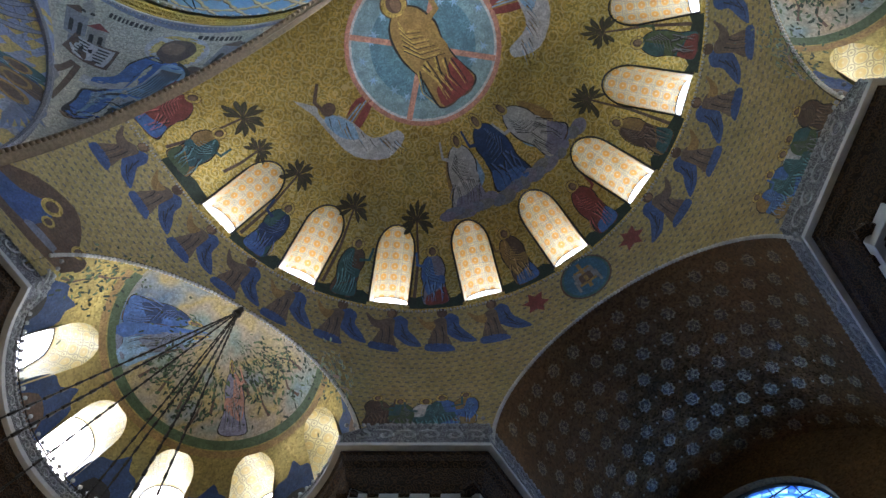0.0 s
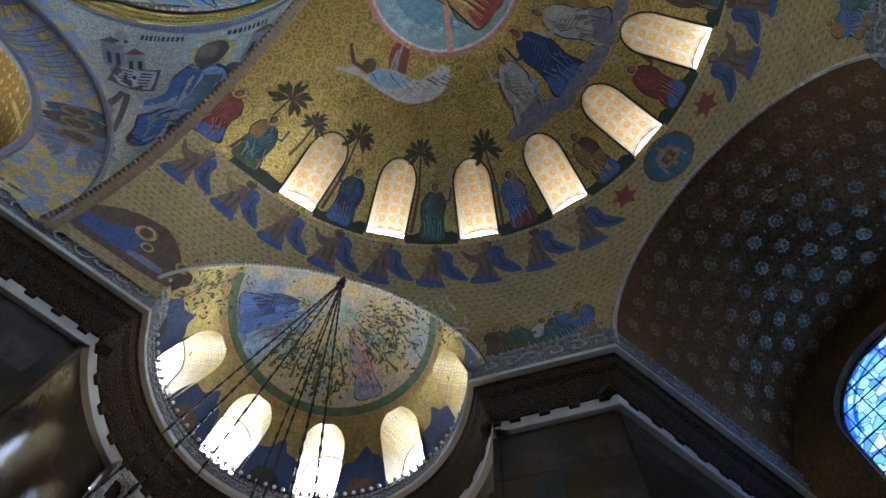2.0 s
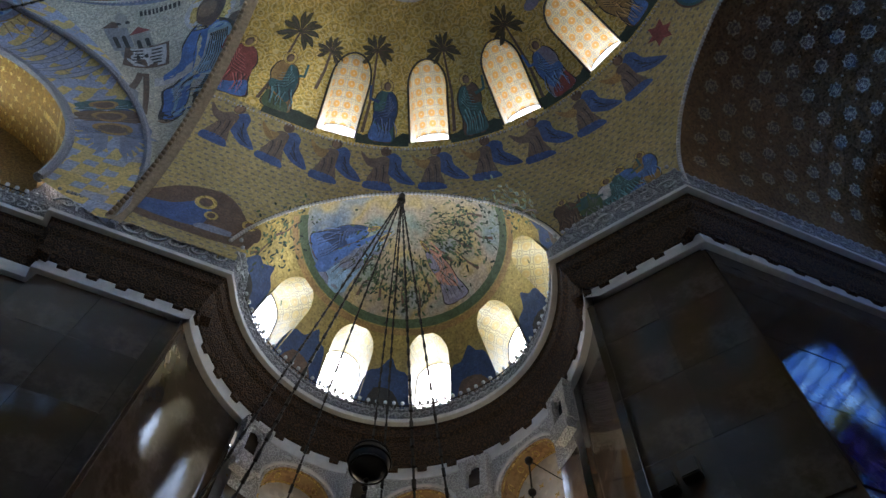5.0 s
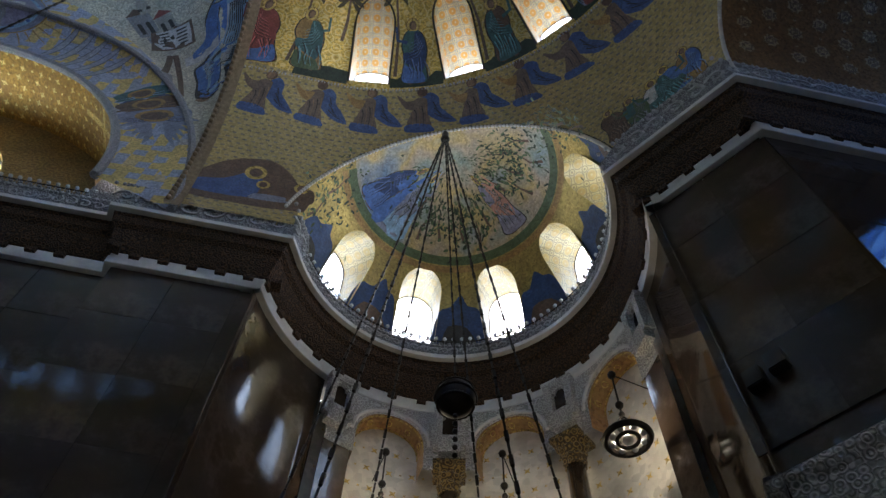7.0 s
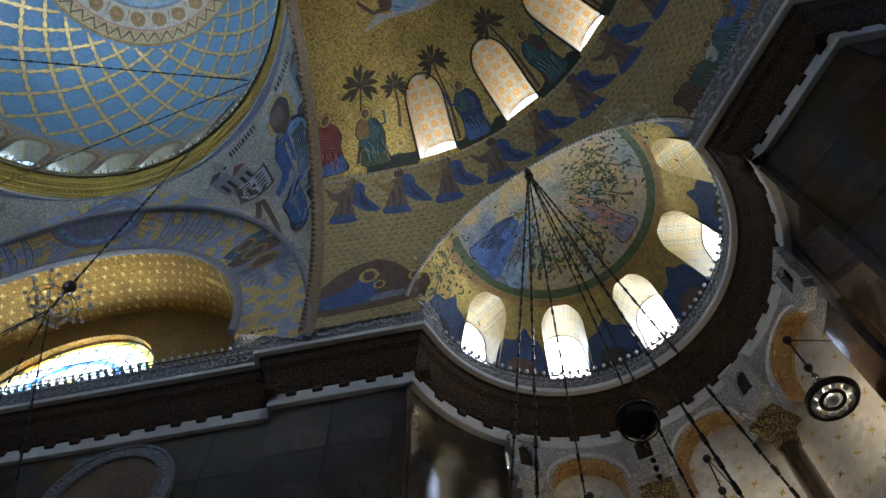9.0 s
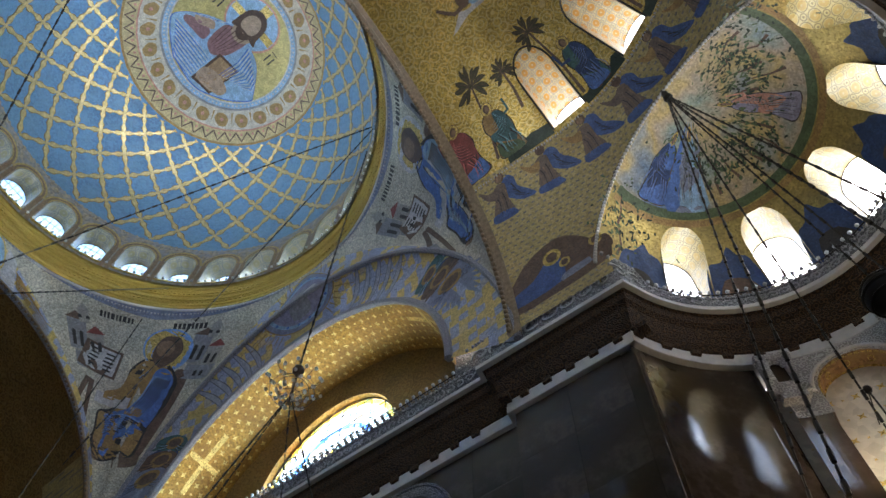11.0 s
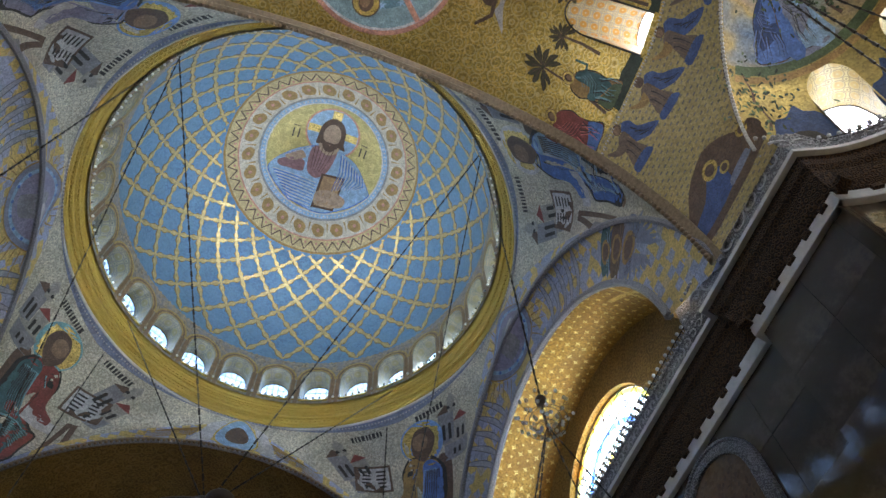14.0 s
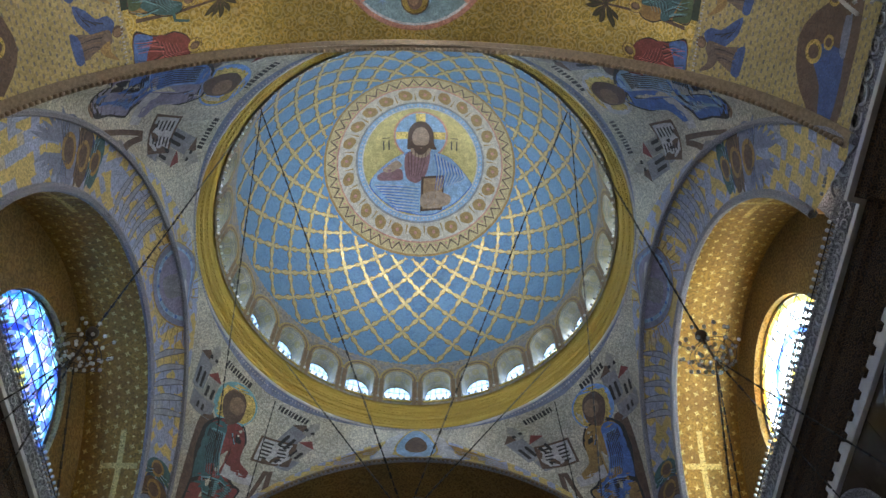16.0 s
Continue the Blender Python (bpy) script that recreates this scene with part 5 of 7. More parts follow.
top = Sheet(dome_plan, 0.0, 0.0, 1, 0, (0, 0, 46))
m_ring = tint("medallion_cream", (0.62, 0.55, 0.44))
disc_rings(dome, top, [(7.55, M_OCHRE), (7.4, tint("medallion_tan", (0.6, 0.46, 0.22))), (6.62, M_PINK), (6.52, m_ring), (5.2, M_GREY), (5.05, M_PALE), (4.72, M_WHITE), (4.62, tint("medallion_gold", (0.55, 0.45, 0.18), 0.42, 0.4))], "dome_medallion", "great round medallion at the dome's crown")
bm = bmesh.new()
for k in range(48):
    a0, a1 = math.tau * k / 48, math.tau * (k + 0.5) / 48
    a2 = math.tau * (k + 1) / 48
    c = lambda r, a: (r * math.cos(a), r * math.sin(a))
    lay(bm, top, strip([c(6.72, a0), c(7.3, a1), c(6.72, a2)], 0.12), 0.07, 4)
    lay(bm, top, oval(*c(6.85, a1), 0.1, 0.1, 8), 0.072, 2)
    if k % 2:
        lay(bm, top, wavy(rng, [c(5.45, a0), c(5.9, a0 - 0.03), c(6.35, a1 - 0.02), c(6.3, a2), c(5.8, a2 + 0.02), c(5.5, a1 + 0.03)], 0.06, 2), 0.07, 1)
        lay(bm, top, oval(*c(5.9, a1), 0.14, 0.14, 10), 0.076, 2)
    else:
        lay(bm, top, strip([c(5.4, a1), c(6.1, a1)], 0.14, 0.02), 0.07, 1)
for k in range(96):
    a = math.tau * k / 96
    lay(bm, top, oval(4.88 * math.cos(a), 4.88 * math.sin(a), 0.08, 0.08, 8), 0.07, 3)
part("medallion_ornament", bm, [M_OCHRE, M_OCHRE, M_PINK, M_WHITE, M_BROWN], dome)
# half-length robed form in the medallion, as plain shapes
bm = bmesh.new()
P = lambda l: [(a, b) for a, b in l]
mats = [M_PALE, M_BLUE, M_RED, M_LINE, M_GOLD, M_FLESH, tint("mosaic_dark_brown", (0.1, 0.05, 0.03)), M_PINK, M_OCHRE, M_WHITE, M_NAVY, tint("mosaic_pale_tan", (0.46, 0.31, 0.21)), tint("mosaic_plum", (0.3, 0.15, 0.16)), tint("mosaic_book_brown", (0.42, 0.25, 0.13))]
lay(bm, top, oval(0.05, 2.15, 2.2, 2.2, 36), 0.065, 7)
lay(bm, top, oval(0.05, 2.15, 2.05, 2.05, 36), 0.07, 0)
lay(bm, top, [(-0.3, 2.2), (0.4, 2.2), (0.45, 4.15), (-0.35, 4.15)], 0.075, 4)
lay(bm, top, [(-1.95, 1.85), (2.05, 1.85), (2.05, 2.5), (-1.95, 2.5)], 0.077, 4)
body = [(-4.1, -1.9), (-3.6, -1.0), (-2.4, 0.0), (-0.8, 0.75), (0.9, 0.75), (2.5, 0.2), (3.9, -1.3), (4.15, -1.9), (3.0, -3.3), (1.3, -4.35), (0, -4.5), (-2.0, -4.0), (-3.4, -2.9)]
lay(bm, top, flowing([(a * 1.02, b * 1.02) for a, b in body]), 0.08, 1)
lay(bm, top, flowing(body), 0.085, 0)
lay(bm, top, flowing([(-1.2, 0.45), (-0.5, 0.85), (0.75, 0.85), (0.75, -0.2), (0.45, -1.3), (-0.3, -2.0), (-1.1, -1.6), (-1.3, -0.6)]), 0.09, 12)
lay(bm, top, flowing([(-4.0, -1.9), (-3.0, -1.9), (-1.4, -2.1), (0.1, -2.4), (0.0, -4.35), (-1.9, -3.9), (-3.3, -2.9)]), 0.0905, 0)
lay(bm, top, flowing([(-3.5, -1.15), (-2.2, -0.6), (-1.5, -0.9), (-1.5, -1.7), (-2.6, -1.7), (-3.4, -1.6)]), 0.093, 12)
lay(bm, top, flowing([(-3.1, -0.75), (-2.6, -0.35), (-1.9, 0.0), (-1.5, -0.5), (-2.2, -0.95), (-2.8, -1.0)]), 0.094, 11)
lay(bm, top, [(0.1, -1.45), (2.05, -1.25), (1.85, -4.1), (0.0, -4.3)], 0.096, 6)
lay(bm, top, [(0.3, -1.6), (1.9, -1.45), (1.72, -3.95), (0.2, -4.1)], 0.1, 13)
lay(bm, top, flowing([(0.1, -3.0), (1.2, -2.6), (2.5, -2.9), (2.4, -3.6), (1.2, -4.0), (0.1, -3.9)]), 0.104, 11)
# folds of the mantle, falling from each shoulder
for k in range(9):
    x0, d = 1.2 + 0.27 * k, 0.05 * k
    for off, m, w in ((0, 1, 0.1), (0.13, 9, 0.07)):
        lay(bm, top, strip([(x0 + off, 0.55 - 0.16 * k), (x0 + 0.25 + off, -0.9 - d), (x0 + 0.05 + off - d, -2.6 + 0.1 * k)], w, 0.03), 0.108 + 0.0004 * k, m)
    y0 = -2.15 - 0.24 * k
    for off, m, w in ((0, 1, 0.1), (0.11, 9, 0.07)):
        lay(bm, top, strip([(-3.75 + 0.2 * k, y0 + 0.1 + off), (-1.9, y0 - 0.1 + off), (-0.1, y0 - 0.32 + off)], w, 0.04), 0.108 + 0.0004 * k, m)
    lay(bm, top, strip([(-1.35 + 0.04 * k, 0.5 + 0.02 * k), (-2.1 - 0.08 * k, -0.1 - 0.03 * k), (-2.9 - 0.08 * k, -0.6 - 0.03 * k)], 0.06, 0.03), 0.0925 + 0.0001 * k, (1, 9)[k % 2])
for k in range(6):
    lay(bm, top, strip([(-1.0 + 0.3 * k, 0.7), (-0.95 + 0.25 * k, -0.4), (-0.9 + 0.18 * k, -1.4)], 0.06, 0.03), 0.107, 6)
lay(bm, top, flowing([(-0.75, 1.2), (0.85, 1.2), (0.7, 0.45), (0.05, 0.15), (-0.6, 0.45)]), 0.099, 11)
lay(bm, top, flowing([(-0.95, 2.2), (-1.05, 1.4), (-1.05, 0.95), (-0.75, 1.0), (-0.6, 1.5)]), 0.1005, 6)
lay(bm, top, flowing([(1.05, 2.2), (1.15, 1.4), (1.35, 0.95), (0.85, 1.0), (0.7, 1.5)]), 0.1005, 6)
lay(bm, top, oval(0.05, 2.05, 1.05, 1.42, 28), 0.1, 6)
lay(bm, top, oval(0.05, 1.95, 0.7, 0.98, 28), 0.106, 11)
lay(bm, top, flowing([(-0.66, 1.5), (-0.3, 1.3), (0.4, 1.3), (0.76, 1.5), (0.5, 0.7), (0.05, 0.45), (-0.4, 0.7)]), 0.108, 6)
part("medallion_form", bm, mats, dome, "blue-robed half-length form laid in plain mosaic shapes")
bm = bmesh.new()
for x0 in (-2.95, 2.55):
    for dx in (0, 0.42):
        lay(bm, top, strip([(x0 + dx, 0.95), (x0 + dx, 1.75)], 0.11), 0.066, 0)
    lay(bm, top, strip([(x0 - 0.1, 2.0), (x0 + 0.5, 2.0)], 0.07), 0.066, 0)
part("lettering_bars", bm, M_LINE, dome)

# ---- pendentive pictures ----
def pendentive_by_height(th, z):
    a, b = 0.0, 1.0
    for _ in range(28):
        m = (a + b) / 2
        if pendentive(th, m).z > z:
            a = m
        else:
            b = m
    return pendentive(th, (a + b) / 2)


M_STONE = tint("mosaic_stone", (0.38, 0.35, 0.31))
for q in range(4):
    th = 45 + 90 * q
    r = random.Random(20 + q)
    pen = bpy.data.objects["pendentive" + ("" if q == 0 else ".%03d" % q)]
    Q = lambda dth, z, turn=0.0: Sheet(pendentive_by_height, th + dth, z, 1, turn, (0, 0, 20))
    col = [(M_OCHRE, M_BLUE), (M_RED, M_TEAL), (M_LILAC, M_BLUE), (M_BLUE, M_PALE)][q]
    side = [-1, 1, 1, -1][q]
    bm = bmesh.new()
    sh = Q(0, 37.7, [-16, 18, 12, -6][q])
    sh.du, sh.dv = sh.du / 1.4, sh.dv / 1.32
    X = lambda l: [(side * a, b) for a, b in l]
    mats = [col[0], col[1], M_BROWN, M_GOLD, M_LINE, M_GREY, M_WHITE, M_RED, M_FLESH, LIGHTER.get(col[1].name, M_WHITE)]
    # chair, robe, mantle, knees, feet
    lay(bm, sh, X([(-2.35, -3.3), (-0.9, -3.9), (-0.5, -3.2), (-1.9, -2.6)]), 0.011, 2)
    lay(bm, sh, flowing(X([(-2.1, -2.8), (-1.2, -2.9), (-0.9, 0.9), (-1.2, 1.5), (-1.75, 0.9)])), 0.012, 2)
    lay(bm, sh, flowing(X([(-1.65, -2.9), (-0.7, -3.5), (0.3, -3.9), (1.15, -3.7), (1.2, -2.6), (1.35, -1.6), (0.7, -1.2), (0.6, -0.2), (0.75, 0.7), (0.3, 1.4), (-0.6, 1.5), (-1.35, 0.9), (-1.55, -0.2), (-1.4, -1.4)])), 0.018, 4)
    lay(bm, sh, flowing(X([(-1.5, -2.9), (-0.7, -3.4), (0.3, -3.8), (1.05, -3.6), (1.1, -2.6), (1.25, -1.65), (0.6, -1.25), (0.5, -0.2), (0.65, 0.7), (0.25, 1.3), (-0.6, 1.4), (-1.25, 0.8), (-1.4, -0.2), (-1.3, -1.4)])), 0.022, 0)
    lay(bm, sh, flowing(X([(-1.2, 0.8), (-0.6, 1.3), (-0.25, 1.0), (-0.35, -0.1), (-0.1, -1.0), (0.9, -1.5), (1.2, -1.9), (0.7, -2.5), (0.5, -3.4), (-0.1, -3.5), (-0.2, -2.5), (-1.1, -2.2), (-1.4, -1.0)])), 0.026, 1)
    lay(bm, sh, flowing(X([(0.2, -3.75), (0.5, -4.0), (1.1, -3.95), (0.9, -3.7)])), 0.025, 8)
    for k in range(9):
        f = k / 8
        for off, m in ((0, 4), (0.09, 9)):
            lay(bm, sh, strip(X([(-1.0 + 0.6 * f + off, 0.9 - 0.1 * f), (-1.15 + 0.75 * f + off, -0.3), (-1.1 + 0.9 * f + off, -1.1 - 0.2 * f)]), 0.06, 0.025), 0.031 + 0.0003 * k, m)
            lay(bm, sh, strip(X([(-0.9 + 0.2 * f, -1.5 - 0.7 * f + off), (0.1 + 0.1 * f, -1.45 - 0.75 * f + off), (1.0 - 0.3 * f, -1.75 - 0.9 * f + off)]), 0.07, 0.025), 0.031 + 0.0003 * k, m)
            lay(bm, sh, strip(X([(0.0 + 0.1 * f, 0.9 - 0.3 * f), (0.1 + 0.35 * f + off, 0.2 - 0.3 * f), (0.05 + 0.45 * f + off, -0.9)]), 0.05, 0.02), 0.0245 + 0.0001 * k, m)
    lay(bm, sh, oval(-side * 0.2, 2.1, 0.98, 0.98, 28), 0.015, 9)
    lay(bm, sh, oval(-side * 0.2, 2.1, 0.9, 0.9, 28), 0.0165, 3)
    lay(bm, sh, flowing(X([(-0.75, 2.3), (-0.4, 2.75), (0.1, 2.65), (0.3, 2.2), (0.2, 1.5), (-0.3, 1.2), (-0.65, 1.7)])), 0.03, 2)
    lay(bm, sh, flowing(X([(-0.4, 2.3), (-0.1, 2.5), (0.2, 2.3), (0.22, 1.9), (0.0, 1.7), (-0.35, 1.85)])), 0.036, 8)
    # arm, scroll on the knees, reading desk with a leaf of writing
    lay(bm, sh, flowing(X([(0.1, 1.0), (0.65, 0.7), (0.75, -0.2), (1.35, -0.6), (1.3, -0.95), (0.4, -0.7), (0.1, 0.1)])), 0.0345, 0)
    lay(bm, sh, X([(0.0, -1.1), (1.7, -1.3), (1.75, -0.75), (0.05, -0.55)]), 0.0335, 6)
    lay(bm, sh, X([(1.7, -3.9), (1.95, -3.9), (2.25, -0.4), (2.0, -0.4)]), 0.02, 2)
    lay(bm, sh, X([(2.7, -3.7), (2.95, -3.7), (2.45, -0.4), (2.2, -0.4)]), 0.0205, 2)
    lay(bm, sh, X([(1.2, 0.0), (3.0, -0.1), (2.9, 1.2), (1.3, 1.25)]), 0.021, 2)
    lay(bm, sh, X([(1.32, 0.1), (2.88, 0.02), (2.8, 1.1), (1.4, 1.15)]), 0.025, 6)
    for k in range(5):
        y0 = 0.22 + 0.18 * k
        for x0 in (1.5, 2.2):
            lay(bm, sh, X([(x0, y0), (x0 + 0.5, y0 - 0.02), (x0 + 0.5, y0 + 0.06), (x0, y0 + 0.08)]), 0.028, 4)
    lay(bm, sh, X([(2.2, -3.6), (4.0, -3.3), (3.9, -1.9), (2.3, -2.1)]), 0.0125, 5)
    lay(bm, sh, X([(2.3, -2.1), (3.9, -1.9), (4.1, -1.6), (2.6, -1.75)]), 0.0135, 6)
    part("mosaic_evangelist", bm, mats, pen)
    # painted buildings on both sides
    for sx in (-1, 1):
        bm = bmesh.new()
        s2 = Q(sx * 18.5, 40.2, sx * 8)
        for j, (x0, y0, w, h) in enumerate(((-0.7, -1.3, 1.2, 1.9), (0.45, -1.5, 1.0, 1.4), (0.1, -2.4, 2.2, 1.0), (-0.2, 0.5, 0.6, 0.7))):
            lay(bm, s2, [(x0 - w / 2, y0), (x0 + w / 2, y0), (x0 + w / 2, y0 + h), (x0 - w / 2, y0 + h)], 0.012 + 0.003 * j, j % 2)
            lay(bm, s2, [(x0 - w / 2 - 0.1, y0 + h), (x0 + w / 2 + 0.1, y0 + h), (x0, y0 + h + 0.5)], 0.016 + 0.003 * j, 2 if j == 1 else 4 if j == 0 else 1)
            for i in (-1, 1):
                lay(bm, s2, [(a + x0 + 0.24 * i, b) for a, b in arch_outline(0.12, y0 + 0.25, y0 + h * 0.65, 6)], 0.03, 3)
        part("mosaic_buildings", bm, [M_GREY, M_STONE, M_RED, M_LINE, M_BROWN], pen)
        bm = bmesh.new()
        s3 = Q(sx * 10.5, 41.2, -sx * 2)
        x0 = -1.1
        while x0 < 1.1:
            w = r.uniform(0.1, 0.22)
            lay(bm, s3, [(x0, -0.18), (x0 + w, -0.18), (x0 + w, 0.2), (x0, 0.2)], 0.014, 0)
            x0 += w + 0.09
        part("lettering_bars", bm, M_LINE, pen)
    # blue border under the cornice
    bm = grid(lambda a, v: pendentive(a, 0.005 + v) + (Vector((0, 0, 30)) - pendentive(a, 0.01)).normalized() * 0.03, span(th - 45, th + 45, 48), (0, 0.35 / 9))
    part("blue_border", bm, M_GREYBLUE, pen)
    bm = bmesh.new()
    for k in range(90):
        p = pendentive(th - 44.5 + k * 89 / 89, 0.024)
        ball(bm, p + (Vector((0, 0, 30)) - p).normalized() * 0.04, 0.06, 5)
    tagged(part("border_pearls", bm, M_WHITE, pen), kind="stuff")

# blue and yellow band over the near and far arches, with a pale disc and rays
for q in (1,):
    def band_at(a, v):
        p = pendentive(a, 1)
        L = max(2.0, (pendentive(a, 0.0) - p).length)
        d = pendentive(a, max(0.06, 1 - 2.6 * v / L))
        return d + (Vector((0, 0, 24)) - d).normalized() * 0.06
    bm = grid(band_at, span(90 * q - 44.5, 90 * q + 44.5, 80), span(0, 1, 16))
    ob = structure(part("far_arch_band", bm, BLUE_BAND, smooth=True), "blue and yellow mosaic band over the far arch", "arch")
    fs = Sheet(pendentive, 90, 0.5, -1, 0, (0, 0, 20))
    disc_rings(ob, fs, [(1.4, M_GOLD), (1.28, M_PALE), (0.75, M_BROWN)], "arch_disc", "small round emblem over the arch", 0.09)
    bm = bmesh.new()
    lay(bm, fs, [(-2.3, -1.1), (-1.3, -1.0), (-1.3, 1.1), (-2.3, 0.7)], 0.08, 0)
    lay(bm, fs, [(1.3, -1.0), (2.3, -1.1), (2.3, 0.7), (1.3, 1.1)], 0.08, 0)
    for sx in (-1, 1):
        for k in range(9):
            a = -0.5 + k * 0.12
            lay(bm, fs, strip([(sx * 2.4, 0.1 * k - 0.6), (sx * 5.0, 0.1 * k - 0.9 - abs(a))], 0.09, 0.04), 0.085, 1)
    part("arch_rays", bm, [M_WHITE, M_OCHRE], ob)
    bm = bmesh.new()
    for k in range(64):
        bar(bm, pendentive(45 + k * 90 / 64, 1), pendentive(45 + (k + 1) * 90 / 64, 1), 0.14, 6)
    part("arch_edging", bm, EDGING, ob)

# ---- side arch bands: winged emblems, boats, medallion ----
M_SILVERY, M_SLATE = tint("mosaic_silvery_blue", (0.38, 0.4, 0.48)), tint("mosaic_slate", (0.16, 0.16, 0.2))
for i, s in enumerate((1, -1)):
    ob = bpy.data.objects["side_arch_band" + ("" if i == 0 else ".001")]
    def band_at(a, v, s=s):
        p, q = side_curve_a(s, a), side_curve_b(s, a)
        return p.lerp(q, v) + Vector((s * 0.35, 0, 0.35)) * math.sin(math.pi * v) * math.sin(radians(a))
    B = lambda a, v, turn=0.0: Sheet(band_at, a, v, -1, turn, (0, 0, 20))
    r = random.Random(31 + i)
    for a0 in (35, 145):
        bm = bmesh.new()
        way = 1 if a0 < 90 else -1
        for k, (da, m, big) in enumerate(((5.5, 2, 0.85), (0.3, 1, 1.0), (-5.2, 0, 1.15))):
            sh = B(a0 + way * da, 0.45)
            W = lambda l: [(s * way * a * big, b * big) for a, b in l]
            for g in (1, -1):
                for j in range(6):
                    x0 = 0.15 + 0.24 * j
                    tip = (x0 + 0.55 + 0.1 * j, g * (1.55 - 0.2 * j))
                    lay(bm, sh, flowing(W([(x0 - 0.25, g * 0.3), (x0 + 0.15, g * (1.05 - 0.12 * j)), tip, (x0 + 0.4, g * (0.85 - 0.12 * j)), (x0 + 0.2, g * 0.2)]), 3), 0.012 + 0.012 * k + 0.0003 * j, 7 if k == 0 and j % 2 else m)
                lay(bm, sh, flowing(W([(-0.55, 0.0), (-0.5, g * 0.75), (-0.1, g * 1.35), (0.35, g * 1.3), (0.6, g * 0.8), (0.5, 0.0)])), 0.0145 + 0.012 * k, m)
                for j in range(5):
                    lay(bm, sh, strip(W([(0.1 + 0.08 * j, g * 0.35), (0.2 + 0.1 * j, g * 0.8), (0.15 + 0.13 * j, g * (1.2 - 0.06 * j))]), 0.05, 0.02), 0.0165 + 0.012 * k + 0.0002 * j, 5 + k if j % 2 else 8)
            lay(bm, sh, oval(0, 0, 0.5 * big, 0.72 * big), 0.019 + 0.012 * k, 3)
            lay(bm, sh, oval(0, 0, 0.33 * big, 0.52 * big), 0.021 + 0.012 * k, 4)
        part("mosaic_winged_emblem", bm, [M_GREYBLUE, M_BROWN, M_TEAL, M_OCHRE, M_BROWN, M_PALE, M_FLESH, M_NAVY, M_LINE], ob)
        bm = bmesh.new()
        for k in range(5):
            sh = B(a0 + (20 + 4 * k if a0 < 90 else -20 - 4 * k), 0.5)
            hull = [(-0.1, -1.4), (0.12, -1.3), (0.24, 0), (0.1, 1.3), (-0.1, 1.4), (-0.2, 0)]
            lay(bm, sh, flowing(hull), 0.012, 1)
            lay(bm, sh, flowing([(a * 0.72, b * 0.94) for a, b in hull]), 0.015, 0)
            for b in (-0.8, -0.2, 0.4, 0.9):
                lay(bm, sh, strip([(0.1, b), (0.42, b + 0.08), (0.75, b + 0.05)], 0.045, 0.02), 0.016, 1)
        part("mosaic_boats", bm, [M_SILVERY, M_SLATE], ob)
    # the band widens over the crown of the arch, up to the gilded cornice
    th0 = 0 if s > 0 else 180
    def crown_band(d, v, th0=th0):
        wide = 0.93 * max(0.02, math.cos(radians(d * 90 / 25)))
        p = pendentive(th0 + d, 1 - wide * v)
        return p + (Vector((0, 0, 24)) - p).normalized() * 0.03
    part("crown_band", grid(crown_band, span(-24, 24, 40), span(0, 1, 6)), BLUE_BAND, ob, smooth=True)
    def arch_crown(y, w, s=s, th0=th0):
        c = max(-0.99, min(0.99, -y / 13.4))
        if w >= 0:
            return band_at(math.degrees(math.acos(c)), w / 3.6)
        p = pendentive(th0 + (math.degrees(math.acos(c * s)) - 90) / 2, 1 + w / 3.1)
        return p + (Vector((0, 0, 24)) - p).normalized() * 0.03
    sh = Sheet(arch_crown, 0.2, -0.15, -1, 0, (0, 0, 24))
    disc_rings(ob, sh, [(2.75, M_OCHRE), (2.66, M_GREYBLUE), (2.3, M_PALE), (2.05, M_LILAC)], "arch_medallion", "round medallion with a pale blue rim", 0.03)
    bm = bmesh.new()
    lay(bm, sh, wavy(r, [(-0.7, -1.5), (0.7, -1.5), (0.6, 0.6), (0.0, 1.3), (-0.6, 0.6)], 0.14), 0.09, 0)
    lay(bm, sh, wavy(r, [(0.1, -0.3), (1.3, 0.0), (1.1, 1.0), (0.3, 0.7)], 0.12), 0.1, 1)
    for k in range(14):
        a = math.tau * k / 14
        lay(bm, sh, oval(2.18 * math.cos(a), 2.18 * math.sin(a), 0.12, 0.12, 8), 0.09, 3)
    for k in range(44):
        a = math.tau * k / 44
        if abs(math.cos(a)) > 0.55:
            lay(bm, sh, strip([(2.85 * math.cos(a), 2.85 * math.sin(a)), ((3.9 if k % 2 else 4.4) * math.cos(a), (3.9 if k % 2 else 4.4) * math.sin(a))], 0.1, 0.03), 0.05, 2)
    part("medallion_shapes", bm, [M_GREY, M_WHITE, M_OCHRE, M_BLUE], ob)
    # gold vault: quatrefoils, small diamonds and one large cross
    sv = bpy.data.objects["side_vault" + ("" if i == 0 else ".001")]
    def vault_at(a, x, s=s):
        return side_curve_b(s, a) + Vector((s * x, 0, 0))
    bm = bmesh.new()
    for j in range(58):
        for k in range(7):
            a, x = 4 + 172 * j / 57, 0.25 + 0.5 * k
            off = (k % 2) * 1.5
            sh = Sheet(vault_at, a + off, x, 1, 0, (0, 0, 27))
            w = 0.19
            if (j + k) % 2:
                lay(bm, sh, [(0, -0.085), (0.085, 0), (0, 0.085), (-0.085, 0)], 0.012, 0)
            else:
                lay(bm, sh, [(w * (1 if j2 % 2 else 0.42) * math.cos(math.tau * j2 / 8 + 0.39), w * (1 if j2 % 2 else 0.42) * math.sin(math.tau * j2 / 8 + 0.39)) for j2 in range(8)], 0.014, 0)
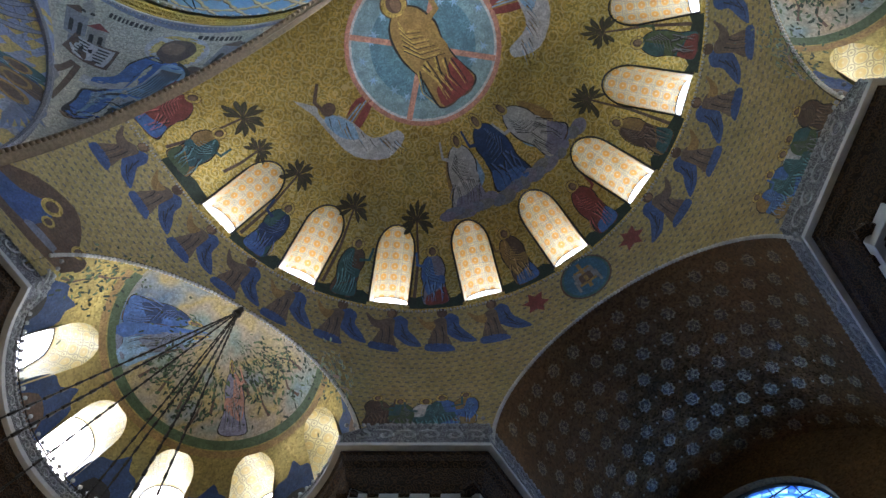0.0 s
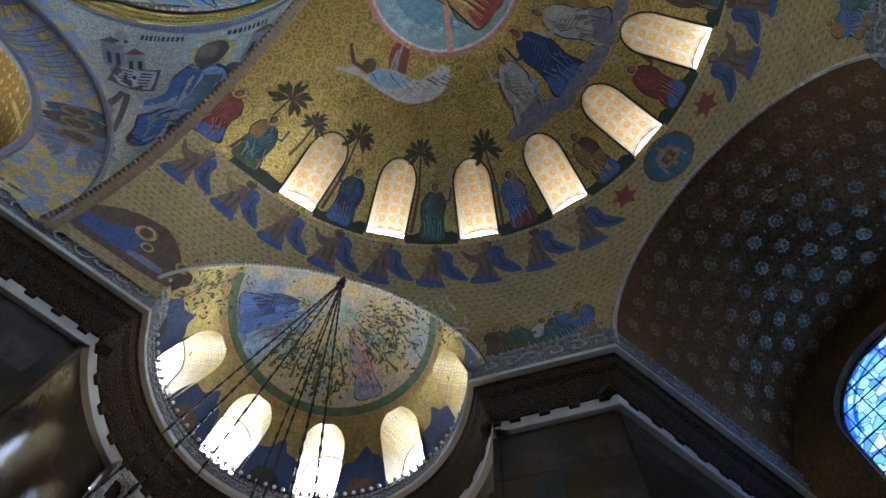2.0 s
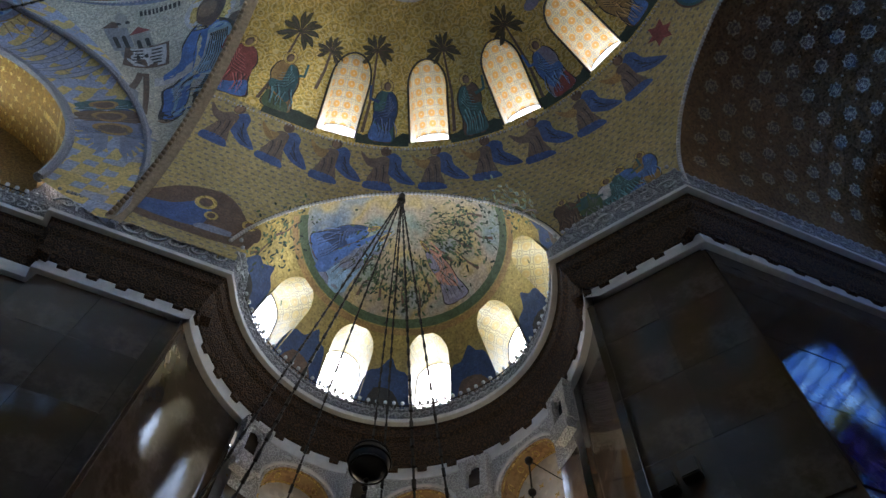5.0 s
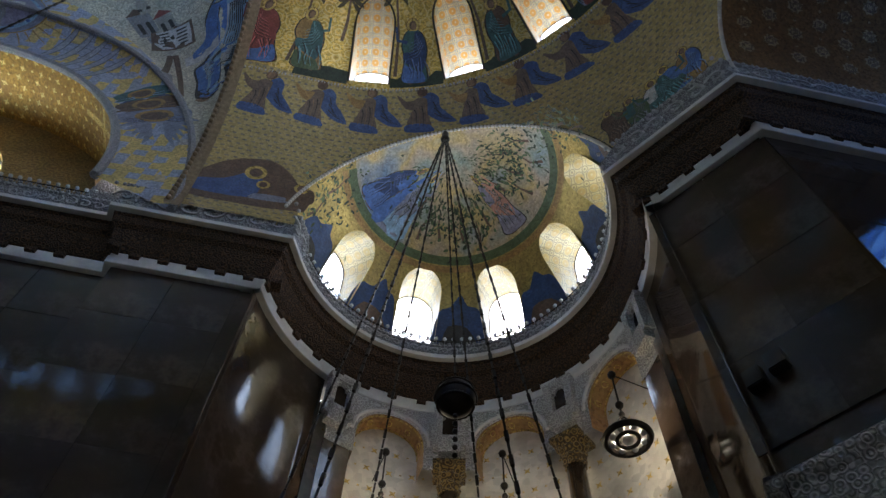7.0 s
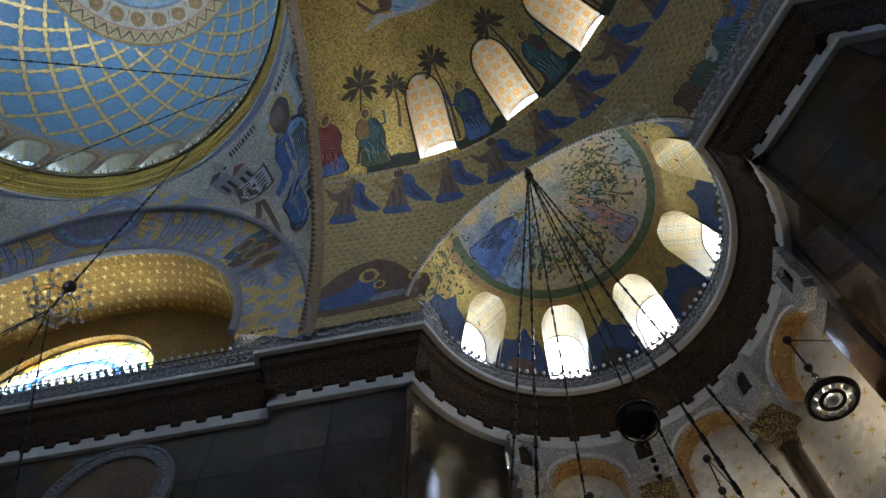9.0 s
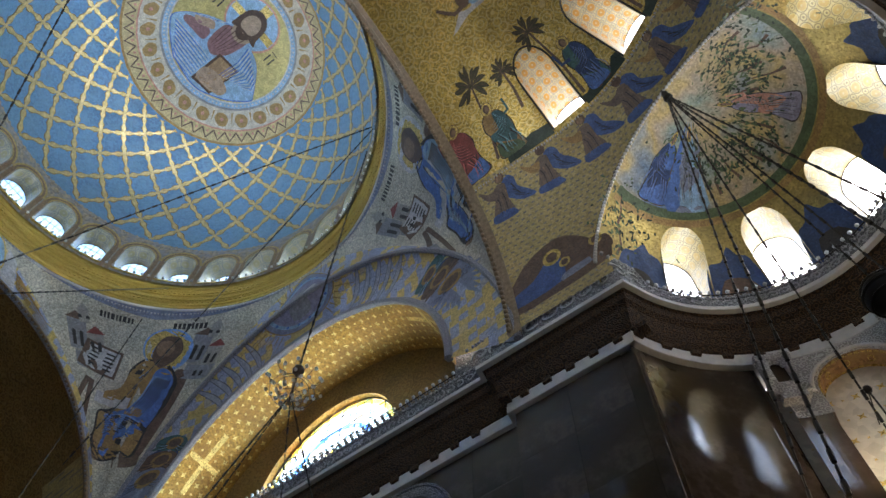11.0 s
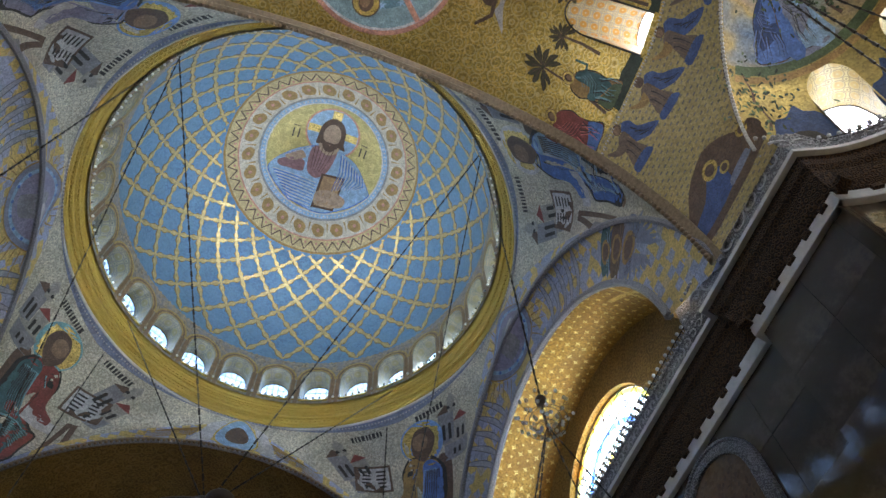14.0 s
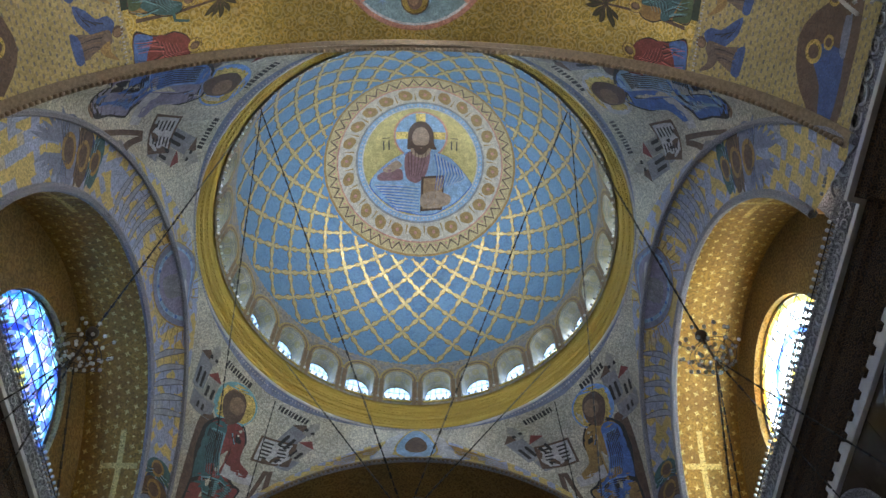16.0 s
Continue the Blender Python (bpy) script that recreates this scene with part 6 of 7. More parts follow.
    tagged(part("gold_quatrefoils", bm, M_GOLD, sv), kind="stuff")
    for a in (141, 39):
        sh = Sheet(vault_at, a, 1.3, 1, 0, (0, 0, 27))
        bm = bmesh.new()
        lay(bm, sh, [(-1.9, -0.15), (1.9, -0.15), (1.9, 0.15), (-1.9, 0.15)], 0.03, 0)
        lay(bm, sh, [(-0.15, -1.0), (0.15, -1.0), (0.15, 1.0), (-0.15, 1.0)], 0.034, 0)
        part("gold_cross", bm, M_GOLD, sv, "large bright gold cross")

# ---- end vault rosettes ----
m_rose = tint("rosette_pale", (0.46, 0.34, 0.2), 0.28, 0.55)
vault = lambda u, v: Vector((BARREL_R * math.cos(radians(u)), v, 25 + BARREL_R * math.sin(radians(u))))
flecks = bmesh.new()
for j in range(13):
    for k in range(9):
        a, y = 24 + 132 * j / 12 + (5.5 if k % 2 else 0), -31.9 - 0.95 * k
        if a > 158:
            continue
        sh = Sheet(vault, a, y, 1, 0, (0, -36, 25))
        n = 16
        bm = bmesh.new()
        lay(bm, sh, [((0.32 if i % 2 else 0.24) * math.cos(math.tau * i / n), (0.32 if i % 2 else 0.24) * math.sin(math.tau * i / n)) for i in range(n)], 0.01, 0)
        lay(bm, sh, oval(0, 0, 0.2, 0.2, 14), 0.014, 1)
        lay(bm, sh, [(0.17 * (1 if i % 2 else 0.35) * math.cos(math.tau * i / 12), 0.17 * (1 if i % 2 else 0.35) * math.sin(math.tau * i / 12)) for i in range(12)], 0.018, 0)
        part("rosette", bm, [m_rose, M_BROWN], end_vault)
        lay(flecks, Sheet(vault, a + 5.5, y, 1, 0, (0, -36, 25)), [(-0.07, 0), (0, -0.07), (0.07, 0), (0, 0.07)], 0.01, 0)
tagged(part("small_flecks", flecks, m_rose, end_vault), kind="stuff")

# ---- arcade under each side conch ----
def arcade(s):
    """Pale carved arcade of three arches on columns, before a niche of gilded tiles."""
    ob = structure(new("exedra_arcade"), "pale carved stone arcade of three arches on dark columns", "arcade")
    c = Vector((s * EX.x, EX.y, 0))
    P = lambda az, r, z: around(c, s * az, r, z)
    centres = (97.0, 59.0, 21.0)
    r0, half, top, spring = 6.42, 1.22, 21.75, 20.5
    face = bmesh.new()
    grid(lambda u, v: P(u, r0, v), span(0.3, 117.7, 92), span(19.5, 22.6, 16), face)
    for az in centres:
        a = radians(s * az)
        out, side = Vector((math.sin(a), -math.cos(a), 0)), Vector((math.cos(a), math.sin(a), 0))
        ol = arch_outline(half, 18.0, top, 14)
        cut_hole(face, plane_list(ol, c, out, side), lambda p: (p - c).dot(out) > 1 and abs((p - c).dot(side)) < half + 0.6)
        bm = bmesh.new()
        at = lambda x, z, r: c + out * math.sqrt(r * r - x * x) + side * x + Vector((0, 0, z))
        jamb = arch_outline(half, 19.6, top, 14)
        for (x0, z0), (x1, z1) in zip(jamb, jamb[1:]):
            bm.faces.new([bm.verts.new(v) for v in (at(x0, z0, r0), at(x1, z1, r0), at(x1, z1, r0 + 0.78), at(x0, z0, r0 + 0.78))])
        part("arch_soffit", bm, TILE_ORANGE, ob, "orange and gold mosaic soffit")
        # gold links along the front and back edges of the soffit, with round knots between them
        bm = bmesh.new()
        for r, step_in in ((r0 + 0.07, 0.03), (r0 + 0.7, 0.03)):
            for k in range(19):
                t0, t1 = (math.pi * (k + e) / 19 for e in (0.1, 0.85))
                p, q = (at((half - step_in) * math.cos(t), top - half + (half - step_in) * math.sin(t), r) for t in (t0, t1))
                bar(bm, p, q, 0.035 if k % 2 else 0.025, 4)
        for k in range(5):
            t = math.pi * (k + 0.5) / 5
            p = at((half - 0.02) * math.cos(t), top - half + (half - 0.02) * math.sin(t), r0 + 0.4)
            inward = (-side * math.cos(t) - Vector((0, 0, math.sin(t)))).normalized()
            u = out.cross(inward)
            for j in range(10):
                a0, a1 = (math.tau * (j + e) / 10 for e in (0, 1))
                bar(bm, p + out * 0.13 * math.cos(a0) + u * 0.1 * math.sin(a0), p + out * 0.13 * math.cos(a1) + u * 0.1 * math.sin(a1), 0.02, 4)
        tagged(part("gold_links", bm, M_GOLD, ob, "bright gold mosaic links"), kind="stuff")
        bm = bmesh.new()
        big = arch_outline(half + 0.16, 19.4, top + 0.16, 14)
        for p, q in zip(big[1:-1], big[2:-1]):
            bar(bm, at(*p, r0 - 0.03), at(*q, r0 - 0.03), 0.07, 6)
        part("archivolt", bm, WHITE, ob)
    part("arcade_wall", face, CARVED_WHITE, ob)
    for a0, a1 in ((0.3, 9.3), (108.7, 117.7)):
        bm = grid(lambda u, v: P(u, r0 + 0.03, v), span(a0, a1, 8), span(0, 19.55, 6))
        inner = a1 if a0 < 50 else a0
        grid(lambda u, v: P(inner, r0 + 0.03 + 0.76 * u, v), (0, 1), span(0, 19.55, 6), bm)
        part("end_pier", bm, MARBLE, ob, "dark polished marble pier", smooth=False)
    for az in (116, 78, 40, 2):
        if 10 < az < 110:
            base = P(az, r0 + 0.12, 0)
            bm = bmesh.new()
            bmesh.ops.create_cone(bm, cap_ends=True, segments=20, radius1=0.36, radius2=0.31, depth=18.6, matrix=Matrix.Translation(base + Vector((0, 0, 9.3))))
            part("column", bm, MARBLE, ob, smooth=True)
            bm = bmesh.new()
            prof = [(0.31, 18.5), (0.36, 18.55), (0.34, 18.62), (0.4, 18.8), (0.36, 18.95), (0.46, 19.15), (0.42, 19.25), (0.56, 19.45), (0.58, 19.5)]
            grid(lambda t, k: base + Vector((prof[k][0] * (1 + 0.06 * math.cos(8 * t)) * math.cos(t), prof[k][0] * (1 + 0.06 * math.cos(8 * t)) * math.sin(t), prof[k][1])), [math.tau * i / 32 for i in range(32)], range(len(prof)), bm, 0, True)
            block(bm, base + Vector((0, 0, 19.58)), (1.1, 1.1, 0.18), radians(s * az))
            part("capital", bm, GILT_DULL, ob, "dull gilded leaf capital")
        # small framed niche over the capital
        bm = bmesh.new()
        a = radians(s * az)
        m = P(az, r0 - 0.2, 21.3)
        across = Vector((math.cos(a), math.sin(a), 0))
        for dx, dz, w, h in ((-0.4, 0, 0.26, 1.9), (0.4, 0, 0.26, 1.9), (0, 0.88, 1.15, 0.26), (0, -0.72, 1.15, 0.5), (0, -1.1, 0.8, 0.3)):
            block(bm, m + across * dx + Vector((0, 0, dz)), (w, 0.34, h), a)
        for k in range(8):
            t0, t1 = math.pi * k / 8, math.pi * (k + 1) / 8
            bar(bm, m + across * 0.27 * math.cos(t0) + Vector((0, 0, 0.5 + 0.27 * math.sin(t0))), m + across * 0.27 * math.cos(t1) + Vector((0, 0, 0.5 + 0.27 * math.sin(t1))), 0.1, 5)
        part("niche_frame", bm, CARVED_WHITE, ob)
        bm = bmesh.new()
        block(bm, P(az, r0 - 0.06, 21.3), (0.75, 0.12, 1.5), a)
        part("niche_back", bm, MARBLE, ob)
    bm = bmesh.new()
    grid(lambda u, v: P(u, r0 + 0.8, v), span(0, 118, 60), span(12.0, 22.0, 10), bm)
    part("tiled_niche", bm, TILE_PALE, ob, "pale wall with small gold crosses")
    bm = bmesh.new()
    r = random.Random(12)
    surf = lambda u, v: P(u, r0 + 0.79, v)
    for j in range(36):
        for k in range(10):
            sh = Sheet(surf, 2 + j * 3.2 + (1.6 if k % 2 else 0), 13 + k * 0.85, 1, 0, tuple(c + Vector((0, 0, 16))))
            w = 0.17 if (j + k) % 2 else 0.07
            lay(bm, sh, [(w * (1 if i % 2 else 0.35) * math.cos(math.tau * i / 8), w * (1 if i % 2 else 0.35) * math.sin(math.tau * i / 8)) for i in range(8)], 0.012, 0)
    tagged(part("gold_crosses", bm, M_GOLD, ob), kind="stuff")
    return ob


GILT_DULL = carved("dull_gilt_capital", (0.3, 0.21, 0.08), (0.08, 0.055, 0.03), 5.0, 0.45, 0.5, 0.05)
TILE_PALE = tesserae("pale_tile_wall", (0.7, 0.66, 0.58), 0.15, 0.5, 0.0, 4, (0.42, 0.38, 0.3), 0.5, 0.8)
TILE_ORANGE = tesserae("orange_gold_vault", (0.36, 0.2, 0.09), 0.3, 0.42, 0.3, 10, (0.5, 0.34, 0.14), 0.6, 2.0)
arcade(1)
arcade(-1)

# arches on the walls under the side bays
for s in (1, -1):
    for y in (-7.0, 0.0, 7.0):
        ob = structure(new("blind_arch"), "blind wall arch with a pale carved rim and brown mosaic field", "arch")
        x = s * 16.2
        ol = arch_outline(1.75, 14.0, 21.5, 20)
        bm = bmesh.new()
        rim = [(0.0, 0.0), (0.0, 0.16), (0.1, 0.18), (0.12, 0.12), (0.42, 0.12), (0.44, 0.18), (0.54, 0.18), (0.56, 0.0)]
        rows = [[bm.verts.new((x - s * h, y + a * (1 + d / 1.75), z if k in (0, len(ol) - 1) else z + d * max(0, z - 19.75) / 1.75)) for d, h in rim] for k, (a, z) in enumerate(ol)]
        for r0, r1 in zip(rows, rows[1:]):
            for k in range(len(rim) - 1):
                bm.faces.new((r0[k], r1[k], r1[k + 1], r0[k + 1]))
        part("arch_rim", bm, CARVED, ob, "grey carved rim")
        bm = bmesh.new()
        bm.faces.new([bm.verts.new((x - s * 0.06, y + a, z)) for a, z in ol])
        part("arch_field", bm, tesserae("umber_field_mosaic", (0.12, 0.07, 0.035), 0.4, 0.5, 0.2, 9, (0.2, 0.12, 0.05), 0.6, 0.9) if s * y == -7.0 else bpy.data.materials["umber_field_mosaic"], ob)

# ---- marble slabs on the straight walls ----
def slab_mesh(w, h):
    bm = bmesh.new()
    bmesh.ops.create_cube(bm, size=1.0, matrix=Matrix.Diagonal((w - 0.012, 0.05, h - 0.012, 1)))
    me = bpy.data.meshes.new("marble_slab")
    bm.to_mesh(me)
    bm.free()
    me.materials.append(MARBLE)
    return me


rs = random.Random(4)
for i, s in enumerate((1, -1)):
    wall = bpy.data.objects["wall_side" + ("" if i == 0 else ".001")]
    runs = [((15.76, -16.55), (15.76, -12.3)), ((16.22, -12.1), (16.22, 0.0)), ((16.22, 0.0), (16.22, 12.1)), ((7.0, -40.0), (7.0, -31.2)), ((7.05, -31.1), (10.2, -28.85))]
    for (ax, ay), (bx, by) in runs:
        L = math.hypot(bx - ax, by - ay)
        n = max(2, round(L / 2.1))
        w = L / n
        me = slab_mesh(w, 2.55)
        ang = math.atan2(by - ay, bx - ax)
        for k in range(n):
            for j in range(4):
                t = (k + 0.5) / n
                ob = new("marble_slab", me)
                ob.parent = wall
                ob.location = (s * (ax + (bx - ax) * t), ay + (by - ay) * t, 21.15 - 2.55 * j)
                ob.rotation_euler = (radians(rs.uniform(-0.25, 0.25)), 0, (ang if s > 0 else -ang) + radians(rs.uniform(-0.3, 0.3)))

# ---- balustrades with globes ----
def balustrade(line, s, label):
    ob = structure(new("balustrade"), label, "balustrade")
    rail = bmesh.new()
    posts = bmesh.new()
    globes = bmesh.new()
    acc = 0.0
    for p, q in zip(line, line[1:]):
        bar(rail, p + Vector((0, 0, 0.42)), q + Vector((0, 0, 0.42)), 0.025, 5)
        bar(rail, p + Vector((0, 0, 0.1)), q + Vector((0, 0, 0.1)), 0.025, 5)
        L = (q - p).length
        d = (q - p) / L
        while acc < L:
            m = p + d * acc
            bar(posts, m, m + Vector((0, 0, 0.5)), 0.02, 5)
            ball(globes, m + Vector((0, 0, 0.6)), 0.085, 6)
            for sg in (-1, 1):
                ball(posts, m + d * 0.14 * sg + Vector((0, 0, 0.26)), 0.07, 5)
            acc += 0.34
        acc -= L
    part("rail", rail, IRON, ob)
    tagged(part("scroll_posts", posts, CARVED, ob), kind="stuff")
    tagged(part("globes", globes, CRYSTAL, ob, "small white glass globes"), kind="stuff")


for s in (1, -1):
    c = Vector((s * EX.x, EX.y, 0))
    balustrade([around(c, s * az, 5.62, 25.12) for az in span(-30, 158, 60)], s, "low iron balustrade with white globes round the conch ledge")
    balustrade([Vector((s * 15.25, y, 25.42)) for y in span(-10.6, 10.6, 12)], s, "low balustrade with white globes before the side window")

# ---- hanging lamps ----
def chain(bm, p, q, r, links=0.32):
    """A chain of short links between two points."""
    p, q = Vector(p), Vector(q)
    n = max(2, int((q - p).length / links))
    for k in range(n):
        a, b = p.lerp(q, k / n), p.lerp(q, (k + 0.82) / n)
        bar(bm, a, b, r * (1.25 if k % 2 else 0.75), 5)


def bar_ring(bm, c, r, z, t, n=32, mat=0):
    rows = [[bm.verts.new((c[0] + (r + t * math.cos(b)) * math.cos(a), c[1] + (r + t * math.cos(b)) * math.sin(a), z + t * math.sin(b))) for b in [math.tau * j / 6 for j in range(6)]] for a in [math.tau * k / n for k in range(n)]]
    for k in range(n):
        for j in range(6):
            bm.faces.new((rows[k][j], rows[(k + 1) % n][j], rows[(k + 1) % n][(j + 1) % 6], rows[k][(j + 1) % 6])).material_index = mat


def crystal_chandelier(x, y):
    """A small chandelier of crystal globes on a long cable from the dome's cornice."""
    ob = tagged(new("crystal_chandelier"), "small crystal chandelier of clustered globes on a long cable", "chandelier", "chandeliers round the main dome")
    ob.location = (x, y, 18.9)
    ob.scale = (0.78, 0.78, 0.85)
    bm = bmesh.new()
    chain(bm, (0, 0, 1.2), (0, 0, 23.9), 0.045)
    part("cable", bm, IRON, ob)
    bm = bmesh.new()
    ball(bm, (0, 0, 1.15), 0.24, 12)
    bar(bm, (0, 0, -0.6), (0, 0, 1.1), 0.05, 8)
    part("stem", bm, BRONZE, ob)
    bm = bmesh.new()
    for r, z in ((0.84, -0.06), (0.6, 0.1), (0.45, -0.4)):
        bar_ring(bm, (0, 0), r, z, 0.018, 24)
    part("frame", bm, BRONZE, ob)
    for k in range(16):
        bm = bmesh.new()
        a = math.tau * k / 16
        if k % 2:
            bar(bm, (0, 0, -0.75), (1.08 * math.cos(a), 1.08 * math.sin(a), 0.22), 0.011, 5)
        else:
            bar(bm, (0, 0, -0.2), (1.0 * math.cos(a), 1.0 * math.sin(a), 0.58), 0.011, 5)
        part("arm", bm, BRONZE, ob)
    r = random.Random(2)
    for k in range(16):
        a = math.tau * k / 16
        for rr, z in ((0.32, -0.55), (0.58, -0.3), (0.84, -0.02), (1.08, 0.26)) if k % 2 else ((0.45, 0.05), (0.75, 0.3), (1.0, 0.62)):
            a += r.uniform(-0.05, 0.05)
            round_globe("crystal_globe", (rr * math.cos(a), rr * math.sin(a), z + r.uniform(-0.04, 0.04)), 0.075, ob)
    bm = bmesh.new()
    for k in range(4):
        a = math.tau * k / 4 + 0.4
        chain(bm, (0.1 * math.cos(a), 0.1 * math.sin(a), -0.5), (3.2 * math.cos(a), 3.2 * math.sin(a), -9.0), 0.03)
    part("lower_chains", bm, IRON, ob)
    return ob


for x, y in ((8.75, -9.0), (-8.9, -9.0), (8.75, 8.6), (-8.75, 8.6)):
    crystal_chandelier(x, y)

# great ring lamp under the main dome, hung on cables from the cornice
hub = tagged(new("central_ring_lamp"), "great dark iron ring lamp hung on four cables under the dome", "chandelier")
hub.location = (0, 0, 21.1)
bm = bmesh.new()
ball(bm, (0, 0, 0), 0.75, 20, 0.8)
part("hub", bm, IRON, hub)
for k, (x, y) in enumerate(((8.6, -9.0), (-8.8, -9.0), (9.0, 8.4), (-8.7, 8.5))):
    bm = bmesh.new()
    chain(bm, (0, 0, 0.4), (x, y, 21.9), 0.035)
    part("cable", bm, IRON, hub)
for k in range(4):
    a = math.tau * k / 4 + 0.2
    bm = bmesh.new()
    bar(bm, (0, 0, -0.2), (2.4 * math.cos(a), 2.4 * math.sin(a), -1.4), 0.06, 6)
    ball(bm, (2.4 * math.cos(a), 2.4 * math.sin(a), -1.5), 0.5, 14, 0.7)
    part("arm_lamp", bm, BRONZE, hub)
bm = bmesh.new()
bar_ring(bm, (0, 0), 2.4, -1.7, 0.12, 48)
part("ring", bm, BRONZE, hub)
for s in (1, -1):
    cb = tagged(new("stay_cable"), "thin dark steel stay cable under the dome cornice", "cable", "stay cables")
    bm = bmesh.new()
    chain(bm, (s * 8.7, -9.0, 42.9), (s * 7.0, 0.0, 20.0), 0.03)
    part("cable", bm, IRON, cb)


def ring_lamp(s):
    """Ring lamp hung on six chains from the conch's arch."""
    ob = tagged(new("ring_lamp"), "large dark ring lamp hung on six chains from the conch arch", "chandelier", "ring lamps in the side bays")
    o = Vector((s * 12.35, -22.65, 0))
    ob.location = o
    bm = bmesh.new()
    bar(bm, (0, 0, 31.35), (0, 0, 30.6), 0.14, 8)
    ball(bm, (0, 0, 30.55), 0.2, 8)
    part("hook", bm, IRON, ob)
    for k in range(6):
        a = math.tau * k / 6 + 0.35
        bm = bmesh.new()
        chain(bm, (0.05 * math.cos(a), 0.05 * math.sin(a), 30.6), (3.9 * math.cos(a), 3.9 * math.sin(a), 3.9), 0.034)
        part("chain", bm, IRON, ob)
    bm = bmesh.new()
    chain(bm, (0, 0, 30.6), (0, -0.62, 15.4), 0.028)
    part("chain", bm, IRON, ob)
    bm = bmesh.new()
    ball(bm, (0, -0.62, 14.9), 0.48, 20)
    for z in (14.66, 14.9, 15.14):
        bar_ring(bm, (0, -0.62), math.sqrt(0.49 ** 2 - (z - 14.9) ** 2), z, 0.03, 24)
    part("pierced_ball", bm, IRON, ob, "dark pierced metal ball")
    for k in range(6):
        bm = bmesh.new()
        ball(bm, (0, -0.62, 14.3 - 0.24 * k), 0.07, 6)
        part("bead", bm, IRON, ob)
    bm = bmesh.new()
    for r, z, t in ((3.9, 3.9, 0.12),):
        bar_ring(bm, (0, 0), r, z, t, 40)
    part("ring", bm, BRONZE, ob)
    return ob


ring_lamp(1)
ring_lamp(-1)


def small_lamp(x, y, z, out):
    """Round lamp with glass bowls on a rod, held by a thin arm from the wall behind."""
    ob = tagged(new("hanging_lamp"), "small round metal lamp with glass bowls on a beaded rod", "lamp", "hanging lamps before the arcade")
    ob.location = (x, y, z)
    bm = bmesh.new()
    bar(bm, (0, 0, 0.5), (0, 0, 2.75), 0.03, 6)
    for k, r in ((0.95, 0.1), (1.35, 0.13), (2.7, 0.14)):
        ball(bm, (0, 0, k), r, 8)
    part("rod", bm, IRON, ob)
    bm = bmesh.new()
    bar(bm, (0, 0, 2.7), (out.x, out.y, 2.7), 0.018, 5)
    part("wall_arm", bm, IRON, ob)
    bm = bmesh.new()
    bar_ring(bm, (0, 0), 0.62, 0, 0.1, 28)
    bar_ring(bm, (0, 0), 0.3, -0.05, 0.06, 20)
    for k in range(3):
        a = math.tau * k / 3
        bar(bm, (0, 0, 0.9), (0.6 * math.cos(a), 0.6 * math.sin(a), 0.05), 0.025, 5)
    part("rings", bm, IRON, ob)
    for k in range(9):
        bm = bmesh.new()
        a = math.tau * k / 8
        ball(bm, (0.46 * math.cos(a), 0.46 * math.sin(a), 0) if k < 8 else (0, 0, -0.05), 0.1 if k < 8 else 0.16, 8)
        part("glass_bowl", bm, CRYSTAL, ob)
    d = bpy.data.lights.new("lamp_light", "POINT")
    d.energy, d.shadow_soft_size, d.color = 19, 0.15, (1.0, 0.86, 0.66)
    new("lamp_light", d).location = (x, y, z + 0.45)


for s in (1, -1):
    for az, r in ((99, 5.75), (60, 5.65), (12.5, 5.5)):
        p = around(Vector((s * EX.x, EX.y, 0)), s * az, r, 0)
        small_lamp(p.x, p.y, 16.9 if az < 30 else 16.6, (p - Vector((s * EX.x, EX.y, 0))).normalized() * (7.25 - r))

# wall loudspeakers and the gallery moulding near the end vault
for s in (1, -1):
    for k, (u, z) in enumerate(((0.0, 13.8), (0.55, 13.95))):
        ob = tagged(new("wall_loudspeaker"), "small black loudspeaker box fixed to dark marble", "loudspeaker", "wall loudspeakers")
        ob.location = (s * (9.5 - u * 0.8), -29.05 - u * 0.58, z)
        bm = bmesh.new()
        bmesh.ops.create_cube(bm, size=1.0, matrix=Matrix.Rotation(s * 0.6, 4, "Z") @ Matrix.Diagonal((0.42, 0.3, 0.5, 1)))
        bmesh.ops.bevel(bm, geom=bm.edges[:], offset=0.03, segments=2, affect="EDGES")
        part("cabinet", bm, IRON, ob)
        bm = bmesh.new()
        bar(bm, (0, 0, 0), (s * 0.2, -0.3, 0), 0.03, 6)
        part("bracket", bm, IRON, ob)
    line = plan_line(s)[:8]
    structure(part("gallery_moulding", sweep(line, [(1.12, 10.2), (0.9, 10.3), (0.85, 10.5), (0.98, 10.6), (0.95, 11.1), (0.75, 11.25), (0.75, 11.4), (1.12, 11.45)], s), CARVED_WHITE), "pale carved stone moulding of the gallery", "moulding")

# ---- stained glass shapes ----
def glass_tint(name, c):
    return stained(name, [(0, c)], 1.5, 0.6)


G = {k: glass_tint("glass_" + k, c) for k, c in dict(sky=(0.26, 0.42, 0.6), plum=(0.07, 0.03, 0.12), scarlet=(0.42, 0.05, 0.015), honey=(0.45, 0.26, 0.05), azure=(0.1, 0.27, 0.45), white=(0.8, 0.93, 1.0), blue=(0.08, 0.2, 0.75), cyan=(0.25, 0.6, 0.85), violet=(0.16, 0.08, 0.3), red=(0.8, 0.12, 0.03), amber=(0.9, 0.55, 0.1), brown=(0.12, 0.05, 0.03)).items()}
order = list(G)


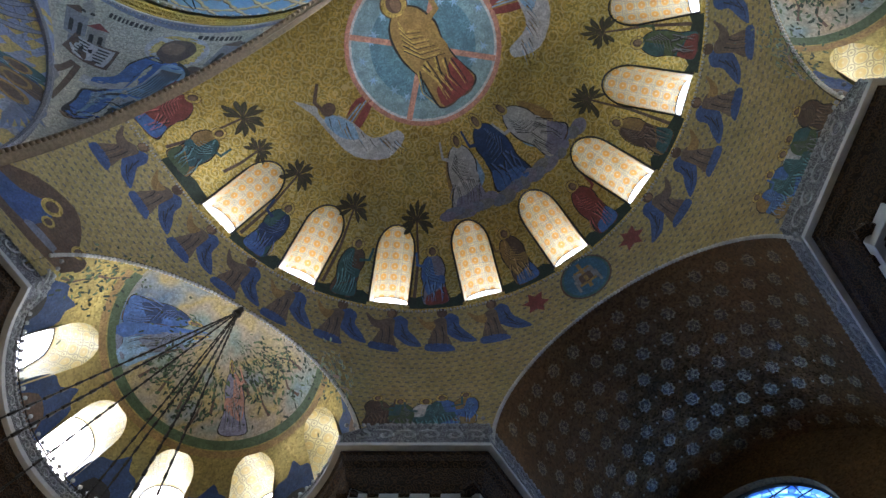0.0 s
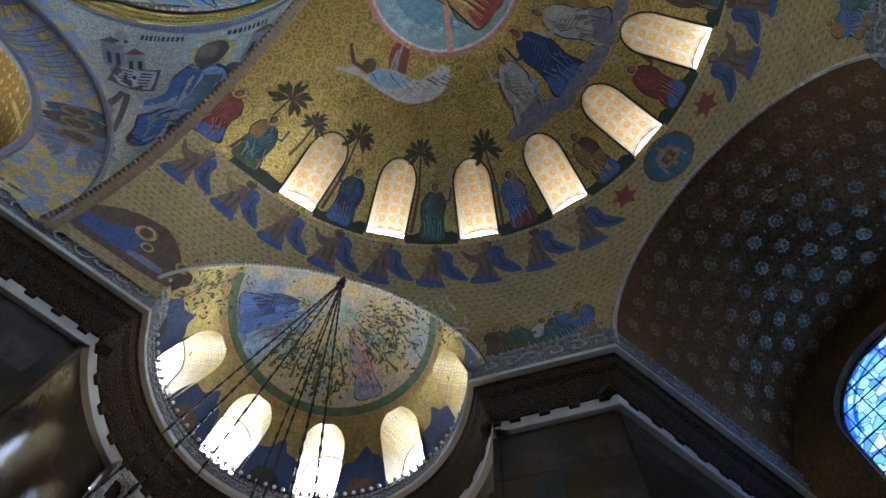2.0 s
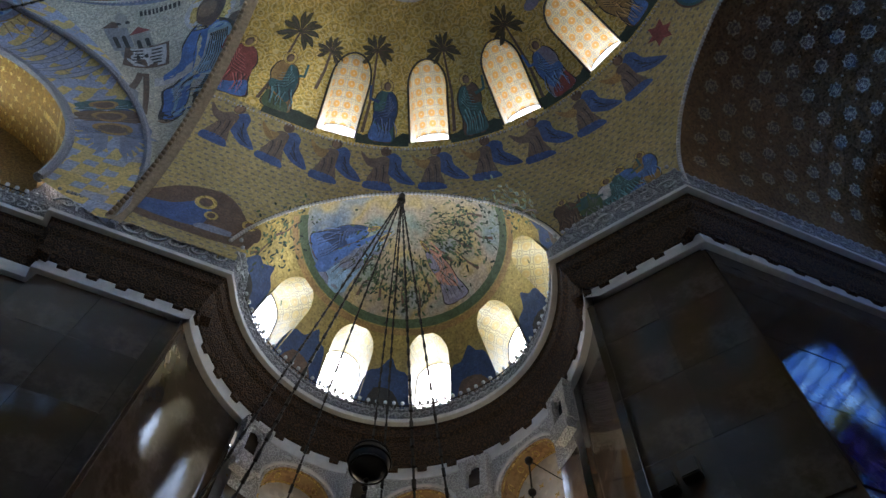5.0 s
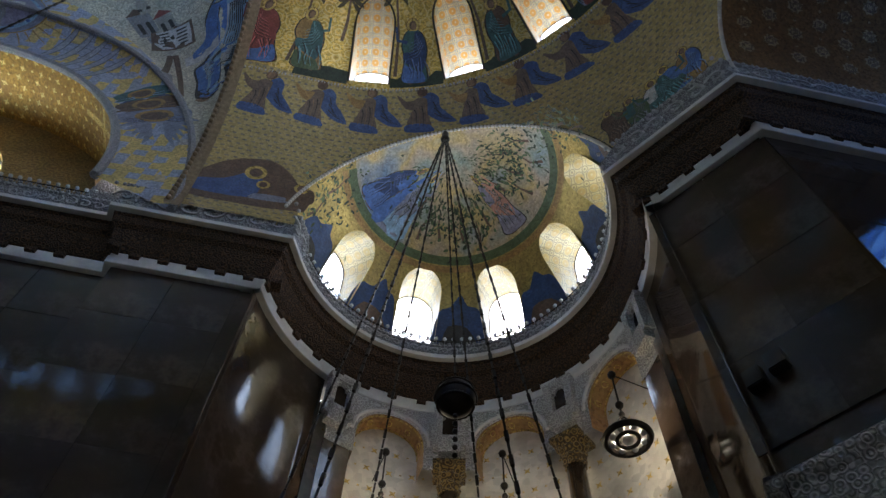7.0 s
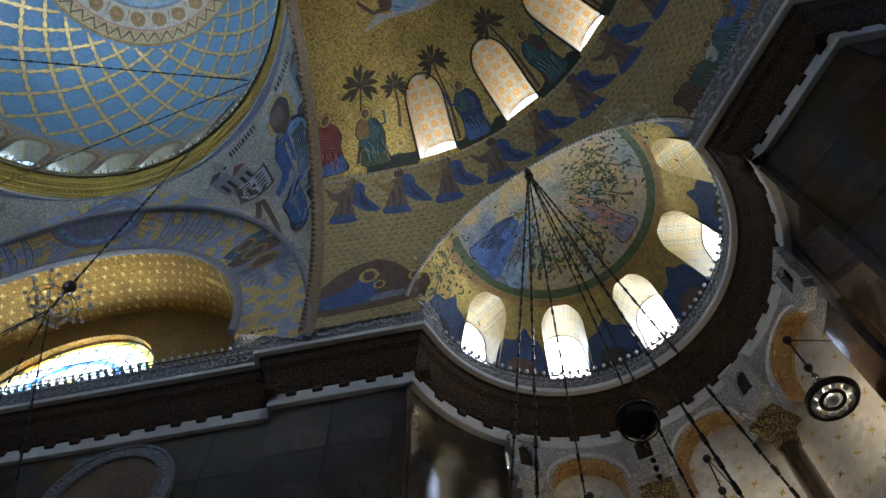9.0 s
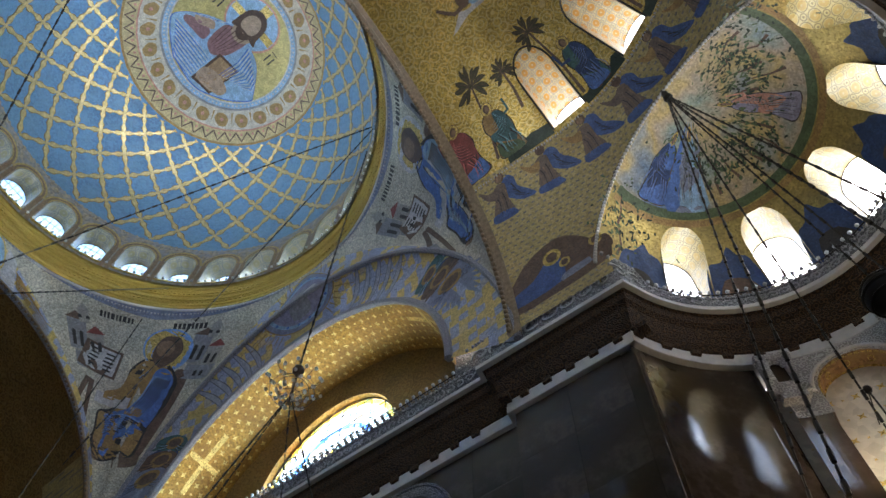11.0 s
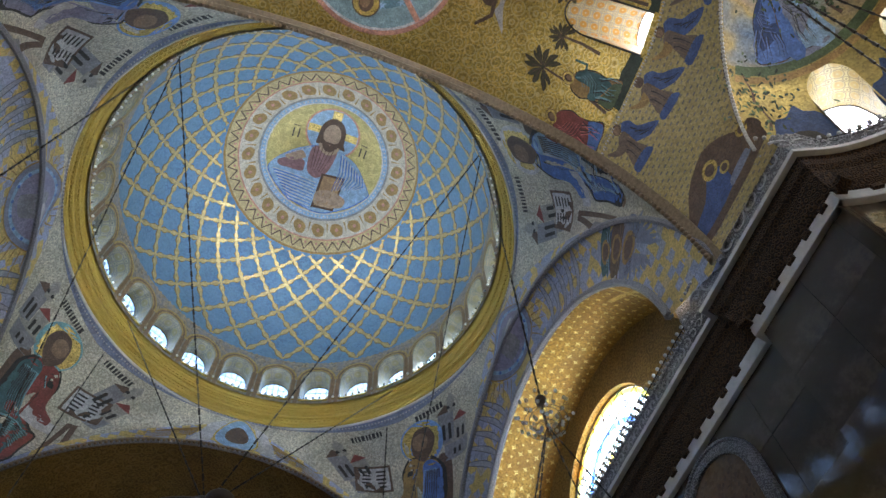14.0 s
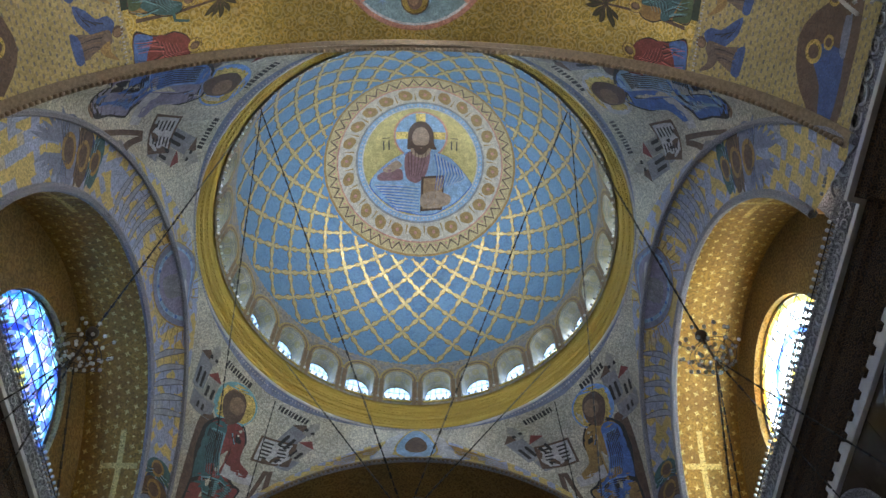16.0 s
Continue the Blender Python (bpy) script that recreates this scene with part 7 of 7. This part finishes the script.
def glass_form(bm, at, rng, x, z, h, robe, over, halo="amber"):
    """A robed form in coloured glass, as plain shapes."""
    P = lambda l: [(x + a * h * 0.2, z + b * h) for a, b in l]
    face = lambda pts, d, m: setattr(bm.faces.new([bm.verts.new(at(a, b, d)) for a, b in pts]), "material_index", order.index(m))
    face(P([(-1.0, 0), (1.0, 0), (1.05, 0.4), (0.8, 0.8), (0, 0.88), (-0.8, 0.8), (-1.05, 0.4)]), -0.02, robe)
    face(P([(0.1, 0.1), (0.95, 0.1), (1.0, 0.5), (0.7, 0.8), (0.1, 0.85)]), -0.03, over)
    face([(x + 0.13 * h * math.cos(t), z + 0.95 * h + 0.13 * h * math.sin(t)) for t in span(0, 6.0, 16)], -0.022, halo)
    face([(x + 0.05 * h * math.cos(t), z + 0.94 * h + 0.065 * h * math.sin(t)) for t in span(0, 6.0, 14)], -0.034, "brown")


bm = bmesh.new()
rg = random.Random(9)
glass_form(bm, end_at, rg, 2.3, 20.6, 4.0, "plum", "plum", "honey")
glass_form(bm, end_at, rg, 0.9, 21.6, 4.8, "azure", "scarlet", "honey")
glass_form(bm, end_at, rg, -0.9, 22.2, 5.0, "azure", "sky", "honey")
for r0, r1, m in ((3.15, 2.95, "sky"), (2.75, 2.6, "azure")):
    for k in range(24):
        t0, t1 = math.pi * k / 24, math.pi * (k + 1) / 24
        q = [(end_dims[0] + a * math.cos(t), end_dims[1] + a * math.sin(t)) for a, t in ((r0, t0), (r0, t1), (r1, t1), (r1, t0))]
        bm.faces.new([bm.verts.new(end_at(a, b, -0.015)) for a, b in q]).material_index = order.index(m)
part("coloured_glass", bm, [G[k] for k in order], end_window)
for (w, at, (cx, zc, r)), main in zip(side_windows, ("white", "cyan")):
    bm = bmesh.new()
    for r0, r1, m in ((r - 0.1, r - 0.4, "amber" if main == "white" else "cyan"), (r - 1.4, r - 1.62, "white"), (r - 1.62, r - 1.95, "blue")):
        n = 28
        for i in range(n):
            t0, t1 = math.pi * i / n, math.pi * (i + 1) / n
            q = [(cx + a * math.cos(t), zc + a * math.sin(t)) for a, t in ((r0, t0), (r0, t1), (r1, t1), (r1, t0))]
            bm.faces.new([bm.verts.new(at(a, b, -0.02)) for a, b in q]).material_index = order.index(m)
    glass_form(bm, at, rg, cx, zc - 4.6, 5.6, main, "white" if main == "cyan" else "red")
    part("coloured_glass", bm, [G[k] for k in order], w)
